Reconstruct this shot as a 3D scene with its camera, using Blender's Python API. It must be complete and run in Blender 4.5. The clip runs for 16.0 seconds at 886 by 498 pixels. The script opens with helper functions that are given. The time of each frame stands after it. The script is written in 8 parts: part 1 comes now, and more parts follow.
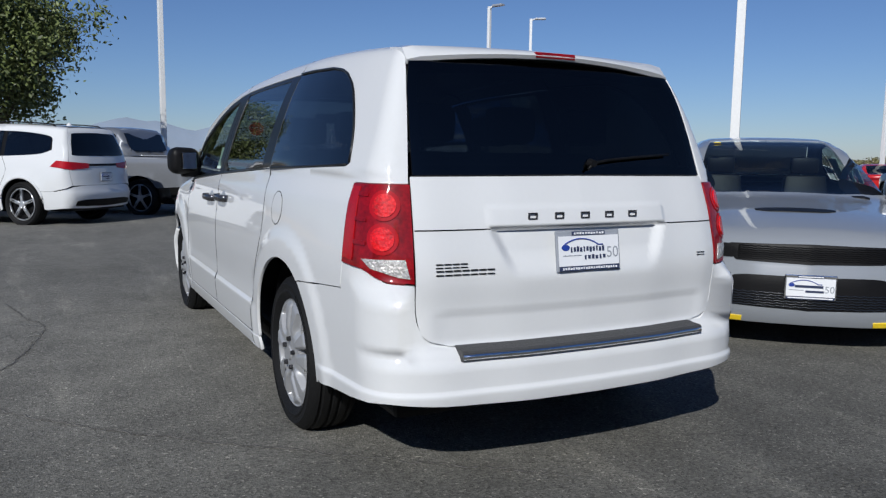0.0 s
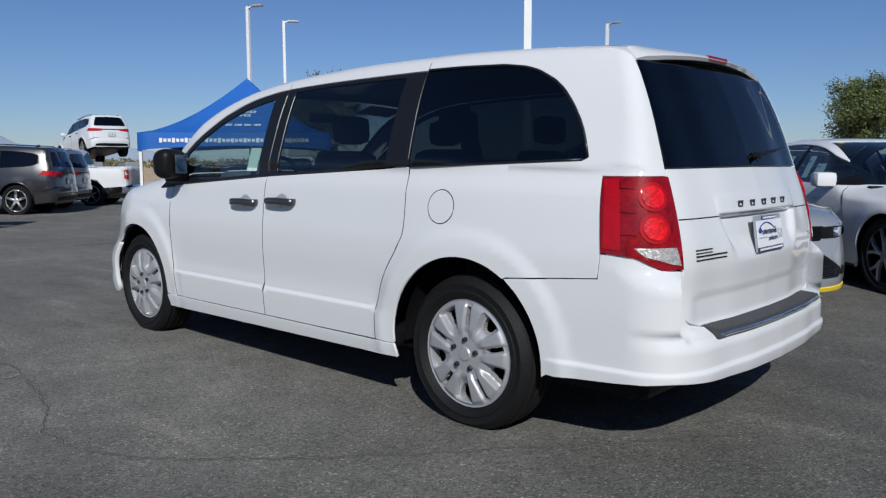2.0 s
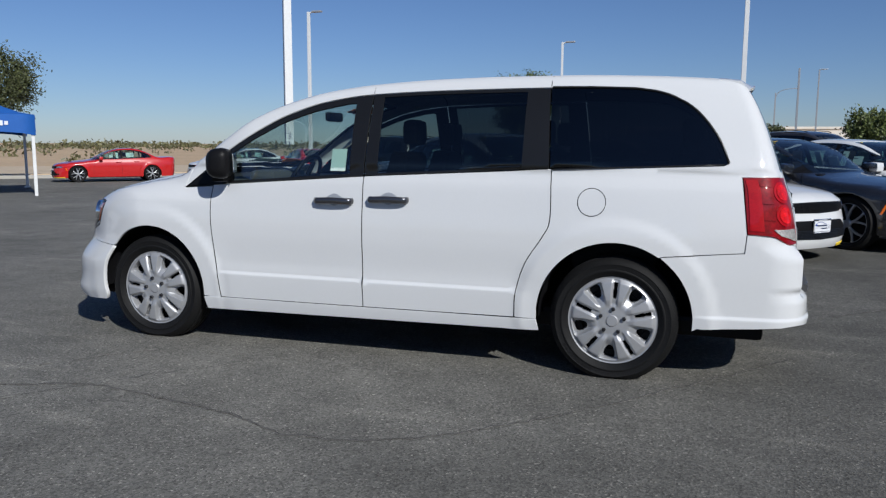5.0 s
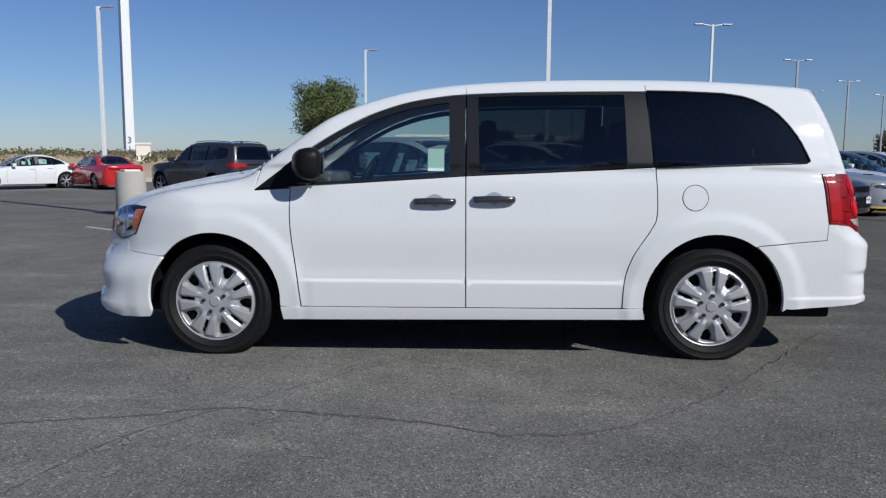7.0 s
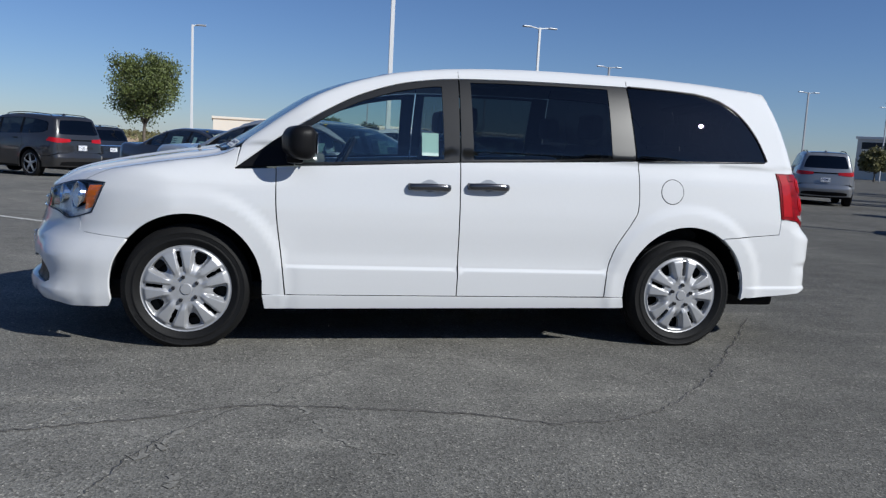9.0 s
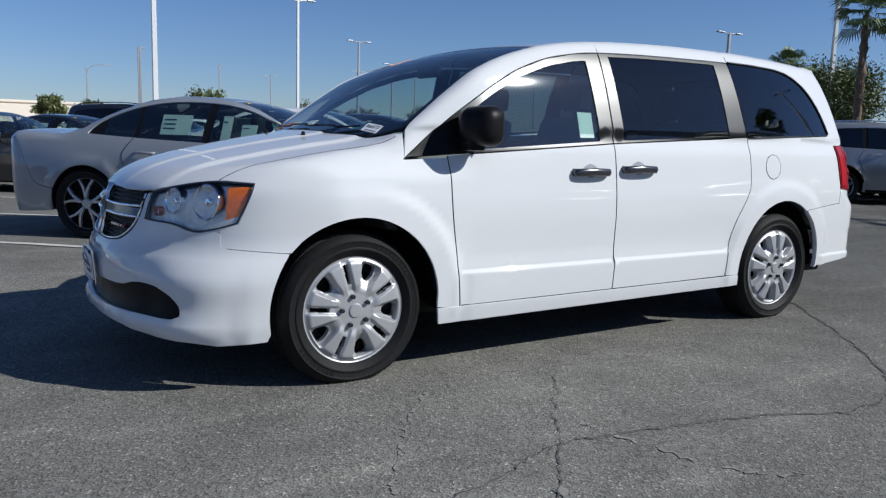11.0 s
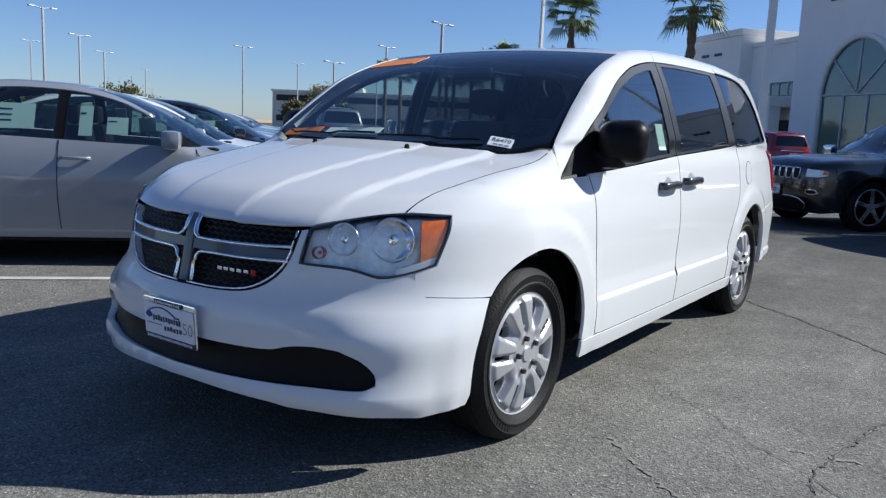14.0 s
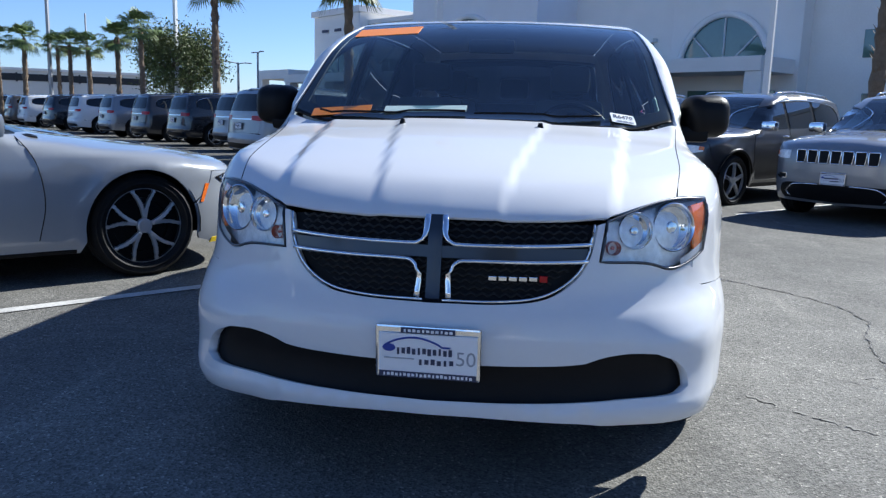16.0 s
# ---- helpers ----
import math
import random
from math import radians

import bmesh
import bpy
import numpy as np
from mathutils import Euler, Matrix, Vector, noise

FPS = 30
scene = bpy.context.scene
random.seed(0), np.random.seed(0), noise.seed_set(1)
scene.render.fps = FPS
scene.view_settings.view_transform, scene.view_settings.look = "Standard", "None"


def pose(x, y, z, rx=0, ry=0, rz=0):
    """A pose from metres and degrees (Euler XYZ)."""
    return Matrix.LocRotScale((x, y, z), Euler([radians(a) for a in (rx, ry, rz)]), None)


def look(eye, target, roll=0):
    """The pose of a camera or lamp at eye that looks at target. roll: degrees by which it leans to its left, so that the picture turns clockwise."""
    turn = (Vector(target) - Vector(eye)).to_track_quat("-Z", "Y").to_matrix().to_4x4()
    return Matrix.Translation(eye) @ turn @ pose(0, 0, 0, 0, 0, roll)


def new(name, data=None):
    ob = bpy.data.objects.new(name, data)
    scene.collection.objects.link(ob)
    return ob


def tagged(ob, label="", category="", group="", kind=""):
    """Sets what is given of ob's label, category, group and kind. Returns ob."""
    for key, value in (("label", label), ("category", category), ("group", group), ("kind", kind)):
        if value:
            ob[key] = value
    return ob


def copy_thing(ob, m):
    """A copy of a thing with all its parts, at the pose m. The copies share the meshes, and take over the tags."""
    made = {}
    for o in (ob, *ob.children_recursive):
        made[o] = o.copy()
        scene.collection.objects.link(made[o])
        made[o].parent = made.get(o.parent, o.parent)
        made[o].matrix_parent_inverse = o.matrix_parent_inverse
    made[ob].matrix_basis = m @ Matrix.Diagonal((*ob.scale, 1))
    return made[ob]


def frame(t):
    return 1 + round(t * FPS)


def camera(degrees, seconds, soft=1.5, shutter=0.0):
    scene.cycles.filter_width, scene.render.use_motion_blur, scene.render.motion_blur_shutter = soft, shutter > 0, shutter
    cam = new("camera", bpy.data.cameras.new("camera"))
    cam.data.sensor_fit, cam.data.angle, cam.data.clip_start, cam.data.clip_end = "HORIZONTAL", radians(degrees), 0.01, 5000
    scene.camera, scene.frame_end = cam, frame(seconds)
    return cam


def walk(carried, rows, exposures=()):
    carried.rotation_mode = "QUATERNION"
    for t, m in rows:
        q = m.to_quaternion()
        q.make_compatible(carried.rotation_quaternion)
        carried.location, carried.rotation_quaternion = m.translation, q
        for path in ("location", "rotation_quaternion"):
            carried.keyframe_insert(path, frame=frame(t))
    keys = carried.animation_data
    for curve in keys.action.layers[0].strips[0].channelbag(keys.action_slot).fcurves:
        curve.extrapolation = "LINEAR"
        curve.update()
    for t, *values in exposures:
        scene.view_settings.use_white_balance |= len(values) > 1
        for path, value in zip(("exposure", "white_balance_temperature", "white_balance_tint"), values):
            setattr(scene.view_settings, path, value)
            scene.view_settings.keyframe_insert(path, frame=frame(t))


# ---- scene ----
cam = camera(59.1, 16.0, soft=1.3)
PATH = [
    (0, (5.03, -1.917, 1.265), (3.26, -1.018, 1.025), 0.7),
    (0.5, (4.852, -2.451, 1.248), (3.186, -1.37, 1.015), 0.1),
    (1, (4.541, -2.94, 1.237), (2.992, -1.696, 1.007), 0.0),
    (1.5, (4.15, -3.308, 1.238), (2.708, -1.94, 1.01), 0.0),
    (2, (3.837, -3.567, 1.219), (2.487, -2.107, 0.993), -0.1),
    (2.5, (3.635, -3.611, 1.211), (2.36, -2.086, 0.987), 0.1),
    (3, (3.563, -3.815, 1.23), (2.37, -2.226, 1.003), 0.5),
    (3.5, (3.376, -4.285, 1.283), (2.291, -2.621, 1.049), 0.9),
    (4, (2.974, -4.672, 1.285), (2.024, -2.929, 1.041), 0.7),
    (4.5, (2.506, -5.066, 1.311), (1.719, -3.245, 1.055), 0.6),
    (5, (1.958, -5.344, 1.323), (1.349, -3.458, 1.058), 0.3),
    (5.2, (1.747, -5.472, 1.322), (1.21, -3.564, 1.059), 0.3),
    (7.3, (-0.146, -5.703, 1.263), (-0.132, -3.718, 1.019), 0.6),
    (7.5, (-0.199, -5.688, 1.274), (-0.147, -3.704, 1.027), 0.8),
    (8, (-0.287, -5.678, 1.276), (-0.136, -3.7, 1.025), 1.5),
    (8.2, (-0.384, -5.671, 1.261), (-0.184, -3.697, 1.011), 2.0),
    (10.5, (-2.688, -4.577, 1.178), (-1.785, -2.815, 0.89), 2.2),
    (11, (-3.066, -4.122, 1.153), (-2.015, -2.445, 0.863), 1.7),
    (11.5, (-3.31, -3.648, 1.136), (-2.139, -2.054, 0.846), 1.2),
    (12, (-3.456, -3.275, 1.157), (-2.195, -1.749, 0.876), 0.9),
    (12.5, (-3.464, -3.135, 1.168), (-2.13, -1.67, 0.893), 1.1),
    (13, (-3.55, -3.068, 1.183), (-2.145, -1.672, 0.906), 1.6),
    (13.5, (-3.924, -2.835, 1.216), (-2.426, -1.542, 0.924), 2.1),
    (14, (-4.215, -2.427, 1.227), (-2.61, -1.274, 0.919), 2.55),
    (14.5, (-4.516, -1.955, 1.231), (-2.796, -0.987, 0.908), 2.4),
    (15, (-4.667, -1.401, 1.208), (-2.839, -0.66, 0.876), 2.23),
    (15.5, (-4.761, -0.827, 1.188), (-2.852, -0.335, 0.851), 2.0),
    (16, (-4.716, -0.329, 1.167), (-2.762, -0.067, 0.83), 1.67),
]
walk(cam, [(t, look(eye, target, roll)) for t, eye, target, roll in PATH], exposures=[(0, -0.38, 5980, 8), (8, -0.25, 5980, 8), (10.5, -0.06, 5950, 7), (12.5, 0.02, 5950, 7), (14.5, 0.52, 5980, 7), (15.4, 0.81, 5930, 7), (16, 0.83, 5830, 7)])


# ---------- the lot's own axes ----------
HX, HY = math.cos(radians(-42)), math.sin(radians(-42))     # the way that the parked rows face


def lot(h, p):
    """World x, y of a place given along the rows' facing (h) and along the rows (p)."""
    return h * HX - p * HY, h * HY + p * HX


def fade(a, b, q):
    s = min(1.0, max(0.0, (q - a) / (b - a)))
    return s * s * (3 - 2 * s)


def ground_z(x, y):
    """The lot falls away gently round the van, most on the side of the field."""
    r = math.hypot(x, y)
    w = 1.0 - 0.8 * fade(-3, 6, x)
    return -w * min(0.38, 0.0145 * max(0.0, r - 5.0)) if r < 80 else -w * 0.38
# The clip's light: late sun from behind and beside the van, thin blue sky.
SUN_AZ, SUN_EL = -43.0, 35.0          # degrees; azimuth from +x towards +y
world = bpy.data.worlds.new("sky")
scene.world = world
world.use_nodes = True
_wn = world.node_tree.nodes
_sky = _wn.new("ShaderNodeTexSky")
_sky.sky_type = "NISHITA"
_sky.sun_disc = False
_sky.sun_elevation = radians(SUN_EL)
_sky.sun_rotation = radians(90 - SUN_AZ)
_sky.altitude = 900
_sky.air_density, _sky.dust_density, _sky.ozone_density = 1.0, 0.3, 3.0
_wn["Background"].inputs["Strength"].default_value = 0.073
_hs = _wn.new("ShaderNodeVectorMath")
_hs.operation = "MULTIPLY"
_hs.inputs[1].default_value = (0.865, 0.945, 1.18)
world.node_tree.links.new(_sky.outputs[0], _hs.inputs[0])
world.node_tree.links.new(_hs.outputs[0], _wn["Background"].inputs["Color"])
sun = new("sun", bpy.data.lights.new("sun", "SUN"))
sun.data.energy, sun.data.angle, sun.data.color = 5.4, radians(0.53), (1.0, 0.94, 0.85)
_d = Vector((math.cos(radians(SUN_EL)) * math.cos(radians(SUN_AZ)), math.cos(radians(SUN_EL)) * math.sin(radians(SUN_AZ)), math.sin(radians(SUN_EL))))
sun.matrix_world = Matrix.Translation(_d * 60) @ _d.to_track_quat("Z", "Y").to_matrix().to_4x4()


# ---------- materials ----------
def pbr(name, col, rough=0.5, metal=0.0, var=0.08, scale=6.0, fine=60.0, bump=0.0, bscale=80.0, coat=0.0, emit=0.0, rand=0.0, spec=0.5):
    """A procedural surface: two scales of colour variation, roughness variation, fine relief."""
    m = bpy.data.materials.new(name)
    m.use_nodes = True
    nt = m.node_tree
    b = nt.nodes["Principled BSDF"]
    b.inputs["Roughness"].default_value, b.inputs["Metallic"].default_value = rough, metal
    b.inputs["Base Color"].default_value = (*col, 1)
    b.inputs["Specular IOR Level"].default_value = spec
    if coat:
        b.inputs["Coat Weight"].default_value, b.inputs["Coat Roughness"].default_value = coat, 0.03
    if emit:
        b.inputs["Emission Color"].default_value, b.inputs["Emission Strength"].default_value = (*col, 1), emit
    tc = nt.nodes.new("ShaderNodeTexCoord")
    if var or rand:
        n1, n2 = nt.nodes.new("ShaderNodeTexNoise"), nt.nodes.new("ShaderNodeTexNoise")
        n1.inputs["Scale"].default_value, n2.inputs["Scale"].default_value = scale, fine
        n1.inputs["Detail"].default_value = n2.inputs["Detail"].default_value = 4
        add = nt.nodes.new("ShaderNodeMath")
        add.operation = "ADD"
        for k, n in enumerate((n1, n2)):
            nt.links.new(tc.outputs["Object"], n.inputs["Vector"])
            nt.links.new(n.outputs["Fac"], add.inputs[k])
        out = add.outputs[0]
        if rand:
            info, mul, add2 = nt.nodes.new("ShaderNodeObjectInfo"), nt.nodes.new("ShaderNodeMath"), nt.nodes.new("ShaderNodeMath")
            mul.operation, mul.inputs[1].default_value, add2.operation = "MULTIPLY", rand, "ADD"
            nt.links.new(info.outputs["Random"], mul.inputs[0])
            nt.links.new(mul.outputs[0], add2.inputs[0])
            nt.links.new(out, add2.inputs[1])
            out = add2.outputs[0]
        mr = nt.nodes.new("ShaderNodeMapRange")
        mr.inputs["From Min"].default_value, mr.inputs["From Max"].default_value = 0.6, 1.4 + rand
        mr.inputs["To Min"].default_value, mr.inputs["To Max"].default_value = 1 - var, 1 + var
        nt.links.new(out, mr.inputs["Value"])
        mix = nt.nodes.new("ShaderNodeVectorMath")
        mix.operation = "SCALE"
        mix.inputs[0].default_value = col
        nt.links.new(mr.outputs[0], mix.inputs["Scale"])
        nt.links.new(mix.outputs[0], b.inputs["Base Color"])
    if bump:
        n3, bp = nt.nodes.new("ShaderNodeTexNoise"), nt.nodes.new("ShaderNodeBump")
        n3.inputs["Scale"].default_value, n3.inputs["Detail"].default_value = bscale, 3
        bp.inputs["Strength"].default_value, bp.inputs["Distance"].default_value = bump, 0.01
        nt.links.new(tc.outputs["Object"], n3.inputs["Vector"])
        nt.links.new(n3.outputs["Fac"], bp.inputs["Height"])
        nt.links.new(bp.outputs[0], b.inputs["Normal"])
    return m


def glass(name, tint, rough=0.0, ior=1.5, rise=4.5):
    """Thin tinted pane: clear body colour with a Fresnel gloss."""
    m = bpy.data.materials.new(name)
    m.use_nodes = True
    nt = m.node_tree
    nt.nodes.remove(nt.nodes["Principled BSDF"])
    tr, gl, mx, fr, pw, ma = (nt.nodes.new("ShaderNode" + k) for k in ("BsdfTransparent", "BsdfGlossy", "MixShader", "LayerWeight", "Math", "Math"))
    tr.inputs["Color"].default_value = (*tint, 1)
    gl.inputs["Roughness"].default_value = rough
    fr.inputs["Blend"].default_value = 0.5
    f0 = 1.7 * ((ior - 1) / (ior + 1)) ** 2
    pw.operation, pw.inputs[1].default_value = "POWER", rise
    ma.operation, ma.inputs[1].default_value, ma.inputs[2].default_value = "MULTIPLY_ADD", 0.98 - f0, f0
    nt.links.new(fr.outputs["Facing"], pw.inputs[0])
    nt.links.new(pw.outputs[0], ma.inputs[0])
    nt.links.new(ma.outputs[0], mx.inputs[0])
    nt.links.new(tr.outputs[0], mx.inputs[1])
    nt.links.new(gl.outputs[0], mx.inputs[2])
    nt.links.new(mx.outputs[0], nt.nodes["Material Output"].inputs["Surface"])
    return m


M_WHITE = pbr("white_paint", (0.66, 0.667, 0.675), 0.62, var=0.012, scale=2, coat=1.0, spec=0.12)
M_BLACKP = pbr("black_plastic", (0.008, 0.008, 0.009), 0.4, var=0.2, fine=200, bump=0.1, bscale=300, spec=0.12)
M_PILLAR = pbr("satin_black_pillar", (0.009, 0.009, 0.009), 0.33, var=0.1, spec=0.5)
M_TRIM = pbr("dark_slate_grille_bar", (0.014, 0.019, 0.03), 0.3, coat=0.5)
M_RUBBER = pbr("tyre_rubber", (0.009, 0.009, 0.0095), 0.62, spec=0.2, var=0.25, scale=5, fine=90, bump=0.25, bscale=120)
M_COVER = pbr("silver_wheel_cover", (0.40, 0.405, 0.42), 0.4, 0.4, var=0.05)
M_CHROME = pbr("chrome", (0.85, 0.86, 0.88), 0.08, 1.0, var=0.02)
M_DARKMETAL = pbr("dark_alloy", (0.05, 0.05, 0.055), 0.35, 0.7)
M_ALLOY = pbr("bright_alloy", (0.5, 0.51, 0.53), 0.34, 0.6)
M_RED = pbr("red_lens", (0.37, 0.0015, 0.006), 0.5, var=0.2, scale=14, fine=90, coat=0.7, spec=0.1)
M_REDB = pbr("bright_red_lens", (0.62, 0.004, 0.008), 0.45, var=0.6, scale=30, fine=110, coat=0.7, bump=0.35, bscale=70, spec=0.15)
M_REDD = pbr("deep_red_lens", (0.22, 0.0015, 0.005), 0.45, var=0.5, scale=16, fine=70, coat=0.7, spec=0.1)
M_BULB = pbr("red_tinted_bulb", (0.5, 0.12, 0.1), 0.2, 0.5, var=0.2, scale=40, coat=0.5)
M_AMBER = pbr("amber_lens", (0.85, 0.17, 0.006), 0.2, var=0.55, scale=16, fine=60, coat=1.0, bump=0.12, bscale=60)
M_CLEAR = glass("clear_lens", (0.93, 0.95, 0.96), ior=1.38)
M_REFLECT = pbr("lamp_reflector", (0.9, 0.91, 0.92), 0.25, 0.1, var=0.3, scale=14, fine=45, bump=0.5, bscale=22)
M_WHITELENS = pbr("white_lens", (0.5, 0.48, 0.46), 0.2, 0.3, var=0.5, scale=45, fine=120, coat=0.8, bump=0.7, bscale=90)
M_TINT = glass("privacy_glass", (0.045, 0.05, 0.055), ior=1.5, rise=3.3)
M_TINTM = glass("middle_tint_glass", (0.17, 0.2, 0.205), ior=1.5, rise=3.3)
M_DOORGLASS = glass("door_glass", (0.76, 0.86, 0.83), 0.025, ior=1.78, rise=3.0)
M_REARGLASS = glass("dark_rear_glass", (0.035, 0.038, 0.042), ior=1.5, rise=5.0)
M_SCREEN = glass("windscreen_glass", (0.75, 0.84, 0.84), ior=1.8)
M_SEAT = pbr("dark_grey_seat_cloth", (0.028, 0.028, 0.03), 0.9, var=0.2, fine=150)
M_DASH = pbr("grey_dashboard", (0.09, 0.09, 0.092), 0.6, var=0.1)
M_PLATE = pbr("plate_white", (0.78, 0.79, 0.82), 0.35, var=0.03)
M_BLUE = pbr("blue_print", (0.02, 0.05, 0.3), 0.4, var=0.05)
M_NAVY = pbr("navy_print", (0.03, 0.04, 0.09), 0.4, var=0.05)
M_GREYPRINT = pbr("grey_print", (0.3, 0.32, 0.36), 0.4, var=0.05)
M_GUM = pbr("dark_letter_chrome", (0.12, 0.12, 0.13), 0.2, 0.8)
M_YELLOW = pbr("yellow_guard", (0.85, 0.6, 0.02), 0.5, var=0.08)
M_ORANGE = pbr("orange_sticker", (0.85, 0.26, 0.05), 0.5, var=0.05)
M_PAPER = pbr("pale_green_paper", (0.55, 0.68, 0.62), 0.8, var=0.06, scale=20)
M_PAPERW = pbr("white_paper", (0.8, 0.81, 0.8), 0.8, var=0.03, scale=20)
M_PAINTS = {
    "grey": pbr("slate_grey_paint", (0.245, 0.262, 0.288), 0.28, var=0.02, coat=1.0),
    "white": M_WHITE,
    "black": pbr("black_paint", (0.012, 0.013, 0.016), 0.22, var=0.05, coat=1.0),
    "dark": pbr("granite_paint", (0.034, 0.033, 0.035), 0.3, 0.3, var=0.05, coat=1.0),
    "silver": pbr("silver_paint", (0.24, 0.25, 0.27), 0.32, 0.45, var=0.04, coat=1.0),
    "blue": pbr("slate_blue_paint", (0.06, 0.085, 0.14), 0.3, 0.3, var=0.04, coat=1.0),
    "red": pbr("red_paint", (0.5, 0.015, 0.015), 0.25, var=0.04, coat=1.0),
    "maroon": pbr("maroon_paint", (0.2, 0.012, 0.03), 0.25, var=0.04, coat=1.0),
    "brown": pbr("brown_grey_paint", (0.13, 0.115, 0.105), 0.3, 0.4, var=0.04, coat=1.0),
}


# ---------- mesh helpers ----------
def mesh_ob(name, verts, faces, mat, parent=None, label="", normals=None, smooth=True):
    me = bpy.data.meshes.new(name)
    me.from_pydata([tuple(map(float, v)) for v in verts], [], [tuple(map(int, f)) for f in faces])
    if smooth:
        me.shade_smooth()
    if normals is not None:
        me.normals_split_custom_set_from_vertices([tuple(map(float, n)) for n in normals])
    ob = new(name, me)
    if mat:
        me.materials.append(mat)
    if parent:
        ob.parent = parent
    if label:
        ob["label"] = label
    return ob


def part(name, bm, mat, parent=None, label="", smooth=False, bevel=0.0):
    """Links a bmesh as one mesh object under its thing."""
    if bevel:
        bmesh.ops.bevel(bm, geom=[e for e in bm.edges if e.calc_face_angle(0) > 0.5], offset=bevel, segments=2, affect="EDGES", profile=0.6)
    bmesh.ops.recalc_face_normals(bm, faces=bm.faces)
    me = bpy.data.meshes.new(name)
    bm.to_mesh(me)
    bm.free()
    if smooth:
        me.shade_smooth()
        me.set_sharp_from_angle(angle=radians(40))
    me.materials.append(mat)
    ob = new(name, me)
    if parent:
        ob.parent = parent
    if label:
        ob["label"] = label
    return ob


def box(bm, c, s, m=None):
    r = bmesh.ops.create_cube(bm, size=1.0, matrix=(m or Matrix()) @ Matrix.Translation(c) @ Matrix.Diagonal((*s, 1)))
    return r["verts"]


def cyl(bm, c, r1, r2, h, seg=16, m=None):
    """A cone or cylinder along z with its base centre at c."""
    return bmesh.ops.create_cone(bm, cap_ends=True, segments=seg, radius1=r1, radius2=r2, depth=h, matrix=(m or Matrix()) @ Matrix.Translation((c[0], c[1], c[2] + h / 2)))["verts"]


def lathe(prof, seg=48):
    """Verts and faces of a profile of (radius, along) turned about the y axis."""
    n = len(prof)
    v = [(r * math.sin(2 * math.pi * k / seg), a, r * math.cos(2 * math.pi * k / seg)) for k in range(seg) for r, a in prof]
    f = [(k * n + i, ((k + 1) % seg) * n + i, ((k + 1) % seg) * n + i + 1, k * n + i + 1) for k in range(seg) for i in range(n - 1)]
    return v, f


def sweep(pts, rad, seg=8, closed=False):
    """Verts and faces of a tube along a line of points; rad: one radius or (across, up)."""
    pts = [Vector(p) for p in pts]
    n = len(pts)
    v, f = [], []
    rx, rz = rad if isinstance(rad, tuple) else (rad, rad)
    for i, p in enumerate(pts):
        a, b = (pts[i - 1], pts[(i + 1) % n]) if closed else (pts[max(i - 1, 0)], pts[min(i + 1, n - 1)])
        d = (b - a).normalized()
        u = Vector((0, 0, 1)) if abs(d.z) < 0.95 else Vector((1, 0, 0))
        s = d.cross(u).normalized()
        u = s.cross(d)
        v += [p + s * rx * math.cos(2 * math.pi * k / seg) + u * rz * math.sin(2 * math.pi * k / seg) for k in range(seg)]
    for i in range(n if closed else n - 1):
        j = (i + 1) % n
        f += [(i * seg + k, i * seg + (k + 1) % seg, j * seg + (k + 1) % seg, j * seg + k) for k in range(seg)]
    if not closed:
        f += [tuple(range(seg))[::-1], tuple((n - 1) * seg + k for k in range(seg))]
    return v, f


# ---------- car bodies: one smooth solid per model, cut into panels ----------
from mathutils.geometry import delaunay_2d_cdt


def table(rows):
    """A smooth curve through (key, value) rows, sampled densely."""
    k, v = np.array(sorted(rows), float).T
    m = np.gradient(v, k)
    d = np.diff(v) / np.diff(k)
    m[1:-1] = np.where(d[1:] * d[:-1] > 0, 2 * d[1:] * d[:-1] / (d[1:] + d[:-1] + 1e-12), 0)
    x = np.linspace(k[0], k[-1], 600)
    i = np.clip(np.searchsorted(k, x) - 1, 0, len(k) - 2)
    h = k[i + 1] - k[i]
    s = (x - k[i]) / h
    y = (1 + 2 * s) * (1 - s) ** 2 * v[i] + s * (1 - s) ** 2 * h * m[i] + s * s * (3 - 2 * s) * v[i + 1] + s * s * (s - 1) * h * m[i + 1]
    return lambda q: np.interp(q, x, y)


def step(a, b, q):
    s = np.clip((q - a) / (b - a), 0, 1)
    return s * s * (3 - 2 * s)


def smax(a, b, k):
    h = np.clip(0.5 + 0.5 * (a - b) / k, 0, 1)
    return b + (a - b) * h + k * h * (1 - h)


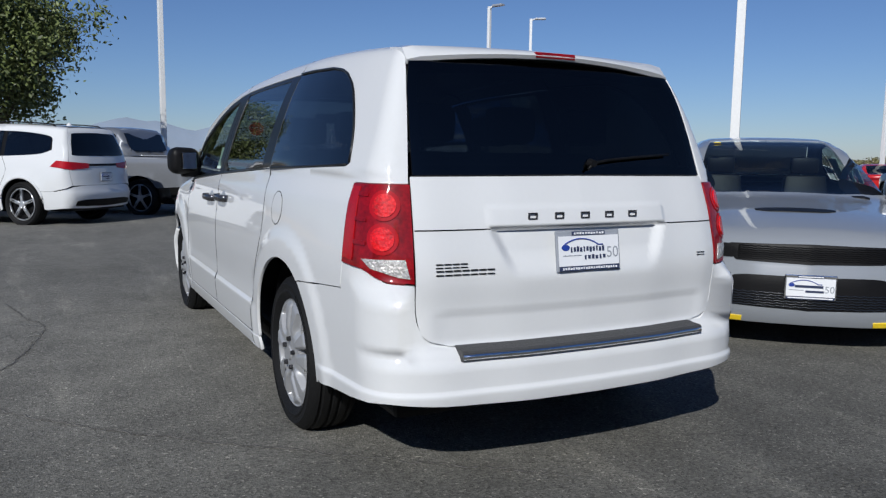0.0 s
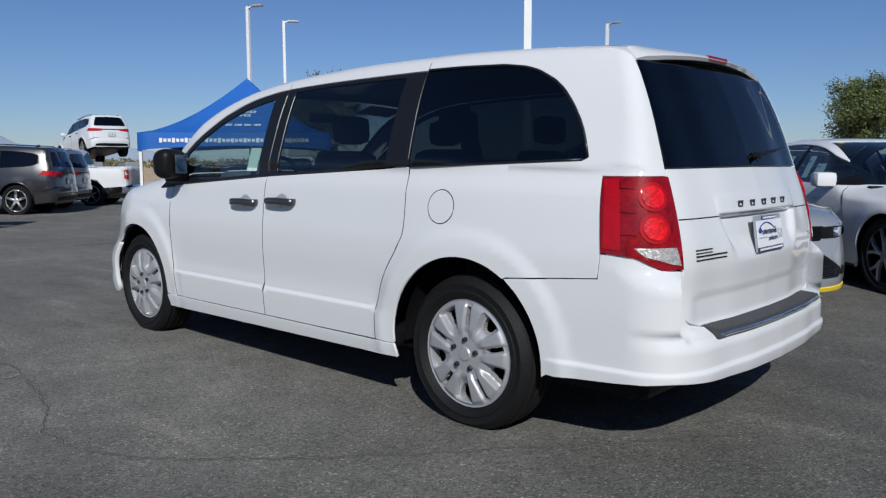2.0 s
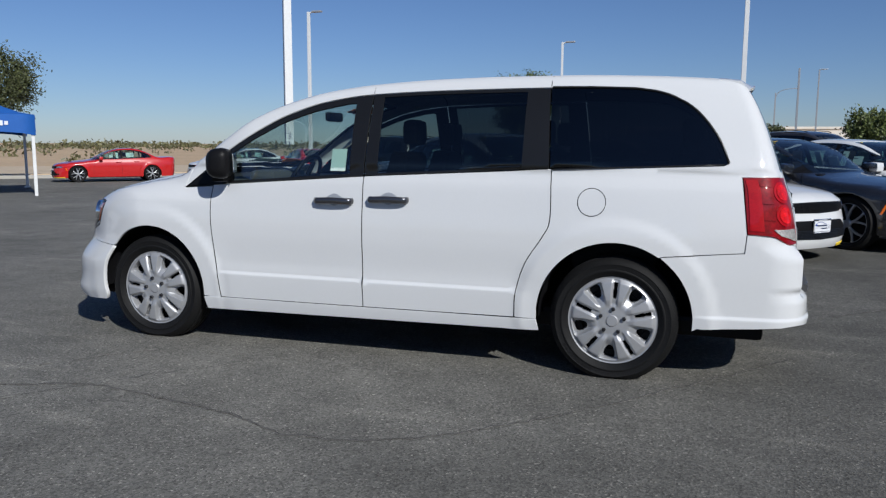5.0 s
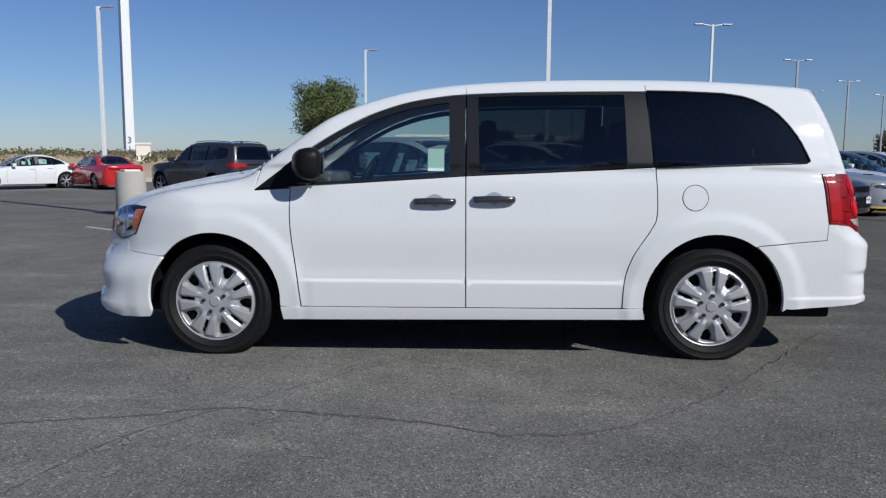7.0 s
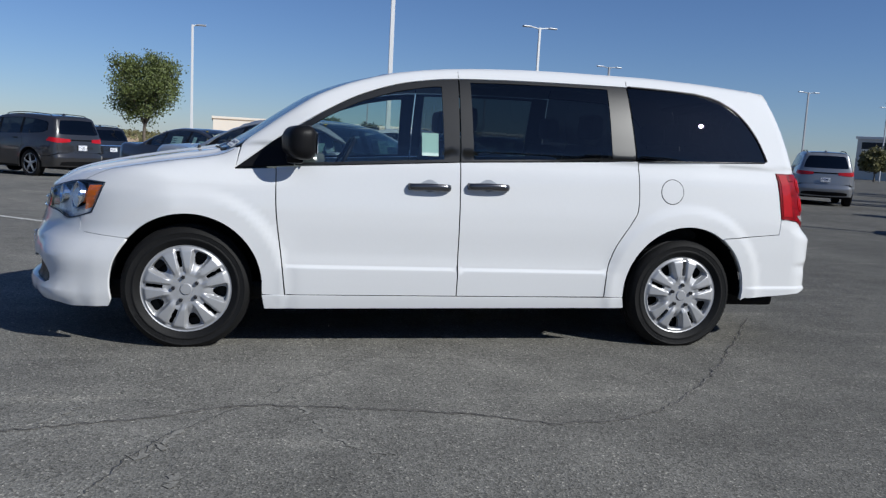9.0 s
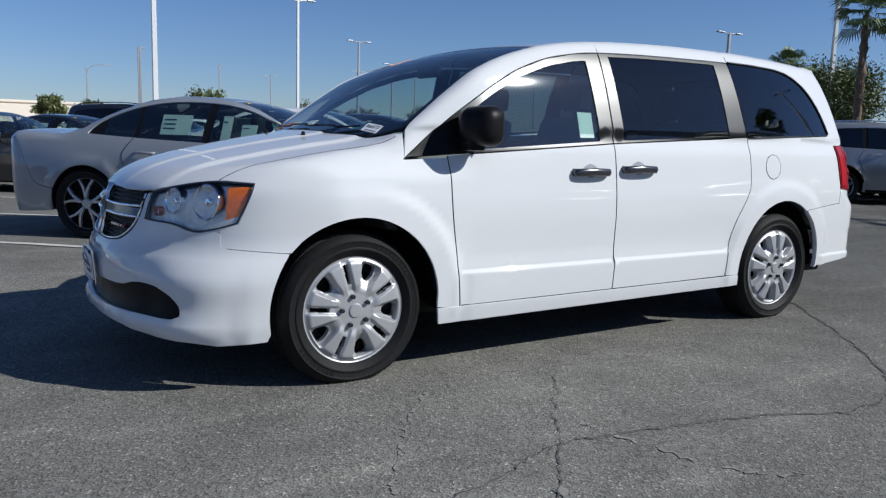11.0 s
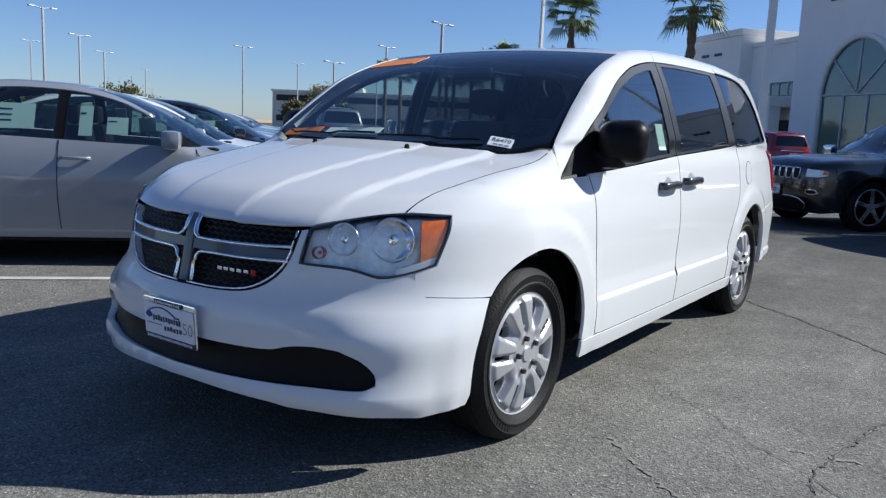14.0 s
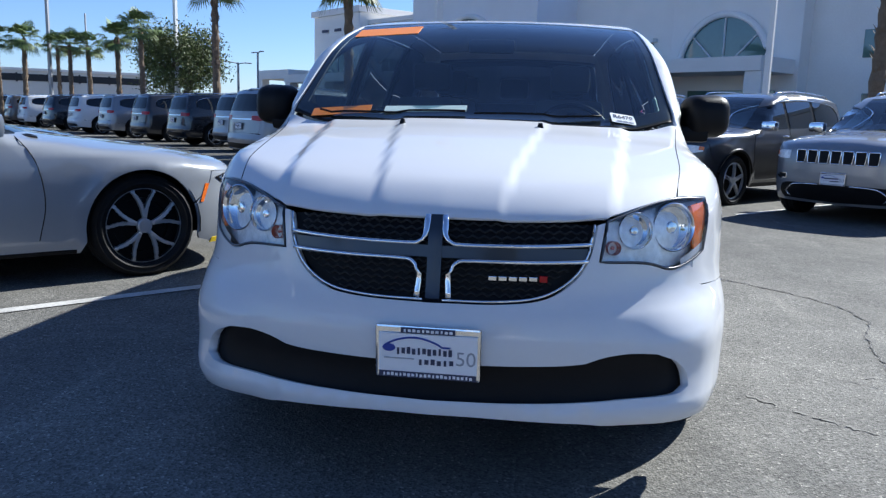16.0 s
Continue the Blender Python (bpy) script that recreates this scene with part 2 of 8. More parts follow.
class Shape:
    """A car's outer solid: limits to the side, above, ahead and behind, blended by a radius."""

    def __init__(self, sec, plan, top, crown, bow, nose, nosec, tail, tailc, nose_low=1.0, k=0.07, arches=(), ar=0.42, flare=0.015, extra=None, z0=0.85, xa=1.5, kt=None, kr=None, lipped=False):
        self.sec, self.plan, self.top, self.nose, self.nosec, self.tail, self.tailc = (table(t) for t in (sec, plan, top, nose, nosec, tail, tailc))
        self.kt, self.kr, self.lipped = kt or k, kr or k, lipped
        self.crown, self.bow, self.nose_low, self.k, self.arches, self.ar, self.flare, self.extra, self.z0, self.xa = crown, bow, nose_low, k, arches, ar, flare, extra, z0, xa

    def F(self, p):
        x, y, z = p[:, 0], np.abs(p[:, 1]), p[:, 2]
        w = self.sec(z) - self.plan(x) * (1 + 0.5 * step(0.8, 1.4, z))
        for ax, az in self.arches:
            r = np.hypot(x - ax, z - az)
            w = w + self.flare * (step(self.ar + 0.155, self.ar + 0.075, r) if self.lipped else np.exp(-((r - self.ar) / 0.07) ** 2)) * step(1.1, 0.8, z)
        zt = self.top(x - self.bow * step(0.2, -0.6, x) * (y / 0.65) ** 2) - self.crown * (y / 0.7) ** 2
        low = self.nose_low + (1 - self.nose_low) * step(0.45, 0.7, z)
        xf = self.nose(z) + self.nosec(y) * low
        xr = self.tail(z) - self.tailc(y)
        if self.extra:
            dw, dz, dn, dt = self.extra(x, y, z)
            w, zt, xf, xr = w + dw, zt + dz, xf + dn, xr + dt
        f = smax(y - w, (z - zt) * 0.85, self.k + (self.kt - self.k) * step(1.1, 1.25, z))
        f = smax(f, (xf - x) * 0.9, self.k)
        return smax(f, (x - xr) * 0.9, self.kr)

    def grad(self, p, e=0.004):
        g = np.stack([self.F(p + e * d) - self.F(p - e * d) for d in np.eye(3)], 1)
        return g / np.linalg.norm(g, axis=1, keepdims=True).clip(1e-9)

    def cast(self, o, d, far=3.2):
        a, b = np.zeros(len(o)), np.full(len(o), far)
        for _ in range(26):
            m = (a + b) / 2
            out = self.F(o + d * m[:, None]) > 0
            a, b = np.where(out, a, m), np.where(out, m, b)
        return o + d * a[:, None]

    def chart(self, kind, q):
        """Origins and ways of the rays of a chart at the places q."""
        q = np.asarray(q, float).reshape(-1, 2)
        u, v, o, l = q[:, 0], q[:, 1], np.zeros(len(q)), np.ones(len(q))
        if kind == "side":
            return np.stack([u, o, v], 1), np.stack([o, l, o], 1)
        if kind == "top":
            return np.stack([u, v, o + 0.5], 1), np.stack([o, o, l], 1)
        if kind == "front":
            return np.stack([o - 0.6, u, v], 1), np.stack([-l, o, o], 1)
        if kind == "rear":
            return np.stack([o + 0.6, u, v], 1), np.stack([l, o, o], 1)
        if kind == "tube":
            return np.stack([u, o, o + self.z0], 1), np.stack([o, np.sin(v / 0.8), np.cos(v / 0.8)], 1)
        s = -1 if kind == "cylf" else 1
        return np.stack([o + s * self.xa, o, v], 1), np.stack([s * np.cos(u / 0.9), np.sin(u / 0.9), o], 1)

    def on(self, kind, q):
        return self.cast(*self.chart(kind, q))

    def back(self, kind, p):
        """Chart places of points on the body."""
        x, y, z = p.T
        if kind == "tube":
            return np.stack([x, 0.8 * np.arctan2(y, z - self.z0)], 1)
        if kind in ("cylf", "cylr"):
            s = -1 if kind == "cylf" else 1
            return np.stack([0.9 * np.arctan2(y, s * x - self.xa), z], 1)
        return {"side": p[:, [0, 2]], "top": p[:, :2], "front": p[:, 1:], "rear": p[:, 1:]}[kind]


def catmull(pts, h):
    """A smooth line through points, with steps of about h."""
    p = np.array(pts, float)
    if len(p) == 2:
        n = max(1, int(np.ceil(np.linalg.norm(p[1] - p[0]) / h)))
        return p[0] + (p[1] - p[0]) * np.linspace(0, 1, n + 1)[:, None]
    q = np.vstack([2 * p[0] - p[1], p, 2 * p[-1] - p[-2]])
    out = []
    for i in range(1, len(q) - 2):
        n = max(1, int(np.ceil(np.linalg.norm(q[i + 1] - q[i]) / h)))
        t = np.arange(n)[:, None] / n
        a, b, c, d = q[i - 1], q[i], q[i + 1], q[i + 2]
        out.append(0.5 * (2 * b + (c - a) * t + (2 * a - 5 * b + 4 * c - d) * t**2 + (3 * b - a - 3 * c + d) * t**3))
    return np.vstack(out + [p[-1:]])


def inside(q, loop):
    x, y = q.T
    r = np.zeros(len(q), bool)
    a, b = loop, np.roll(loop, -1, 0)
    for (x0, y0), (x1, y1) in zip(a, b):
        if y0 != y1:
            r ^= ((y0 > y) != (y1 > y)) & (x < (x1 - x0) * (y - y0) / (y1 - y0) + x0)
    return r


def outline(shape, kind, segs, h):
    """A closed line in a chart from segments of ('side'|'top'|..., points), each smooth in itself."""
    line = []
    for where, pts in segs:
        p = catmull(pts, h)
        q = p if where == kind else shape.back(kind, shape.on(where, p))
        line.append(q[:-1] if len(q) > 1 else q)
    q = np.vstack(line)
    keep = [0]
    for i in range(1, len(q)):
        if np.linalg.norm(q[i] - q[keep[-1]]) > h * 0.12:
            keep.append(i)
    return q[keep]


def both(segs):
    """Half an outline, from the middle out and back to the middle, closed with its mirror image (first coordinate of front and rear, second of top)."""
    def flip(w, p):
        return [(-a, b) if w in ("front", "rear") else (a, -b) for a, b in p]
    return segs + [(w, flip(w, p)[::-1]) for w, p in segs[::-1]]


def panel(shape, kind, loops, h, thick=0.015, off=0.0, mirror=False, creases=()):
    """Verts, faces and normals of a panel cut from the body, its rim turned inwards."""
    loops = [np.asarray(l) for l in loops]
    allp = np.vstack(loops)
    lo, hi = allp.min(0), allp.max(0)
    gx, gy = np.meshgrid(np.arange(lo[0] + h / 2, hi[0], h), np.arange(lo[1] + h / 2, hi[1], h))
    g = np.stack([gx.ravel(), gy.ravel()], 1)
    for z in creases:
        g = g[np.abs(g[:, 1] - z) > 0.006]
    if creases:
        cx = np.arange(lo[0] + 0.02, hi[0], 0.03)
        g = np.vstack([g] + [np.stack([cx, cx * 0 + z], 1) for z in creases])
    ok = inside(g, loops[0])
    for l in loops[1:]:
        ok &= ~inside(g, l)
    g = g[ok]
    if len(g):
        near = np.full(len(g), 9.0)
        for i in range(0, len(allp), 64):
            near = np.minimum(near, np.linalg.norm(g[:, None] - allp[None, i:i + 64], axis=2).min(1))
        g = g[near > 0.55 * h]
    pts = np.vstack([allp, g])
    edges, n = [], 0
    for l in loops:
        edges += [(n + i, n + (i + 1) % len(l)) for i in range(len(l))]
        n += len(l)
    v2, _, f2, *_ = delaunay_2d_cdt([Vector(p) for p in pts.tolist()], edges, [], 0, 1e-5)
    q = np.array([(p.x, p.y) for p in v2])
    mid = np.array([q[list(f)].mean(0) for f in f2])
    ok = inside(mid, loops[0])
    for l in loops[1:]:
        ok &= ~inside(mid, l)
    f2 = [f for f, keep in zip(f2, ok) if keep]
    p3 = shape.on(kind, q)
    nr = shape.grad(p3)
    p3 = p3 + nr * off
    faces = [list(f) for f in f2]
    if faces:
        a, b, c = p3[faces[0][:3]]
        s = sum(np.dot(np.cross(p3[f[1]] - p3[f[0]], p3[f[2]] - p3[f[0]]), nr[f[0]]) for f in faces[:40])
        if s < 0:
            faces = [f[::-1] for f in faces]
    verts, norms = list(p3), list(nr)
    if thick:
        count = {}
        for f in faces:
            for i in range(len(f)):
                e = (f[i], f[(i + 1) % len(f)])
                count[e] = 1
        rim = [e for e in count if (e[1], e[0]) not in count]
        out = {}
        for a, b in rim:
            w = np.cross(p3[b] - p3[a], nr[a])
            for i in (a, b):
                out[i] = out.get(i, 0) + w
        top, low = {}, {}
        for i, w in out.items():
            w = w / (np.linalg.norm(w) + 1e-9)
            top[i], low[i] = len(verts), len(verts) + 1
            verts += [p3[i], p3[i] - nr[i] * thick]
            norms += [(w + nr[i]) / np.linalg.norm(w + nr[i]), w]
        faces += [(top[a], low[a], low[b], top[b]) for a, b in rim]
    verts, norms = np.array(verts), np.array(norms)
    if mirror:
        verts, norms = verts * (1, -1, 1), norms * (1, -1, 1)
        faces = [f[::-1] for f in faces]
    return verts, faces, norms


def skin(name, shape, kind, loops, h, mat, parent, thick=0.015, off=0.0, mirror=False, label="", creases=()):
    v, f, n = panel(shape, kind, loops, h, thick, off, mirror, creases)
    return mesh_ob(name, v, f, mat, parent, label, n)


def arc(cx, cz, r, a0, a1, n=14):
    return [(cx + r * math.cos(radians(a0 + (a1 - a0) * i / n)), cz + r * math.sin(radians(a0 + (a1 - a0) * i / n))) for i in range(n + 1)]


# ---------- wheels ----------
def wheel_thing(parent, x, y, z, rad, wid, style, hub_z, cover=None, seg=56, spin=0.0):
    """A tyre with its cover; y < 0 wheels face -y. Returns the tyre."""
    key = (rad, wid, style, hub_z)
    if key not in WHEELS:
        w, r = wid / 2, rad
        ri = r * (0.705 if style == "cover" else 0.73)
        prof = [(ri - 0.02, -w * 0.6), (ri, -w * 0.88), (ri + (r - ri) * 0.22, -w * 0.99), (ri + (r - ri) * 0.27, -w * 1.03), (ri + (r - ri) * 0.33, -w * 1.03), (ri + (r - ri) * 0.37, -w * 1.0), (ri + (r - ri) * 0.58, -w * 1.01), (ri + (r - ri) * 0.63, -w * 1.03), (r - 0.03, -w * 0.95), (r - 0.01, -w * 0.82),
                (r - 0.003, -w * 0.66), (r - 0.012, -w * 0.6), (r - 0.012, -w * 0.55), (r - 0.001, -w * 0.5), (r, -w * 0.24), (r - 0.01, -w * 0.2), (r - 0.01, -w * 0.12), (r, -w * 0.08)]
        prof = prof + [(a, -b) for a, b in prof[::-1]]
        v, f = lathe(prof, seg)
        v = [(a, b, max(c, -hub_z)) for a, b, c in v]
        # tread blocks: a shallow saw at the shoulders
        v = [(a, b, c) if i % len(prof) not in (9, 10) or (i // len(prof)) % 2 else (a * 0.988, b, c * 0.988) for i, (a, b, c) in enumerate(v)]
        f = [g[::-1] for g in f]
        # raised maker's marks on the sidewall, as plain bars
        for k in range(18 if style == "cover" else 0):
            a0 = 0.35 + (k % 9) * 0.082 + (k // 9) * math.pi
            r0, r1, j = ri + (r - ri) * 0.39, ri + (r - ri) * 0.56, len(v)
            for yy in (-w * 1.0, -w * 1.0 - 0.003):
                v += [(q * math.sin(a), yy, q * math.cos(a)) for q, a in ((r0, a0), (r1, a0), (r1, a0 + 0.055), (r0, a0 + 0.055))]
            f += [(j + 4, j + 5, j + 6, j + 7)] + [(j + n, j + (n + 1) % 4, j + 4 + (n + 1) % 4, j + 4 + n) for n in range(4)]
        tyre = (v, f)
        # the face: a polar sheet with openings, its rims turned inwards
        nt, nr = (340, 44) if style == "cover" else (200, 26)
        spokes = 5 if style in ("cover", "five", "wye") else 7 if style == "seven" else 10
        pv, pf, ok = [], [], {}
        for i in range(nr + 1):
            rr = ri * (i / nr)
            for k in range(nt):
                th = 2 * math.pi * k / nt
                a = math.pi / spokes
                d = abs((th + a) % (2 * a) - a)          # angle from the nearest spoke's middle
                q = rr / ri
                if style == "cover":
                    e, wo = (a - d) * rr, 0.018 + 0.018 * (q - 0.58) / 0.26
                    pocket = (1 - fade(wo + 0.004, wo + 0.022, e)) * fade(0.33, 0.60, q) * (1 - fade(0.86, 0.90, q))
                    trough = (1 - fade(0.009, 0.024, d * rr)) * fade(0.30, 0.42, q) * (1 - fade(0.89, 0.94, q))
                    h = -w * 0.80 - 0.02 * (1 - q * q) - 0.012 * fade(0.3, 0.5, q) * (1 - fade(0.85, 0.95, q)) + 0.032 * pocket + 0.011 * trough
                    if q > 0.955:
                        h = -w * 0.84 + 0.01 * (q > 0.985)
                    if q < 0.125:
                        h -= 0.006
                    ok[i, k] = (0.585 < q < 0.855 and e < wo * max(0.0, 1 - ((q - 0.72) / 0.14) ** 4) ** 0.5) or (0.50 < q < 0.86 and d * rr < 0.0098)
                else:
                    h = -w * 0.80 - 0.012 * (1 - q) - (0.016 * math.cos(min(d / (a * 0.8), 1) * math.pi / 2) if 0.2 < q < 0.93 else 0)
                    if q > 0.93:
                        h = -w * 0.86 + 0.012 * (q > 0.985)
                    if q < 0.17:
                        h = -w * 0.84 - 0.012
                    if style == "wye":
                        ok[i, k] = 0.2 < q < 0.925 and abs(d - 0.5 * a * max(0.0, q - 0.2) / 0.74) * rr > 0.0155
                    elif style == "ten":
                        ok[i, k] = 0.3 < q < 0.91 and d * rr > 0.012 + 0.006 * (1 - q)
                    else:
                        ok[i, k] = 0.26 < q < 0.9 and d * rr > (0.026 if style == "five" else 0.02) * (1.25 - 0.4 * q) or (style == "five" and 0.5 < q < 0.88 and d * rr < 0.007)
                pv.append((rr * math.sin(th), h, rr * math.cos(th)))
        cell = {}
        for i in range(nr):
            for k in range(nt):
                k2 = (k + 1) % nt
                if not any(ok[p] for p in ((i, k), (i + 1, k), (i, k2), (i + 1, k2))):
                    cell[i, k] = (i * nt + k, (i + 1) * nt + k, (i + 1) * nt + k2, i * nt + k2)
        pf = list(cell.values())
        edge = {}
        for g in pf:
            for n in range(4):
                edge[g[n], g[(n + 1) % 4]] = 1
        low = {}
        for a, b in [e for e in edge if (e[1], e[0]) not in edge]:
            if a < nt and b < nt:
                continue
            for n in (a, b):
                if n not in low:
                    low[n] = len(pv)
                    pv.append((pv[n][0], pv[n][1] + 0.03, pv[n][2]))
            pf.append((b, a, low[a], low[b]))
        back = lathe([(0.0, -w * 0.15), (ri * 0.7, -w * 0.15), (ri * 0.72, -w * 0.3), (ri, -w * 0.3)], 24)
        bm = bmesh.new()
        cyl(bm, (0, 0, 0), 0.0125, 0.0105, 0.016, 6, Matrix.Translation((0, -w * 0.80 - 0.019, ri * 0.27)) @ Matrix.Rotation(math.pi / 2, 4, "X"))
        nut = bpy.data.meshes.new("lug_nut")
        bm.to_mesh(nut)
        bm.free()
        WHEELS[key] = (tyre, (pv, pf), back, nut)
        WHEELS[key] += tuple(bpy.data.meshes.new(n) for n in ("wheel", "wheel_cover", "brake_disc"))
        for me, (vv, ff), mm in zip(WHEELS[key][4:], (tyre, (pv, pf), back), (M_RUBBER, cover or M_COVER, M_BLACKP)):
            me.from_pydata(vv, [], ff)
            me.shade_smooth()
            me.set_sharp_from_angle(angle=radians(35))
            me.materials.append(mm)
        nut.materials.append(M_DARKMETAL if style == "cover" else M_ALLOY)
    *_, nut, tm, cm, bk = WHEELS[key]
    t = new("wheel", tm)
    t.parent = parent
    t.matrix_basis = pose(x, y, z, 0, 0, 180 if y > 0 else 0)
    for n, me in (("wheel_cover" if style == "cover" else "rim", cm), ("brake_disc", bk)):
        o = new(n, me)
        o.parent = t
        o.matrix_basis = Matrix.Rotation(radians(spin), 4, "Y")
    for k in range(5 if style == "cover" else 0):
        o = new("lug_nut", nut)
        o.parent = t
        o.matrix_basis = Matrix.Rotation(2 * math.pi * k / 5 + radians(spin), 4, "Y")
    return t


WHEELS = {}


# ---------- the white minivan ----------
def van_extra(x, y, z):
    door = step(-1.06, -0.9, x) * step(1.12, 0.95, x)
    dw = 0.016 * step(0.500, 0.478, z) * door - 0.006 * step(0.50, 0.56, z) * step(0.75, 0.6, z) * door
    dw = dw - 0.012 * step(1.07, 1.17, z) * step(1.2, 1.17, z)
    dw = dw - 0.055 * step(-0.8, -1.28, x) * step(-2.15, -1.7, x) * step(0.93, 1.07, z)
    s = np.clip((-1.35 - x) / 1.0, 0, 1)
    hood = step(-1.2, -1.4, x)
    dz = hood * (0.009 * step(0.335 - 0.12 * s, 0.297 - 0.12 * s, y) + 0.014 * step(0.65 - 0.1 * s, 0.605 - 0.1 * s, y) - 0.010)
    dn = -0.03 * step(0.56, 0.78, y) * step(0.62, 0.5, z)
    hw = 0.435 - 0.45 * (0.985 - z)
    dt = -0.03 * step(0.79, 0.91, z) * step(0.993, 0.983, z) * step(hw + 0.01, hw - 0.055, y) + 0.005 * step(0.985, 0.995, z) * step(1.075, 1.06, z) * step(0.44, 0.42, y)
    low = 0.013 * step(0.408, 0.388, z)
    dt = dt + 0.085 * step(0.735, 0.80, y) * step(0.815, 0.71, z) * step(0.50, 0.57, z) - 0.007 * step(0.69, 0.665, z) * step(0.535, 0.56, z) * step(0.69, 0.60, y)
    dt = dt + low
    dw = dw + low * step(1.95, 2.1, x)
    return dw, dz, dn, dt


VAN = Shape(
    sec=[(0.1, 0.90), (0.24, 0.945), (0.32, 0.962), (0.5, 0.976), (0.65, 0.982), (0.8, 0.98), (0.95, 0.966), (1.07, 0.95), (1.18, 0.928), (1.3, 0.892), (1.45, 0.84), (1.58, 0.785), (1.66, 0.742), (1.75, 0.68), (1.9, 0.55)],
    plan=[(-2.7, 0.14), (-2.3, 0.075), (-2.0, 0.035), (-1.7, 0.008), (-1.3, 0.0), (0, 0.0), (1.2, 0.0), (1.5, 0.006), (1.9, 0.026), (2.2, 0.05), (2.45, 0.075), (2.7, 0.12)],
    top=[(-2.7, 0.72), (-2.5, 0.82), (-2.41, 0.885), (-2.3, 0.945), (-2.12, 1.005), (-1.88, 1.06), (-1.65, 1.105), (-1.5, 1.13), (-1.4, 1.155), (-1.25, 1.25), (-1.05, 1.392), (-0.85, 1.518), (-0.6, 1.615), (-0.33, 1.678),
         (0.0, 1.718), (0.4, 1.742), (0.8, 1.752), (1.2, 1.752), (1.6, 1.742), (2.0, 1.72), (2.3, 1.69), (2.7, 1.62)],
    crown=0.024, bow=0.03,
    nose=[(0.1, -2.44), (0.22, -2.49), (0.27, -2.528), (0.30, -2.534), (0.335, -2.522), (0.40, -2.508), (0.5, -2.514), (0.58, -2.502), (0.64, -2.472), (0.75, -2.45), (0.87, -2.425), (0.95, -2.36), (1.1, -2.2), (1.3, -2.0), (1.9, -1.4)],
    nosec=[(0, 0), (0.2, 0.012), (0.35, 0.04), (0.5, 0.095), (0.62, 0.17), (0.72, 0.25), (0.82, 0.36), (0.9, 0.5), (1.0, 0.8), (1.2, 1.5)],
    tail=[(0.1, 2.50), (0.26, 2.555), (0.32, 2.60), (0.40, 2.615), (0.485, 2.615), (0.515, 2.60), (0.545, 2.545), (0.58, 2.535), (0.68, 2.535), (0.8, 2.545), (0.98, 2.513), (1.19, 2.443), (1.45, 2.345), (1.65, 2.245), (1.75, 2.18), (1.9, 2.05)],
    tailc=[(0, 0), (0.3, 0.008), (0.5, 0.028), (0.65, 0.04), (0.76, 0.068), (0.84, 0.112), (0.92, 0.21), (1.0, 0.42), (1.2, 1.0)],
    nose_low=0.8, k=0.075, kt=0.04, kr=0.055, lipped=True, arches=((-1.53, 0.36), (1.54, 0.36)), ar=0.43, flare=0.014, extra=van_extra)

W_TOP = [(-1.285, 1.035), (-1.06, 1.21), (-0.93, 1.30), (-0.75, 1.41), (-0.58, 1.498), (-0.37, 1.572), (-0.17, 1.612), (0.01, 1.632), (0.32, 1.646), (0.66, 1.653), (1.08, 1.657), (1.36, 1.653), (1.61, 1.643),
         (1.726, 1.626), (1.80, 1.604), (1.893, 1.556), (1.95, 1.512), (2.004, 1.452), (2.05, 1.388), (2.087, 1.322), (2.122, 1.226)]


def van_bot(x):
    return float(np.interp(x, [-1.3, -0.92, 0.05, 1.17, 2.12], [1.036, 1.062, 1.128, 1.184, 1.218]))


def van_top(x):
    return float(np.interp(x, *zip(*W_TOP)))


def band(x0, x1, n=8, lift=0.0):
    return [(x0 + (x1 - x0) * i / n, van_bot(x0 + (x1 - x0) * i / n) + lift) for i in range(n + 1)]


def roof_of(x0, x1, drop=0.0, n=10):
    return [(x0 + (x1 - x0) * i / n, van_top(x0 + (x1 - x0) * i / n) - drop) for i in range(n + 1)]


LEDGE = (0.515, 0.503, 0.495, 0.486, 0.477, 0.465)


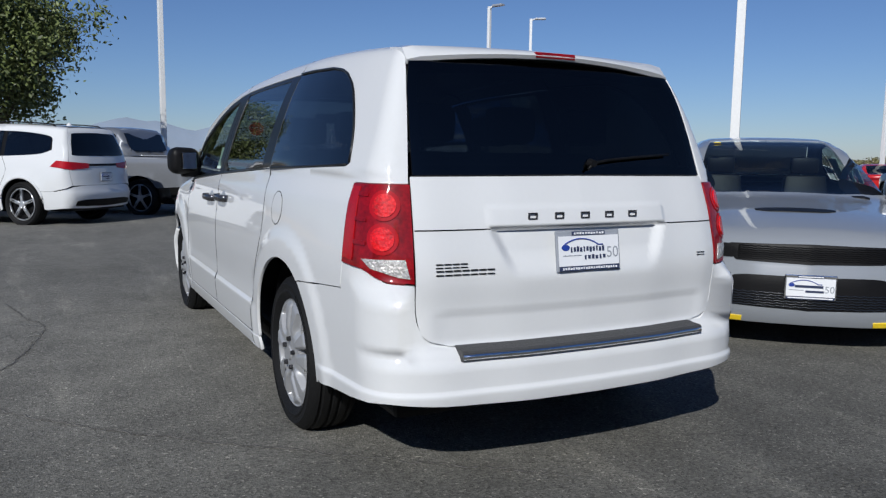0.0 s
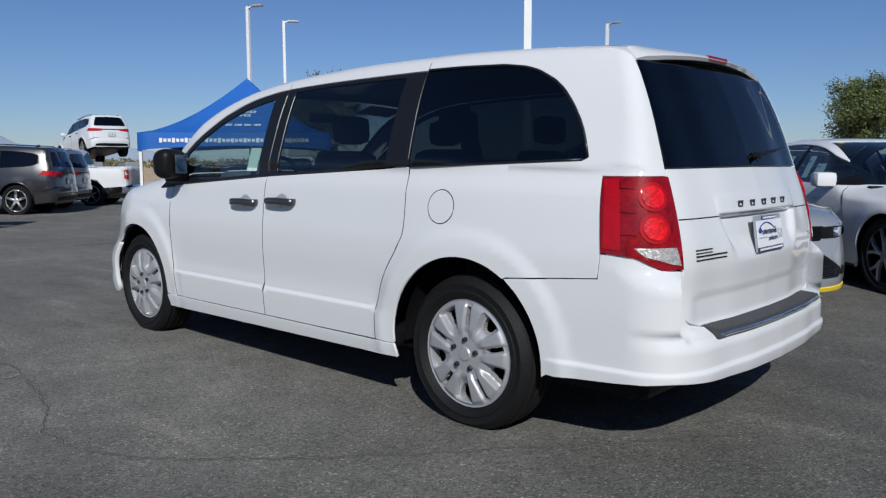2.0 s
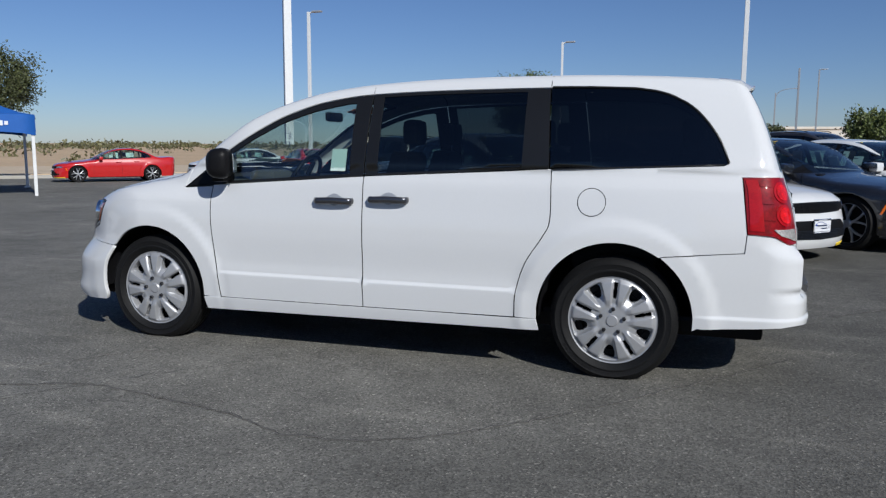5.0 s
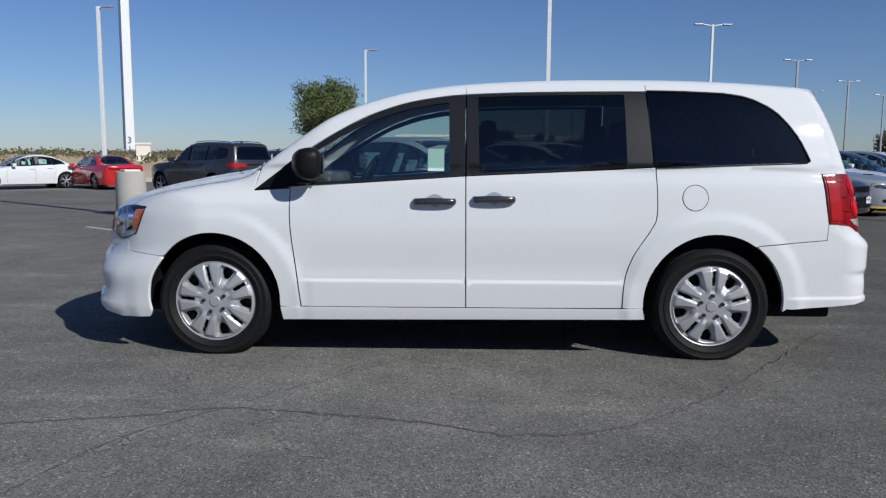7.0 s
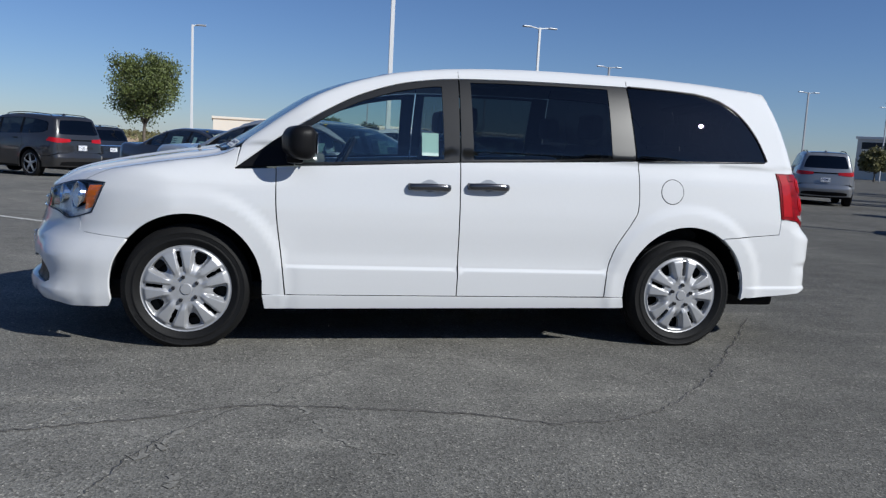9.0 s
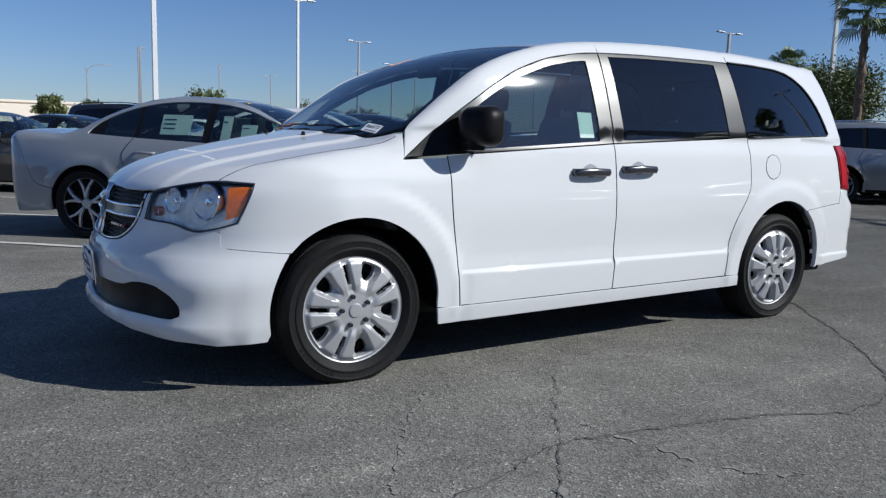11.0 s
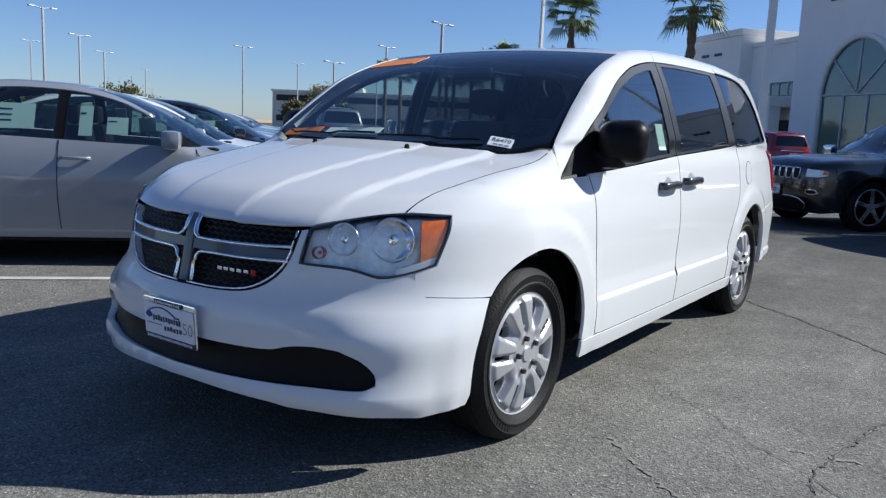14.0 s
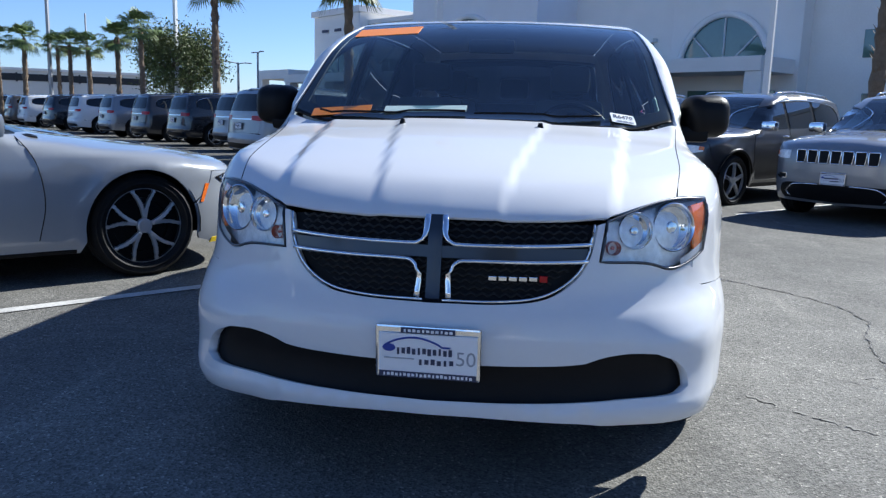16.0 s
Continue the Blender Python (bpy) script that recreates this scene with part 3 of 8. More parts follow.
def build_van():
    S, g = VAN, 0.004
    van = tagged(new("minivan"), "white passenger minivan with dark tinted windows and silver wheel covers", "minivan")
    H = 0.035
    # panels of each side
    for left in (True, False):
        def sk(name, kind, segs, mat, h=H, holes=(), **kw):
            loops = [outline(S, kind, segs, h)] + [outline(S, kind, s, h) for s in holes]
            return skin(name, S, kind, loops, h, mat, kw.pop("parent", van), mirror=left, **kw)

        sk("front_fender", "tube", [
            ("top", [(-1.262, 0.846), (-1.6, 0.804), (-1.9, 0.776), (-2.098, 0.743)]), ("top", [(-2.098, 0.745), (-2.07, 0.768)]),
            ("side", [(-1.975, 0.923), (-2.009, 0.84), (-2.049, 0.747)]), ("side", [(-2.049, 0.747), (-2.115, 0.728)]), ("side", [(-2.115, 0.728), (-2.12, 0.645)]), ("side", [(-2.12, 0.645), (-1.853, 0.625)]),
            ("side", arc(-1.53, 0.36, 0.415, 140, -4)), ("side", [(-1.115, 0.325), (-0.99, 0.315)]),
            ("side", [(-0.99, 0.318), (-1.016, 0.54), (-1.05, 0.80), (-1.056, 1.042)]), ("side", [(-1.056, 1.044), (-1.285, 1.030)]), ("side", [(-1.287, 1.032), (-1.27, 1.055)])], M_WHITE, h=0.024)
        sk("quarter_panel", "tube", [
            ("top", [(-1.245, 0.845), (-1.05, 0.808), (-0.7, 0.758), (-0.34, 0.715)]), ("top", [(-0.34, 0.715), (0.2, 0.69), (0.9, 0.68), (1.6, 0.665), (2.08, 0.635)]),
            ("rear", [(0.655, 1.645), (0.68, 1.52), (0.70, 1.38), (0.718, 1.24), (0.728, 1.16)]), ("rear", [(0.728, 1.157), (0.80, 1.157)]), ("side", [(2.28, 1.157), (2.19, 1.157)]), ("side", [(2.19, 1.157), (2.203, 1.05), (2.214, 0.95), (2.225, 0.856)]),
            ("side", [(2.225, 0.856), (2.217, 0.757)]), ("side", [(2.217, 0.757), (1.782, 0.722)]), ("side", arc(1.54, 0.36, 0.43, 56, 184)), ("side", [(1.111, 0.33), (0.987, 0.333)]),
            ("side", [(0.987, 0.335), (0.995, 0.49), (1.045, 0.65), (1.145, 0.81), (1.182, 0.91), (1.176, 1.182)]), ("side", band(1.176, 2.119, lift=-0.001)), ("side", W_TOP[::-1]), ("side", [(-1.287, 1.035), (-1.262, 1.06)])],
            M_WHITE, h=0.02)
        fd = sk("front_door", "side", [("side", band(-1.05, 0.019)), ("side", [(0.019, 1.126), (0.026, 0.326)]), ("side", [(0.026, 0.326), (-0.982, 0.318)]), ("side", [(-0.982, 0.318), (-1.009, 0.54), (-1.043, 0.80), (-1.05, 1.05)])], M_WHITE, creases=LEDGE)
        sd = sk("sliding_door", "side", [("side", band(0.026, 1.17)), ("side", [(1.17, 1.183), (1.176, 0.91), (1.138, 0.81), (1.038, 0.65), (0.988, 0.49), (0.979, 0.334)]), ("side", [(0.979, 0.334), (0.033, 0.326)]), ("side", [(0.033, 0.326), (0.026, 1.126)])], M_WHITE, creases=LEDGE)
        sk("rocker_panel", "side", [("side", [(-1.115, 0.318), (1.11, 0.326)]), ("side", [(1.11, 0.326), (1.125, 0.262)]), ("side", [(1.125, 0.262), (-1.10, 0.238)]), ("side", [(-1.10, 0.238), (-1.115, 0.318)])], M_WHITE, off=0.004)
        # window frames and panes
        sk("mirror_sail", "side", [("side", roof_of(-1.28, -0.965, 0.004)), ("side", [(-0.965, 1.27), (-0.955, 1.07)]), ("side", band(-0.955, -1.28, lift=0.006))], M_BLACKP, parent=fd, off=0.002)
        ff = sk("window_frame", "side", [("side", roof_of(-0.96, 0.018, 0.006)), ("side", [(0.018, 1.625), (0.018, 1.134)]), ("side", band(0.018, -0.948, lift=0.008)), ("side", [(-0.948, 1.07), (-0.96, 1.275)])], M_PILLAR, parent=fd, off=-0.002,
                holes=[[("side", roof_of(-0.925, -0.085, 0.042)), ("side", [(-0.085, 1.577), (-0.075, 1.145)]), ("side", band(-0.075, -0.915, lift=0.022)), ("side", [(-0.915, 1.085), (-0.925, 1.262)])]])
        pane = sk("door_glass", "side", [("side", roof_of(-0.93, -0.078, 0.036)), ("side", [(-0.078, 1.58), (-0.068, 1.14)]), ("side", band(-0.068, -0.92, lift=0.017)), ("side", [(-0.92, 1.08), (-0.93, 1.265)])], M_DOORGLASS, parent=fd, off=-0.008, thick=0)
        sk("window_frame", "side", [("side", roof_of(0.028, 1.128, 0.006)), ("side", [(1.128, 1.649), (1.158, 1.197)]), ("side", band(1.158, 0.028, lift=0.008)), ("side", [(0.028, 1.134), (0.028, 1.626)])], M_PILLAR, parent=sd, off=-0.002,
           holes=[[("side", roof_of(0.095, 0.997, 0.022)), ("side", [(0.997, 1.632), (1.0, 1.20)]), ("side", band(1.0, 0.105, lift=0.018)), ("side", [(0.105, 1.15), (0.095, 1.615)])]])
        sk("door_glass", "side", [("side", roof_of(0.09, 1.0, 0.018)), ("side", [(1.0, 1.636), (1.003, 1.196)]), ("side", band(1.003, 0.1, lift=0.014)), ("side", [(0.1, 1.145), (0.09, 1.619)])], M_TINTM, parent=sd, off=-0.006, thick=0)
        qs = [("side", roof_of(1.137, 2.114, -0.004, 40)), ("side", [(2.116, 1.235), (2.108, 1.222)]), ("side", band(2.108, 1.167, lift=0.002)), ("side", [(1.167, 1.196), (1.137, 1.65)])]
        sk("quarter_glass", "side", qs, M_TINT, off=-0.002, thick=0.006)
        # dark seams round the doors and along the hood
        s = -1 if left else 1
        seams = (("side", [(-0.9855, 0.32), (-1.0125, 0.54), (-1.0465, 0.80), (-1.053, 1.045)], fd), ("side", [(0.0225, 1.126), (0.0295, 0.326)], sd), ("side", [(1.173, 1.184), (1.179, 0.91), (1.1415, 0.81), (1.0415, 0.65), (0.9915, 0.49), (0.983, 0.334)], sd),
                 ("side", [(-0.98, 0.322), (0.98, 0.330)], fd), ("side", [(0.022, 1.636), (0.022, 1.672), (0.022, 1.70)], van), ("side", [(1.132, 1.66), (1.132, 1.69), (1.132, 1.725)], van), ("top", [(-1.29, 0.842), (-1.6, 0.802), (-1.9, 0.774), (-2.096, 0.7415)], van))
        for ch, line, own in seams:
            p = S.on(ch, catmull(line, 0.04))
            p = (p - S.grad(p) * 0.0012) * (1, s, 1)
            v, f = sweep(p, 0.0026, 5)
            mesh_ob("seam", v, f, M_BLACKP, own)
        # bright strip under the quarter window, handles, fuel flap
        s = -1 if left else 1
        pts = S.on("side", band(1.18, 2.10, lift=0.004)) * (1, s, 1) + (0, s * 0.003, 0)
        v, f = sweep(pts, 0.005, 6)
        mesh_ob("window_trim", v, f, M_PILLAR, van)
        pts = S.on("side", roof_of(1.14, 2.121, -0.001, 44)) * (1, s, 1) + (0, s * 0.001, 0)
        v, f = sweep(pts, 0.0065, 6)
        mesh_ob("window_trim", v, f, M_PILLAR, van)
        for door, x0, zc in ((fd, -0.165, 0.975), (sd, 0.195, 0.99)):
            yb = float(S.on("side", [(x0, zc)])[0][1])
            pts = [(x0 - 0.12, s * (yb - 0.004), zc), (x0 - 0.105, s * (yb + 0.03), zc), (x0, s * (yb + 0.042), zc + 0.004), (x0 + 0.105, s * (yb + 0.03), zc), (x0 + 0.12, s * (yb - 0.004), zc)]
            v, f = sweep(catmull(pts, 0.012), (0.012, 0.021), 10)
            mesh_ob("door_handle", v, f, M_GUM, door, "dark grey pull handle")
            c = outline(S, "side", [("side", [(x0 - 0.07, zc + 0.012), (x0, zc + 0.045), (x0 + 0.07, zc + 0.012)]), ("side", [(x0 + 0.07, zc + 0.012), (x0, zc - 0.03), (x0 - 0.07, zc + 0.012)])], 0.02)
            skin("handle_cup", S, "side", [c], 0.02, M_GREYPRINT, door, thick=0.003, off=0.0015, mirror=left)
        if left:
            fl = sk("fuel_flap", "side", [("side", arc(1.408, 1.008, 0.075, 0, 360, 28))], M_WHITE, h=0.02, off=0.002, thick=0.004)
            pts = S.on("side", arc(1.408, 1.008, 0.0775, 0, 360, 40)[:-1]) * (1, -1, 1)
            v, f = sweep(pts, 0.0022, 5, True)
            mesh_ob("flap_gap", v, f, M_BLACKP, fl)
        # lamps
        a = S.on("side", [(2.197, 1.152), (2.21, 1.05), (2.221, 0.95), (2.232, 0.858)])
        low = np.array([a[-1], *S.on("rear", [(0.895, 0.846), (0.87, 0.824), (0.832, 0.803), (0.738, 0.796)])])
        up = S.on("rear", [(0.738, 0.796), (0.736, 0.95), (0.728, 1.1), (0.724, 1.152)])
        tlo = [("cylr", S.back("cylr", q).tolist()) for q in (a, low, up)]
        tlo = [tlo[0], tlo[1], tlo[2], ("cylr", [tlo[2][1][-1], tlo[0][1][0]])]
        lamp = sk("tail_lamp", "cylr", tlo, M_REDD, h=0.025, off=0.006, thick=0.03, label="red tail lamp with a clear reversing lens")
        e_in = S.back("cylr", up)
        e_out = S.back("cylr", np.vstack([low[2:0:-1], a[::-1]]))
        def at_(fr, z):
            """A place on the lamp: 0 at the gate's edge, 1 at the flank's."""
            p, q = (float(np.interp(z, e[:, 1], e[:, 0])) for e in (e_in, e_out))
            return p + (q - p) * fr, z
        def lens(name, ring, mat, off):
            n = len(ring)
            ring = [at_(*p) for p in ring]
            sk(name, "cylr", [("cylr", [ring[k], ring[(k + 1) % n]]) for k in range(n)], mat, h=0.014, off=off, thick=0.004, parent=lamp)
        def disc(fr, z, r):
            wide = 1.35 * abs(at_(1, z)[0] - at_(0, z)[0])
            return [(fr + r / wide * math.cos(k), z + r * math.sin(k)) for k in np.linspace(0, 2 * math.pi, 26, endpoint=False)]
        lens("reversing_lens", [(0.09, 0.814), (0.36, 0.82), (0.6, 0.836), (0.66, 0.85), (0.62, 0.882), (0.09, 0.882)], M_WHITELENS, 0.0095)
        for nm, fr, z, r in (("upper_lens", 0.33, 1.075, 0.056), ("lower_lens", 0.35, 0.955, 0.058)):
            lens(nm, disc(fr, z, r), M_RED, 0.010)
            lens("bulb_lens", disc(fr, z, r * 0.74), M_REDB, 0.014)
        for z in (0.93, 1.015, 1.105):
            lens("lens_step", [(0.57, z), (0.76, z + 0.002), (0.76, z + 0.018), (0.57, z + 0.016)], M_REDD, 0.011)
        lens("side_lens", [(0.77, 0.872), (0.975, 0.876), (0.975, 1.14), (0.77, 1.14)], M_RED, 0.010)
        # the bumper's corners under the lamps
        for nm, ch, sd_, fr_ in (("rear_corner", "cylr", [(2.25, 0.79), (2.25, 0.90)], ("rear", [(0.85, 0.87), (0.85, 0.785)])), ("front_corner", "cylf", [(-2.02, 0.79), (-2.02, 0.70)], ("front", [(0.76, 0.69), (0.76, 0.735)]))):
            q = S.back(ch, np.vstack([S.on("side", sd_), S.on(*fr_)])).tolist()
            sk(nm, ch, [(ch, [q[k], q[(k + 1) % 4]]) for k in range(4)], M_WHITE, h=0.02, off=-0.004, thick=0.0)
        # headlamps
        top_e = np.vstack([S.on("front", [(0.508, 0.864)]), S.on("top", [(-2.205, 0.64), (-2.108, 0.74)]), S.on("side", [(-1.981, 0.918)])])
        out_e = S.on("side", [(-1.981, 0.918), (-2.015, 0.84), (-2.055, 0.751)])
        low_e = np.vstack([out_e[-1:], S.on("front", [(0.784, 0.721), (0.72, 0.71), (0.637, 0.735), (0.493, 0.745)])])
        in_e = np.vstack([low_e[-1:], top_e[:1]])
        hlo = [("cylf", S.back("cylf", q).tolist()) for q in (top_e, out_e, low_e, in_e)]
        hl = sk("headlamp", "cylf", hlo, M_REFLECT, h=0.025, off=-0.032, thick=-0.029, label="clear headlamp with two round reflectors")
        pts = S.on("cylf", outline(S, "cylf", hlo, 0.03)) * (1, s, 1)
        v, f = sweep(pts, 0.004, 6, True)
        mesh_ob("lamp_seal", v, f, M_TRIM, hl)
        sk("lens", "cylf", hlo, M_CLEAR, h=0.03, off=0.002, thick=0.0, parent=hl)
        for u, z, r in ((0.745, 0.838, 0.074), (0.612, 0.836, 0.055), (0.545, 0.785, 0.021)):
            c = S.on("front", [(u, z)])
            nv = S.grad(c)[0]
            c = c[0] - nv * 0.034
            dirn = (Vector(nv) + Vector((-0.7, 0, 0))).normalized()
            v, f = lathe([(r * 1.07, 0.03), (r * 1.07, -0.020), (r * 1.03, -0.024), (r, -0.022), (r * 0.88, -0.002), (r * 0.62, 0.012), (r * 0.3, 0.016), (r * 0.27, -0.008), (r * 0.2, -0.012), (0.001, -0.013)], 32)
            v = [(a * (1 + 0.03 * (k // 10 % 2)), b, d * (1 + 0.03 * (k // 10 % 2))) if k % 10 in (4, 5) else (a, b, d) for k, (a, b, d) in enumerate(v)]
            o = mesh_ob("reflector" if r > 0.03 else "marker_bulb", v, f, M_CHROME if r > 0.03 else M_BULB, hl)
            o.data.set_sharp_from_angle(angle=radians(28))
            o.matrix_basis = Matrix.Translation(Vector(c * (1, s, 1))) @ Vector((dirn.x, dirn.y * s, dirn.z)).to_track_quat("-Y", "Z").to_matrix().to_4x4()
        bq = S.back("cylf", S.on("side", [(-1.99, 0.909), (-2.02, 0.84), (-2.058, 0.76), (-2.096, 0.758), (-2.09, 0.83), (-2.074, 0.903)]))
        am = [("cylf", bq[:3].tolist()), ("cylf", bq[2:4].tolist()), ("cylf", bq[3:].tolist()), ("cylf", [bq[-1].tolist(), bq[0].tolist()])]
        sk("turn_lens", "cylf", am, M_AMBER, h=0.02, off=-0.006, thick=0.012, parent=hl)
        # mirror
        bm = bmesh.new()
        box(bm, (0, 0, 0), (0.155, 0.235, 0.215))
        for v in bm.verts:
            if v.co.x < 0:
                v.co.y *= 0.86
                v.co.z *= 0.84
            if v.co.y * s < 0:
                v.co.z *= 0.9
        bmesh.ops.bevel(bm, geom=list(bm.edges), offset=0.066, segments=6, affect="EDGES", profile=0.52)
        mi = part("door_mirror", bm, M_BLACKP, fd, "black folding door mirror", smooth=True)
        mi.matrix_basis = pose(-0.935, s * 1.022, 1.198, 0, 0, -22 * s)
        bm = bmesh.new()
        box(bm, (0, 0, 0), (0.006, 0.11, 0.12))
        gl = part("mirror_glass", bm, M_CHROME, mi, bevel=0.004)
        gl.matrix_basis = pose(0.0935, 0, 0)
        bm = bmesh.new()
        box(bm, (-0.95, s * 0.965, 1.115), (0.1, 0.14, 0.075))
        part("mirror_foot", bm, M_BLACKP, fd, smooth=True, bevel=0.025)
        # wheels and wheel wells
        for ax in (-1.535, 1.54):
            wheel_thing(van, ax, s * 0.828, 0.34, 0.362, 0.225, "cover", 0.34, seg=150, spin=-13 if ax < 0 else 4)
            v, f = [], []
            n = 22
            for i in range(n + 1):
                t = radians(-4 + 188 * i / n)
                for yy in (0.56, 0.9):
                    v.append((ax + 0.005 + 0.435 * math.cos(t), s * yy, 0.36 + 0.435 * math.sin(t)))
            f = [(2 * i, 2 * i + 1, 2 * i + 3, 2 * i + 2) for i in range(n)]
            v.append((ax, s * 0.56, 0.36))
            f += [(2 * i, 2 * i + 2, len(v) - 1) for i in range(n)]
            mesh_ob("wheel_well", v, f, M_BLACKP, van)

    # middle panels
    def mid(name, kind, half, mat, h=H, holes=(), **kw):
        loops = [outline(S, kind, both(half), h)] + [outline(S, kind, both(k), h) for k in holes]
        return skin(name, S, kind, loops, h, mat, kw.pop("parent", van), **kw)

    mid("hood", "top", [("top", [(-1.445, 0), (-1.43, 0.35), (-1.37, 0.66), (-1.275, 0.842)]), ("top", [(-1.275, 0.842), (-1.6, 0.80), (-1.9, 0.772), (-2.103, 0.738)]), ("top", [(-2.103, 0.738), (-2.20, 0.64), (-2.318, 0.508)]),
                        ("top", [(-2.318, 0.508), (-2.366, 0.38), (-2.40, 0.2), (-2.412, 0)])], M_WHITE, h=0.022)
    mid("roof_panel", "top", [("top", [(-0.415, 0), (-0.40, 0.7165)]), ("top", [(-0.40, 0.7165), (0.2, 0.684), (0.9, 0.674), (1.6, 0.659), (2.07, 0.629)]), ("top", [(2.07, 0.629), (2.11, 0)])], M_WHITE)
    mid("windscreen", "top", [("top", [(-1.42, 0), (-1.4, 0.35), (-1.35, 0.62), (-1.245, 0.825)]), ("top", [(-1.245, 0.825), (-1.045, 0.796), (-0.7, 0.748), (-0.42, 0.712)]), ("top", [(-0.42, 0.712), (-0.43, 0)])], M_SCREEN, thick=0.0, off=-0.004)
    mid("windscreen_seal", "top", [("top", [(-1.425, 0), (-1.405, 0.35), (-1.355, 0.625), (-1.25, 0.836)]), ("top", [(-1.25, 0.836), (-1.05, 0.803), (-0.7, 0.754), (-0.408, 0.718)]), ("top", [(-0.408, 0.718), (-0.418, 0)])], M_BLACKP, thick=0.01, off=-0.006,
        holes=[[("top", [(-1.37, 0), (-1.35, 0.35), (-1.30, 0.60), (-1.21, 0.785)]), ("top", [(-1.21, 0.785), (-1.03, 0.765), (-0.7, 0.722), (-0.46, 0.69)]), ("top", [(-0.46, 0.69), (-0.48, 0)])]])
    bm = bmesh.new()
    box(bm, (-1.40, 0, 1.03), (0.12, 1.3, 0.04))
    part("cowl", bm, M_BLACKP, van, bevel=0.01)
    for y0, y1 in ((0.70, 0.04), (0.0, -0.53)):
        ys = np.linspace(y0, y1, 12)
        p = S.on("top", [(float(np.interp(abs(q), [0, 0.35, 0.62, 0.825], [-1.42, -1.4, -1.35, -1.245])) + 0.02 + 0.02 * k / 11, q) for k, q in enumerate(ys)]) + (0, 0, 0.012)
        v, f = sweep(p, (0.003, 0.005), 6)
        mesh_ob("wiper", v, f, M_BLACKP, van)
    for y0 in (-0.28, 0.28):
        bm = bmesh.new()
        cyl(bm, (*S.on("top", [(-1.53, y0)])[0][:2], float(S.on("top", [(-1.53, y0)])[0][2]) - 0.004), 0.014, 0.008, 0.02, 8)
        part("washer_jet", bm, M_BLACKP, van)
    mid("liftgate", "rear", [("rear", [(0, 1.186), (0.717, 1.182)]), ("rear", [(0.717, 1.182), (0.728, 1.0), (0.732, 0.79), (0.722, 0.65), (0.69, 0.585), (0.6, 0.556)]), ("rear", [(0.6, 0.556), (0, 0.55)])], M_WHITE, h=0.016)
    mid("rear_window", "rear", [("rear", [(0, 1.192), (0.708, 1.188)]), ("rear", [(0.708, 1.188), (0.694, 1.36), (0.675, 1.52), (0.648, 1.625)]), ("rear", [(0.648, 1.625), (0, 1.662)])], M_REARGLASS, thick=0.004, off=-0.001)
    mid("window_border", "rear", [("rear", [(0, 1.192), (0.708, 1.188)]), ("rear", [(0.708, 1.188), (0.694, 1.36), (0.675, 1.52), (0.648, 1.625)]), ("rear", [(0.648, 1.625), (0, 1.662)])], M_BLACKP, thick=0.01, off=-0.005,
        holes=[[("rear", [(0, 1.225), (0.672, 1.222)]), ("rear", [(0.672, 1.222), (0.656, 1.37), (0.637, 1.52), (0.615, 1.585)]), ("rear", [(0.615, 1.585), (0, 1.615)])]])
    mid("gate_sill", "rear", [("rear", [(0, 0.60), (0.732, 0.63)]), ("rear", [(0.732, 0.63), (0.735, 0.53)]), ("rear", [(0.735, 0.53), (0, 0.53)])], M_WHITE, off=-0.015, thick=0.0)
    gate_seam = S.on("rear", [(y, 0.987) for y in np.linspace(-0.726, 0.726, 40)])
    v, f = sweep([p for p in gate_seam + (0.0005, 0, 0)], 0.0028, 5)
    mesh_ob("gate_seam", v, f, M_BLACKP, van)
    # spoiler with the high brake lamp
    v, f, n = [], [], 24
    for i in range(n + 1):
        y = -0.655 + 1.31 * i / n
        e = (y / 0.655) ** 2
        z1 = float(S.on("top", [(2.04, y)])[0][2])
        te = 2.272 - 0.06 * e
        v += [(2.03, y, z1 - 0.012), (2.06, y, z1 + 0.004), (2.17, y, z1 - 0.010), (te - 0.01, y, z1 - 0.030 - 0.016 * e), (te + 0.004, y, z1 - 0.042 - 0.018 * e), (te - 0.006, y, z1 - 0.056 - 0.022 * e), (2.17, y, z1 - 0.075 - 0.01 * e), (2.1, y, z1 - 0.06)]
    f = [(i * 8 + k, i * 8 + (k + 1) % 8, (i + 1) * 8 + (k + 1) % 8, (i + 1) * 8 + k) for i in range(n) for k in range(8)] + [tuple(range(8))[::-1], tuple(n * 8 + k for k in range(8))]
    sp = mesh_ob("spoiler", v, f, M_WHITE, van)
    sp.data.set_sharp_from_angle(angle=radians(35))
    # black sheet: the dark underside, with the overhang's shade put into its colour
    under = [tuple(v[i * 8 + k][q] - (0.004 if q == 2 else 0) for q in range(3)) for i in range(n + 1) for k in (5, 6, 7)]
    mesh_ob("spoiler_underside", under, [(3 * i + k, 3 * i + k + 1, 3 * i + k + 4, 3 * i + k + 3) for i in range(n) for k in (0, 1)], M_PILLAR, sp, "glossy black underside that also holds the overhang's shade")
    z1 = float(S.on("top", [(2.04, 0)])[0][2])
    bm = bmesh.new()
    box(bm, (2.256, 0, z1 - 0.040), (0.035, 0.2, 0.024))
    part("brake_lamp", bm, M_REDD, sp, "red high brake lamp", bevel=0.006)
    # rear wiper
    p = S.on("rear", [(0.05, 1.213), (0.085, 1.238), (0.16, 1.25), (0.3, 1.262), (0.52, 1.277)]) + (0.018, 0, 0)
    v, f = sweep(p, (0.005, 0.006), 6)
    mesh_ob("rear_wiper", v, f, M_BLACKP, van)
    bm = bmesh.new()
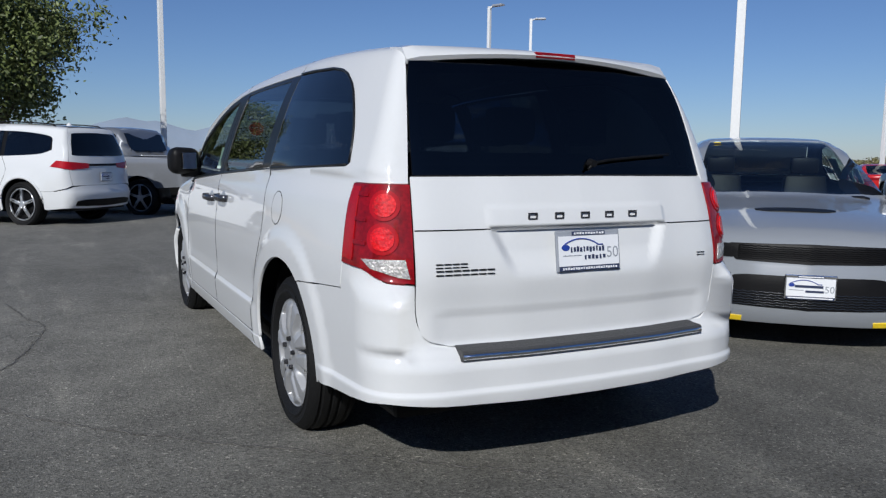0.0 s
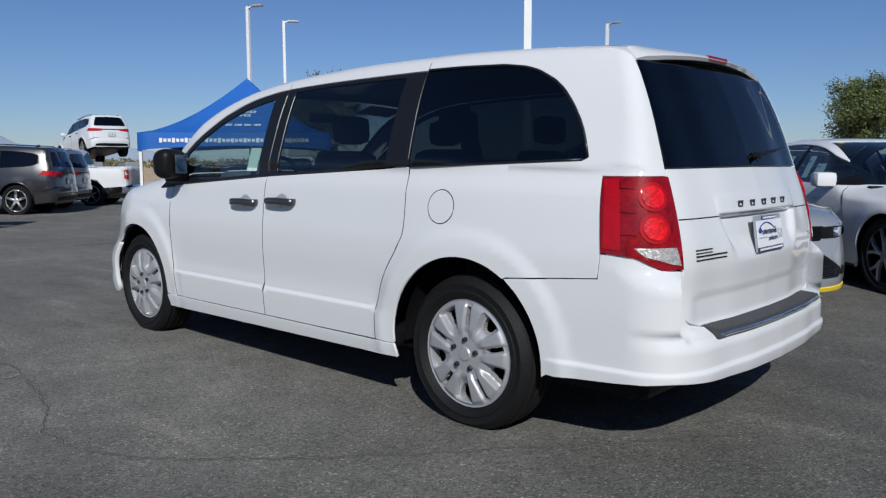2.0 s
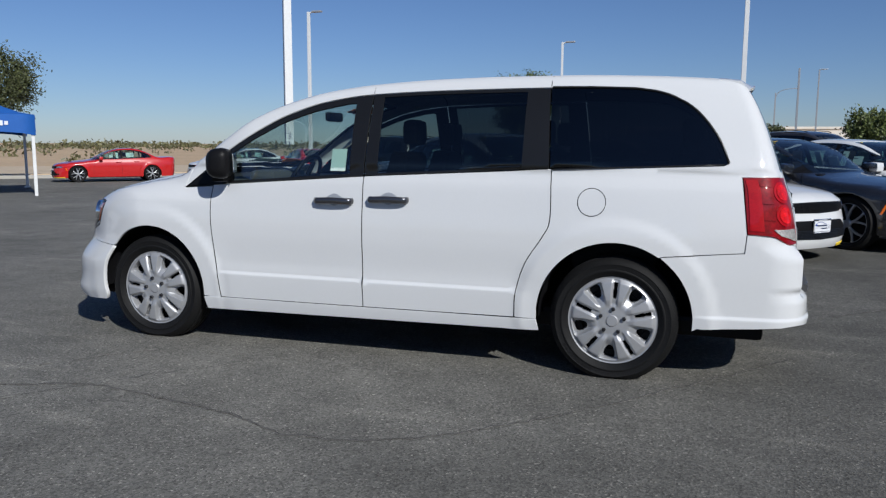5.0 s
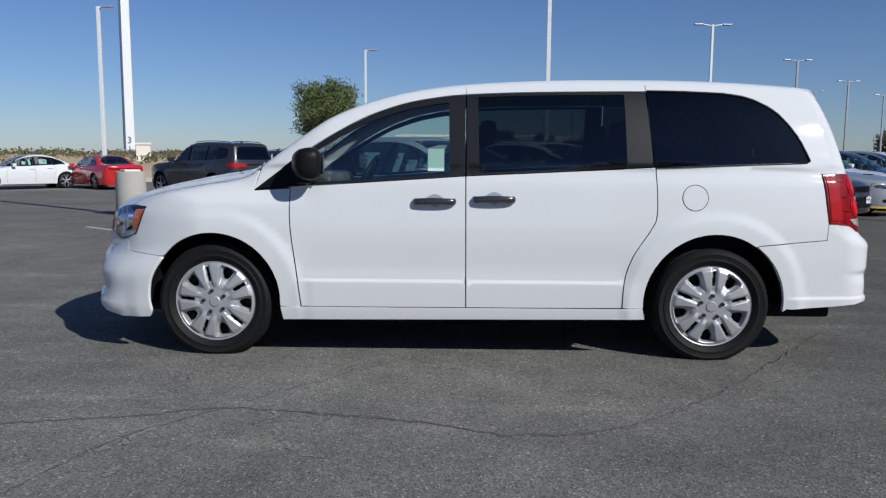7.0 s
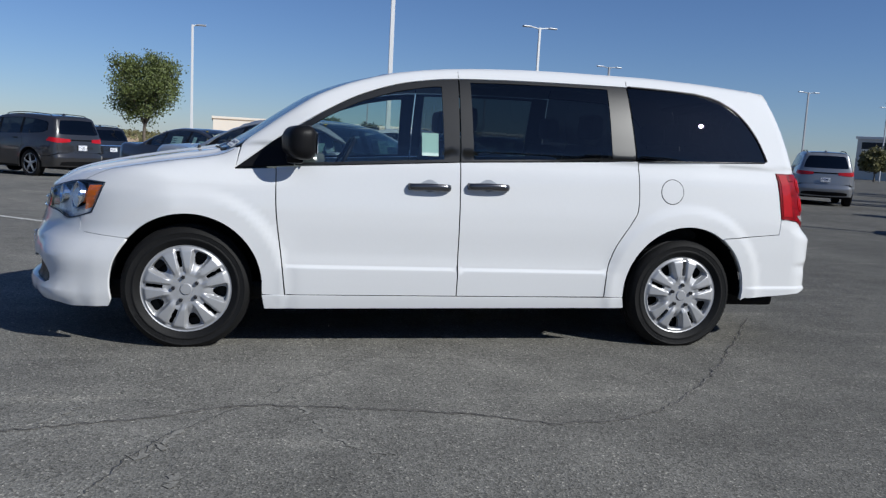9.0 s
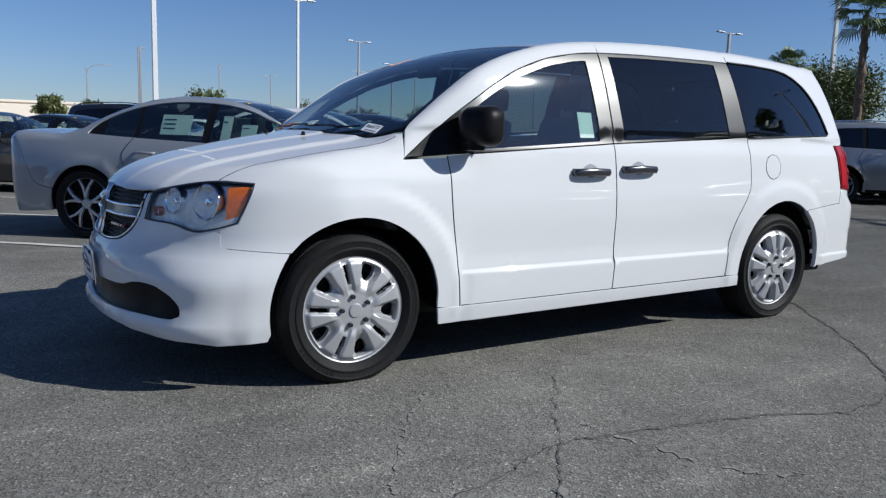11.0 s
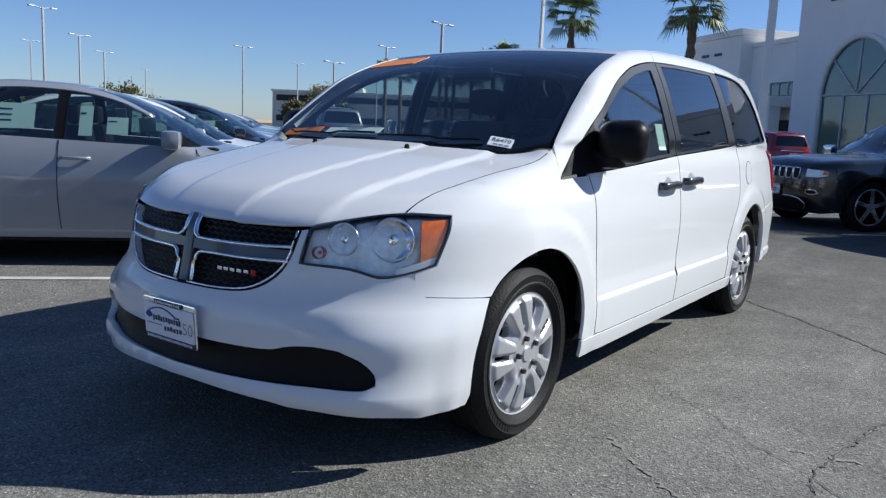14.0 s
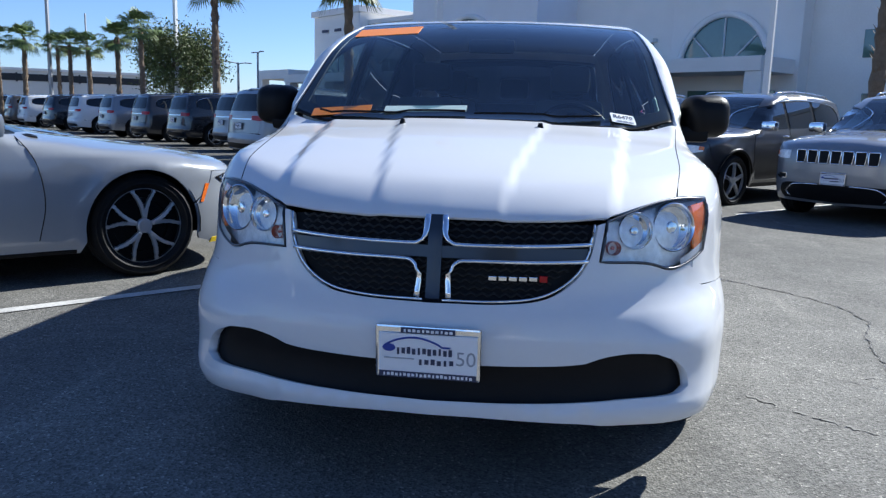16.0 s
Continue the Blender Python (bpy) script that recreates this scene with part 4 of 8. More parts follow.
    cyl(bm, (0, 0, 0), 0.02, 0.014, 0.03, 14, Matrix.Translation(Vector(S.on("rear", [(0.078, 1.236)])[0])) @ Matrix.Rotation(math.pi / 2, 4, "Y"))
    part("wiper_hub", bm, M_BLACKP, van, smooth=True)
    # bumpers
    def cyl_half(kind, pieces):
        line = [(kind, S.back(kind, S.on(w, catmull(p, 0.03))).tolist()) for w, p in pieces]
        return line + [(k, [(-a, b) for a, b in p][::-1]) for k, p in line[::-1]]

    def wrap(name, kind, pieces, mat, holes=(), h=0.035, **kw):
        loops = [outline(S, kind, cyl_half(kind, pieces), h)] + [outline(S, kind, cyl_half(kind, k), h) for k in holes]
        return skin(name, S, kind, loops, h, mat, kw.pop("parent", van), **kw)

    intake = [("front", [(0, 0.440), (0.36, 0.446), (0.46, 0.452)]), ("front", [(0.46, 0.452), (0.52, 0.470), (0.6, 0.476), (0.68, 0.470)]), ("front", [(0.68, 0.470), (0.745, 0.44), (0.782, 0.395), (0.79, 0.355)]), ("front", [(0.79, 0.355), (0.765, 0.340), (0.7, 0.336), (0.4, 0.334), (0, 0.330)])]
    fb = wrap("front_bumper", "cylf", [
        ("front", [(0, 0.618), (0.2, 0.621), (0.335, 0.638), (0.42, 0.69), (0.462, 0.76), (0.482, 0.855)]), ("front", [(0.482, 0.858), (0.502, 0.860)]), ("front", [(0.502, 0.860), (0.487, 0.744)]),
        ("front", [(0.487, 0.741), (0.637, 0.729), (0.72, 0.703), (0.784, 0.715)]), ("side", [(-2.112, 0.724), (-2.118, 0.648)]), ("side", [(-2.118, 0.642), (-1.857, 0.622)]),
        ("side", arc(-1.53, 0.36, 0.418, 141, 192, 6)), ("side", [(-1.942, 0.262), (-1.95, 0.238)]), ("side", [(-1.95, 0.238), (-2.15, 0.228)]), ("front", [(0.80, 0.243), (0.55, 0.256), (0.45, 0.272), (0.2, 0.288), (0, 0.29)])], M_WHITE, holes=[intake], thick=0.03, off=0.0008)
    wrap("lower_intake", "cylf", intake, M_BLACKP, off=-0.035, thick=0.0)
    grille_half = [("front", [(0, 0.622), (0.2, 0.625), (0.33, 0.642), (0.415, 0.694), (0.457, 0.762), (0.477, 0.86)]), ("front", [(0.477, 0.86), (0.3, 0.875), (0, 0.878)])]
    gr = mid("grille", "front", grille_half, M_BLACKP, off=-0.028, thick=0.0, h=0.03)
    mesh_rows = []
    for r in range(13):
        zz = 0.64 + 0.0185 * r
        ym = 0.30 + 0.15 * min(1, r / 6)
        mesh_rows.append([(y, zz + 0.009 * ((k + r) % 2)) for k, y in enumerate(np.arange(-ym, ym, 0.017))])
    V, Fc = [], []
    for row in mesh_rows:
        v, f = sweep(S.on("front", row) + (0.018, 0, 0), 0.0035, 4)
        Fc += [tuple(i + len(V) for i in q) for q in f]
        V += list(v)
    mesh_ob("grille_mesh", V, Fc, M_PILLAR, gr)
    # cross bars: dark, edged with chrome
    for nm, quad in (("cross_bar", [(-0.468, 0.785), (0.468, 0.785), (0.46, 0.750), (-0.46, 0.750)]), ("centre_bar", [(-0.021, 0.872), (0.021, 0.872), (0.021, 0.63), (-0.021, 0.63)])):
        o = [("front", [quad[i], quad[(i + 1) % 4]]) for i in range(4)]
        skin(nm, S, "front", [outline(S, "front", o, 0.025)], 0.025, M_TRIM, gr, thick=0.03, off=0.0 if nm == "cross_bar" else 0.004)
    for s in (1, -1):
        up = [(0.026, 0.872), (0.032, 0.815), (0.05, 0.795), (0.09, 0.790), (0.30, 0.792), (0.462, 0.798)]
        lo = [(0.454, 0.748), (0.30, 0.745), (0.11, 0.744), (0.068, 0.738), (0.05, 0.715), (0.044, 0.68), (0.048, 0.633)]
        rimg = [(0.03, 0.627), (0.2, 0.63), (0.325, 0.647), (0.41, 0.697), (0.452, 0.762), (0.47, 0.855)]
        for nm, line, rr in (("upper_chrome", up, (0.011, 0.007)), ("lower_chrome", lo, (0.010, 0.007)), ("rim_chrome", rimg, (0.004, 0.004))):
            pts = S.on("front", catmull([(s * a, b) for a, b in line], 0.02)) - (0.002, 0, 0)
            v, f = sweep(pts, rr, 8)
            mesh_ob(nm, v, f, M_CHROME, gr)
    # badge word as plain bars
    for i in range(6):
        y = -0.175 - 0.030 * i
        p = S.on("front", [(y, 0.695)])[0]
        bm = bmesh.new()
        box(bm, (0, 0, 0), (0.006, 0.024, 0.013 if i < 5 else 0.02))
        o = part("badge_bar", bm, M_CHROME if i < 5 else M_RED, gr, bevel=0.002)
        o.matrix_basis = pose(float(p[0]) + 0.006, y, 0.695)
    rb = wrap("rear_bumper", "cylr", [
        ("rear", [(0, 0.545), (0.6, 0.551), (0.694, 0.580)]), ("rear", [(0.694, 0.580), (0.727, 0.652), (0.738, 0.786)]), ("rear", [(0.736, 0.790), (0.832, 0.797), (0.87, 0.818), (0.893, 0.838)]), ("side", [(2.30, 0.848), (2.231, 0.852)]), ("side", [(2.231, 0.850), (2.223, 0.752)]), ("side", [(2.223, 0.752), (1.790, 0.716)]),
        ("side", arc(1.54, 0.36, 0.433, 54, -6, 8)), ("side", [(1.972, 0.335), (2.02, 0.33)]), ("side", [(2.02, 0.33), (2.3, 0.347)]), ("rear", [(0.84, 0.366), (0.6, 0.35), (0.3, 0.342), (0, 0.34)])], M_WHITE, thick=0.03, h=0.028, creases=(0.422, 0.41, 0.403, 0.396, 0.388, 0.38))
    v, f, n = [], [], 30
    for i in range(n + 1):
        y = -0.585 + 1.17 * i / n
        xi, xo = float(S.on("rear", [(y * 0.98, 0.556)])[0][0]) - 0.006, float(S.on("rear", [(y, 0.51)])[0][0]) + 0.012
        v += [(xi, y * 0.985, 0.557), (xo - 0.006, y, 0.548), (xo, y, 0.542), (xo, y, 0.516), (xo - 0.012, y, 0.510), (xi, y * 0.985, 0.51)]
    f = [(i * 6 + k, i * 6 + (k + 1) % 6, (i + 1) * 6 + (k + 1) % 6, (i + 1) * 6 + k) for i in range(n) for k in range(6)] + [tuple(range(6))[::-1], tuple(n * 6 + k for k in range(6))]
    st = mesh_ob("bumper_step", v, f, M_GRIP, rb)
    st.data.set_sharp_from_angle(angle=radians(35))
    p = np.array([(float(S.on("rear", [(y, 0.51)])[0][0]) + 0.0125, y, 0.528) for y in np.linspace(-0.583, 0.583, 30)])
    v, f = sweep(p, (0.003, 0.011), 6)
    mesh_ob("step_trim", v, f, M_CHROME, rb)
    # spaced badge letters and the two badges as bars
    for i in range(5):
        y = -0.245 + 0.1225 * i
        pp = S.on("rear", [(y, 1.033)])[0]
        bm = bmesh.new()
        box(bm, (0, 0, 0.0105), (0.008, 0.042, 0.006))
        box(bm, (0, 0, -0.0105), (0.008, 0.042, 0.006))
        box(bm, (0, -0.018, 0), (0.007, 0.006, 0.024))
        box(bm, (0, 0.018, 0), (0.007, 0.006, 0.024))
        o = part("badge_bar", bm, M_GUM, van, bevel=0.002)
        o.matrix_basis = pose(float(pp[0]) + 0.004, y, 1.033)
    for y0, y1, zc, hh in ((-0.66, -0.53, 0.858, 0.018), (-0.66, -0.42, 0.832, 0.022), (0.61, 0.66, 0.85, 0.016)):
        n = max(2, int((y1 - y0) / 0.032))
        for i in range(n):
            a, b = y0 + (y1 - y0) * i / n, y0 + (y1 - y0) * (i + 0.85) / n
            pp = S.on("rear", [((a + b) / 2, zc)])[0]
            bm = bmesh.new()
            box(bm, (0, 0, hh * 0.36), (0.006, b - a, hh * 0.22))
            box(bm, (0, 0, -hh * 0.36), (0.006, b - a, hh * 0.22))
            o = part("badge_bar", bm, M_BLACKP if y0 < 0 else M_GUM, van, bevel=0.001)
            yaw = math.degrees(math.atan2(*S.grad(pp[None])[0][[1, 0]]))
            o.matrix_basis = pose(float(pp[0]) + 0.002, float(pp[1]), zc, 0, 0, yaw)
    # number plates with the dealer's card as plain shapes
    number_plate(van, (-2.528, 0, 0.478), -90, 4, True)
    number_plate(van, (2.533, 0, 0.893), 90, -8, True)
    # floor pan, axles
    bm = bmesh.new()
    box(bm, (0.05, 0, 0.30), (4.6, 1.5, 0.12))
    box(bm, (0, 0, 0.33), (2.1, 1.8, 0.1))
    part("floor_pan", bm, M_BLACKP, van, bevel=0.03)
    van_inside(van)
    return van


def number_plate(parent, at, yaw, tilt, near=False):
    """A dealer's card in a plate frame, facing yaw (90: +x)."""
    bm = bmesh.new()
    box(bm, (0, 0, 0), (0.312, 0.008, 0.162))
    pl = part("number_plate", bm, M_CHROME if yaw < 0 else M_GREYPRINT, parent, "framed dealer plate card with printed shapes", bevel=0.006)
    pl.matrix_basis = pose(*at, 0, 0, yaw) @ pose(0, 0, 0, tilt, 0, 0)
    def flat(name, c, s, mat, y=-0.0075):
        b = bmesh.new()
        box(b, (c[0], y, c[1]), (s[0], 0.004, s[1]))
        part(name, b, mat, pl)
    flat("card", (0, 0), (0.292, 0.118), M_PLATE)
    flat("name_bar", (0, 0.069), (0.16, 0.016), M_NAVY)
    flat("foot_bar", (0, -0.069), (0.29, 0.018), M_NAVY)

    def word(n, x0, z, wide, high, mat, y=-0.0095):
        """A word that is not lettered: a row of plain blocks."""
        if not near:
            flat("word_bar", (x0 + wide / 2, z), (wide, high * 0.7), mat, y)
            return
        for i in range(n):
            flat("letter_bar", (x0 + wide * (i + 0.5) / n, z + high * 0.06 * (i % 3 - 1)), (wide / n * (0.66 if i % 4 else 0.42), high * (0.72 if i % 2 else 0.86)), mat, y)

    word(11, -0.075, 0.069, 0.15, 0.010, M_PLATE)
    word(22, -0.135, -0.069, 0.27, 0.011, M_PLATE)
    word(11, -0.095, 0.006, 0.17, 0.024, M_NAVY)
    word(6, -0.03, -0.026, 0.11, 0.020, M_NAVY)
    word(16, -0.13, -0.018, 0.09, 0.005, M_GREYPRINT)
    cu = bpy.data.curves.new("lettering", "FONT")
    cu.body, cu.size, cu.align_x, cu.align_y = "50", 0.062, "CENTER", "CENTER"
    cu.materials.append(M_GREYPRINT)
    tx = new("lettering", cu)
    tx.parent = pl
    tx.matrix_basis = pose(0.113, -0.0105, -0.012, 90, 0, 0)
    pts = [(-0.125 + 0.012 * i, -0.0105, 0.022 + 0.026 * math.sin(math.pi * min(1, i / 14)) ** 0.8) for i in range(17)]
    v, f = sweep(pts, (0.0025, 0.003), 6)
    mesh_ob("swoosh", v, f, M_BLUE, pl)
    b = bmesh.new()
    cyl(b, (0, 0, 0), 0.012, 0.012, 0.003, 16, Matrix.Translation((-0.115, -0.0085, 0.014)) @ Matrix.Diagonal((1.6, 1, 1, 1)) @ Matrix.Rotation(math.pi / 2, 4, "X"))
    part("blue_spot", b, M_BLUE, pl)
    return pl


def seat_in(parent, x, y, wide, mat, head=1):
    bm = bmesh.new()
    box(bm, (x, y, 0.66), (0.5, wide, 0.18))
    part("seat_cushion", bm, mat, parent, smooth=True, bevel=0.05)
    bm = bmesh.new()
    box(bm, (0, 0, 0.3), (0.14, wide, 0.62))
    for v in bm.verts:
        if v.co.z > 0.4:
            v.co.y *= 0.8
    o = part("seat_back", bm, mat, parent, smooth=True, bevel=0.05)
    o.matrix_basis = pose(x + 0.24, y, 0.68, 0, 14, 0)
    for k in range(head):
        yy = y + (k - (head - 1) / 2) * wide / max(head, 1)
        bm = bmesh.new()
        box(bm, (x + 0.42, yy, 1.40), (0.11, 0.24, 0.17))
        part("headrest", bm, mat, parent, smooth=True, bevel=0.05)


def van_inside(van):
    for y in (-0.42, 0.42):
        seat_in(van, -0.25, y, 0.5, M_SEAT)
    seat_in(van, 0.62, -0.42, 0.5, M_SEAT)
    seat_in(van, 0.62, 0.42, 0.5, M_SEAT)
    seat_in(van, 1.5, 0, 1.25, M_SEAT, 3)
    bm = bmesh.new()
    box(bm, (-1.07, 0, 0.86), (0.5, 1.66, 0.36))
    for v in bm.verts:
        if v.co.z > 0.9:
            v.co.x += 0.12 if v.co.x > -1.07 else -0.2
            v.co.z += 0.02 if v.co.x > -1.07 else 0.06
            v.co.y *= 0.86
    part("dashboard", bm, M_DASH, van, smooth=True, bevel=0.06)
    bm = bmesh.new()
    box(bm, (-0.86, -0.42, 1.1), (0.2, 0.46, 0.09))
    part("instrument_hood", bm, M_DASH, van, smooth=True, bevel=0.04)
    pts = [(0.19 * math.cos(t), 0.19 * math.sin(t), 0) for t in np.linspace(0, 2 * math.pi, 33)[:-1]]
    v, f = sweep(pts, 0.015, 8, True)
    w = mesh_ob("steering_wheel", v, f, M_BLACKP, van)
    w.matrix_basis = pose(-0.66, -0.42, 1.07, 0, -62, 0)
    bm = bmesh.new()
    box(bm, (0, 0, -0.01), (0.10, 0.34, 0.02))
    box(bm, (0.05, 0, -0.01), (0.2, 0.05, 0.02))
    part("wheel_spokes", bm, M_BLACKP, w, bevel=0.006)
    bm = bmesh.new()
    box(bm, (-0.62, 0, 1.52), (0.04, 0.24, 0.07))
    part("rear_view_mirror", bm, M_BLACKP, van, smooth=True, bevel=0.02)
    for s in (-1, 1):
        bm = bmesh.new()
        box(bm, (-0.5, s * 0.9, 0.7), (1.0, 0.05, 0.68))
        box(bm, (1.05, s * 0.85, 0.97), (1.9, 0.05, 0.3))
        part("inner_trim", bm, M_DASH, van, bevel=0.02)
        # price paper in the door window
        bm = bmesh.new()
        box(bm, (0, 0, 0), (0.10, 0.002, 0.14))
        o = part("paper_sheet", bm, M_PAPER, van, "pale green paper sheet behind the pane")
        y = float(VAN.on("side", [(-0.19, 1.22)])[0][1]) - 0.02
        o.matrix_basis = pose(-0.16, s * y, 1.225, 16 * s, 0, 0)
        if s > 0:
            bpy.data.objects.remove(o)
    # stickers behind the windscreen
    def slip(name, q, size, mat, label, rot=0.0, lift=-0.005):
        p = VAN.on("top", [q])[0]
        n = VAN.grad(p[None])[0]
        nv = Vector(n)
        bm = bmesh.new()
        box(bm, (0, 0, 0), (*size, 0.002))
        o = part(name, bm, mat, van, label)
        xd = Vector((0, 1, 0)).cross(nv).normalized()
        yd = nv.cross(xd)
        o.matrix_basis = Matrix.Translation(Vector(p) + nv * lift) @ Matrix((xd, yd, nv)).transposed().to_4x4() @ pose(0, 0, 0, 0, 0, rot)
        return o
    slip("sticker", (-0.61, 0.535), (0.17, 0.33), M_ORANGE, "orange sale strip along the glass")
    slip("sticker", (-1.30, 0.60), (0.06, 0.27), M_ORANGE, "orange card low on the glass")
    slip("paper_sheet", (-1.33, 0.22), (0.05, 0.36), M_PAPER, "pale paper on the dashboard")
    tag = slip("stock_tag", (-1.305, -0.62), (0.062, 0.108), M_PAPERW, "white stock tag with black lettering", 10, 0.001)
    for k in range(3):
        bm = bmesh.new()
        box(bm, (-0.02, 0.02 - 0.026 * k, 0.002), (0.007, 0.02, 0.002))
        part("print_bar", bm, M_GREYPRINT, tag)
    cu = bpy.data.curves.new("lettering", "FONT")
    cu.body, cu.size, cu.align_x, cu.align_y, cu.extrude = "R6470", 0.034, "CENTER", "CENTER", 0.0005
    cu.materials.append(M_NAVY)
    tx = new("lettering", cu)
    tx.parent = tag
    tx.matrix_basis = pose(0.008, 0, 0.002, 0, 0, -90)


M_GRIP = pbr("grey_tread_pad", (0.045, 0.045, 0.047), 0.6, var=0.2, bump=0.6, bscale=140)


# ---------- other cars ----------
def mirrored(shape, kind, pieces, h):
    line = [(kind, shape.back(kind, shape.on(w, catmull(p, h))).tolist()) for w, p in pieces]
    if kind in ("front", "rear", "cylf", "cylr"):
        rest = [(k, [(-a, b) for a, b in p][::-1]) for k, p in line[::-1]]
    else:
        rest = [(k, [(a, -b) for a, b in p][::-1]) for k, p in line[::-1]]
    return outline(shape, kind, line + rest, h)


PAINT_SLOT = {}


def base_car(sp, name, label, cat, paint):
    """Builds one car of a model at the origin, front towards -x."""
    S, h = sp["shape"], sp.get("h", 0.09)
    c = tagged(new(name), label, cat)
    P = M_PAINTS[paint]

    def sk(nm, kind, segs, mat, hh=h, holes=(), mirror=False, **kw):
        loops = [outline(S, kind, segs, hh)] + [outline(S, kind, s, hh) for s in holes]
        return skin(nm, S, kind, loops, hh, mat, kw.pop("parent", c), mirror=mirror, **kw)

    def patch(nm, kind, pts, mat, off=0.006, hh=None, mirror=None, thick=0.012, smooth=False, parent=None):
        segs = [(kind, list(pts) + [pts[0]])] if smooth else [(kind, [pts[i], pts[(i + 1) % len(pts)]]) for i in range(len(pts))]
        for m in ((False, True) if mirror is None else (mirror,)):
            sk(nm, kind, segs, mat, hh or h * 0.6, off=off, mirror=m, thick=thick, parent=parent or c)

    dlo = sp["dlo"]
    for m in (False, True):
        sk("body_side", "tube", sp["body"], P, holes=[[("side", dlo[0]), ("side", dlo[1])]], mirror=m, thick=0.02)
        s = -1 if m else 1
        for a, b in sp["panes"]:
            def clip(line):
                xs, zs = zip(*sorted(line))
                return [(x, float(np.interp(x, xs, zs))) for x in np.linspace(a, b, 9)]
            up, lo = clip(sp["dlo_top"]), clip(sp["dlo_bot"])
            if up[0][1] - lo[0][1] < 0.01:
                up, lo = up[1:], lo[1:]
            seg = [("side", up), ("side", [up[-1], lo[-1]])] if up[-1][1] - lo[-1][1] > 0.01 else [("side", up)]
            sk("side_window", "side", seg + [("side", lo[::-1]), ("side", [lo[0], up[0]])], sp.get("pane", M_TINT), mirror=m, off=-0.006, thick=0)
        sk("pillar_trim", "side", [("side", dlo[0]), ("side", dlo[1])], M_BLACKP, mirror=m, off=-0.012, thick=0, holes=sp["pane_holes"])
        for x, z in sp["handles"]:
            yb = float(S.on("side", [(x, z)])[0][1])
            v, f = sweep([(x - 0.11, s * yb, z), (x - 0.08, s * (yb + 0.025), z), (x + 0.08, s * (yb + 0.025), z), (x + 0.11, s * yb, z)], (0.010, 0.016), 6)
            mesh_ob("door_handle", v, f, sp.get("handle", P), c)
        for line in sp["cuts"]:
            p = S.on("side", catmull(line, 0.06)) * (1, s, 1)
            v, f = sweep(p, 0.0035, 4)
            mesh_ob("door_gap", v, f, M_BLACKP, c)
        bm = bmesh.new()
        box(bm, (0, 0, 0), (0.15, 0.22, 0.15))
        mr = part("door_mirror", bm, sp.get("mirror_mat") or P, c, smooth=True, bevel=0.045)
        mr.matrix_basis = pose(sp["mirror"][0], s * sp["mirror"][1], sp["mirror"][2])
        for x in sp["hubs"]:
            wheel_thing(c, x, s * sp["track"], sp["hub_z"], sp["rad"], sp["wid"], sp["style"], sp["hub_z"], sp.get("rim"), 48)
            v, n = [], 14
            R = sp["arch"] + 0.015
            for i in range(n + 1):
                t = radians(-10 + 200 * i / n)
                for yy in (sp["track"] - 0.3, sp["track"] + 0.11):
                    v.append((x + R * math.cos(t), s * yy, sp["hub_z"] + R * math.sin(t)))
            f = [(2 * i, 2 * i + 1, 2 * i + 3, 2 * i + 2) for i in range(n)]
            v.append((x, s * (sp["track"] - 0.3), sp["hub_z"]))
            f += [(2 * i, 2 * i + 2, len(v) - 1) for i in range(n)]
            mesh_ob("wheel_well", v, f, M_BLACKP, c)
    ws = sp["screen"]
    skin("windscreen", S, "top", [mirrored(S, "top", ws, h)], h, M_SCREEN, c, thick=0.0, off=-0.004)
    for nm, kind, pieces in sp["faces"]:
        skin(nm, S, kind, [mirrored(S, kind, pieces, h)], h, P, c, thick=0.02)
    for nm, kind, pieces, mat, off in sp["mids"]:
        skin(nm, S, kind, [mirrored(S, kind, pieces, h * 0.6)], h * 0.6, mat, c, thick=0.012, off=off)
    for nm, kind, pts, mat, off in sp["patches"]:
        patch(nm, kind, pts, mat, off)
    bm = bmesh.new()
    x0, x1 = sp["pan"]
    box(bm, ((x0 + x1) / 2, 0, 0.33), (x1 - x0, 1.4, 0.14))
    box(bm, (0, 0, 0.36), (1.9, 1.7, 0.12))
    part("floor_pan", bm, M_BLACKP, c)
    bm = bmesh.new()
    box(bm, (sp["dash"], 0, sp["belt"] - 0.16), (0.5, 1.4, 0.3))
    part("dashboard", bm, M_BLACKP, c, bevel=0.05)
    for y in (-0.38, 0.38):
        bm = bmesh.new()
        for q in box(bm, (sp["seat"], y, sp["belt"] - 0.22), (0.16, 0.5, 0.7)):
            if q.co.z > sp["belt"] - 0.2:
                q.co.y = y + (q.co.y - y) * 0.72
                q.co.x += 0.12
        box(bm, (sp["seat"] + 0.14, y, sp["belt"] + 0.22), (0.1, 0.25, 0.16))
        part("front_seat", bm, M_BLACKP, c, smooth=True, bevel=0.04)
    bm = bmesh.new()
    box(bm, (sp["seat"] + 0.95, 0, sp["belt"] - 0.28), (0.18, 1.3, 0.64))
    part("rear_seat", bm, M_BLACKP, c, smooth=True, bevel=0.05)
    if sp.get("plates"):
        for at, yaw in sp["plates"]:
            number_plate(c, at, yaw, 0)
    if sp.get("more"):
        sp["more"](c, S, P)
    PAINT_SLOT[c.name] = P
    return c


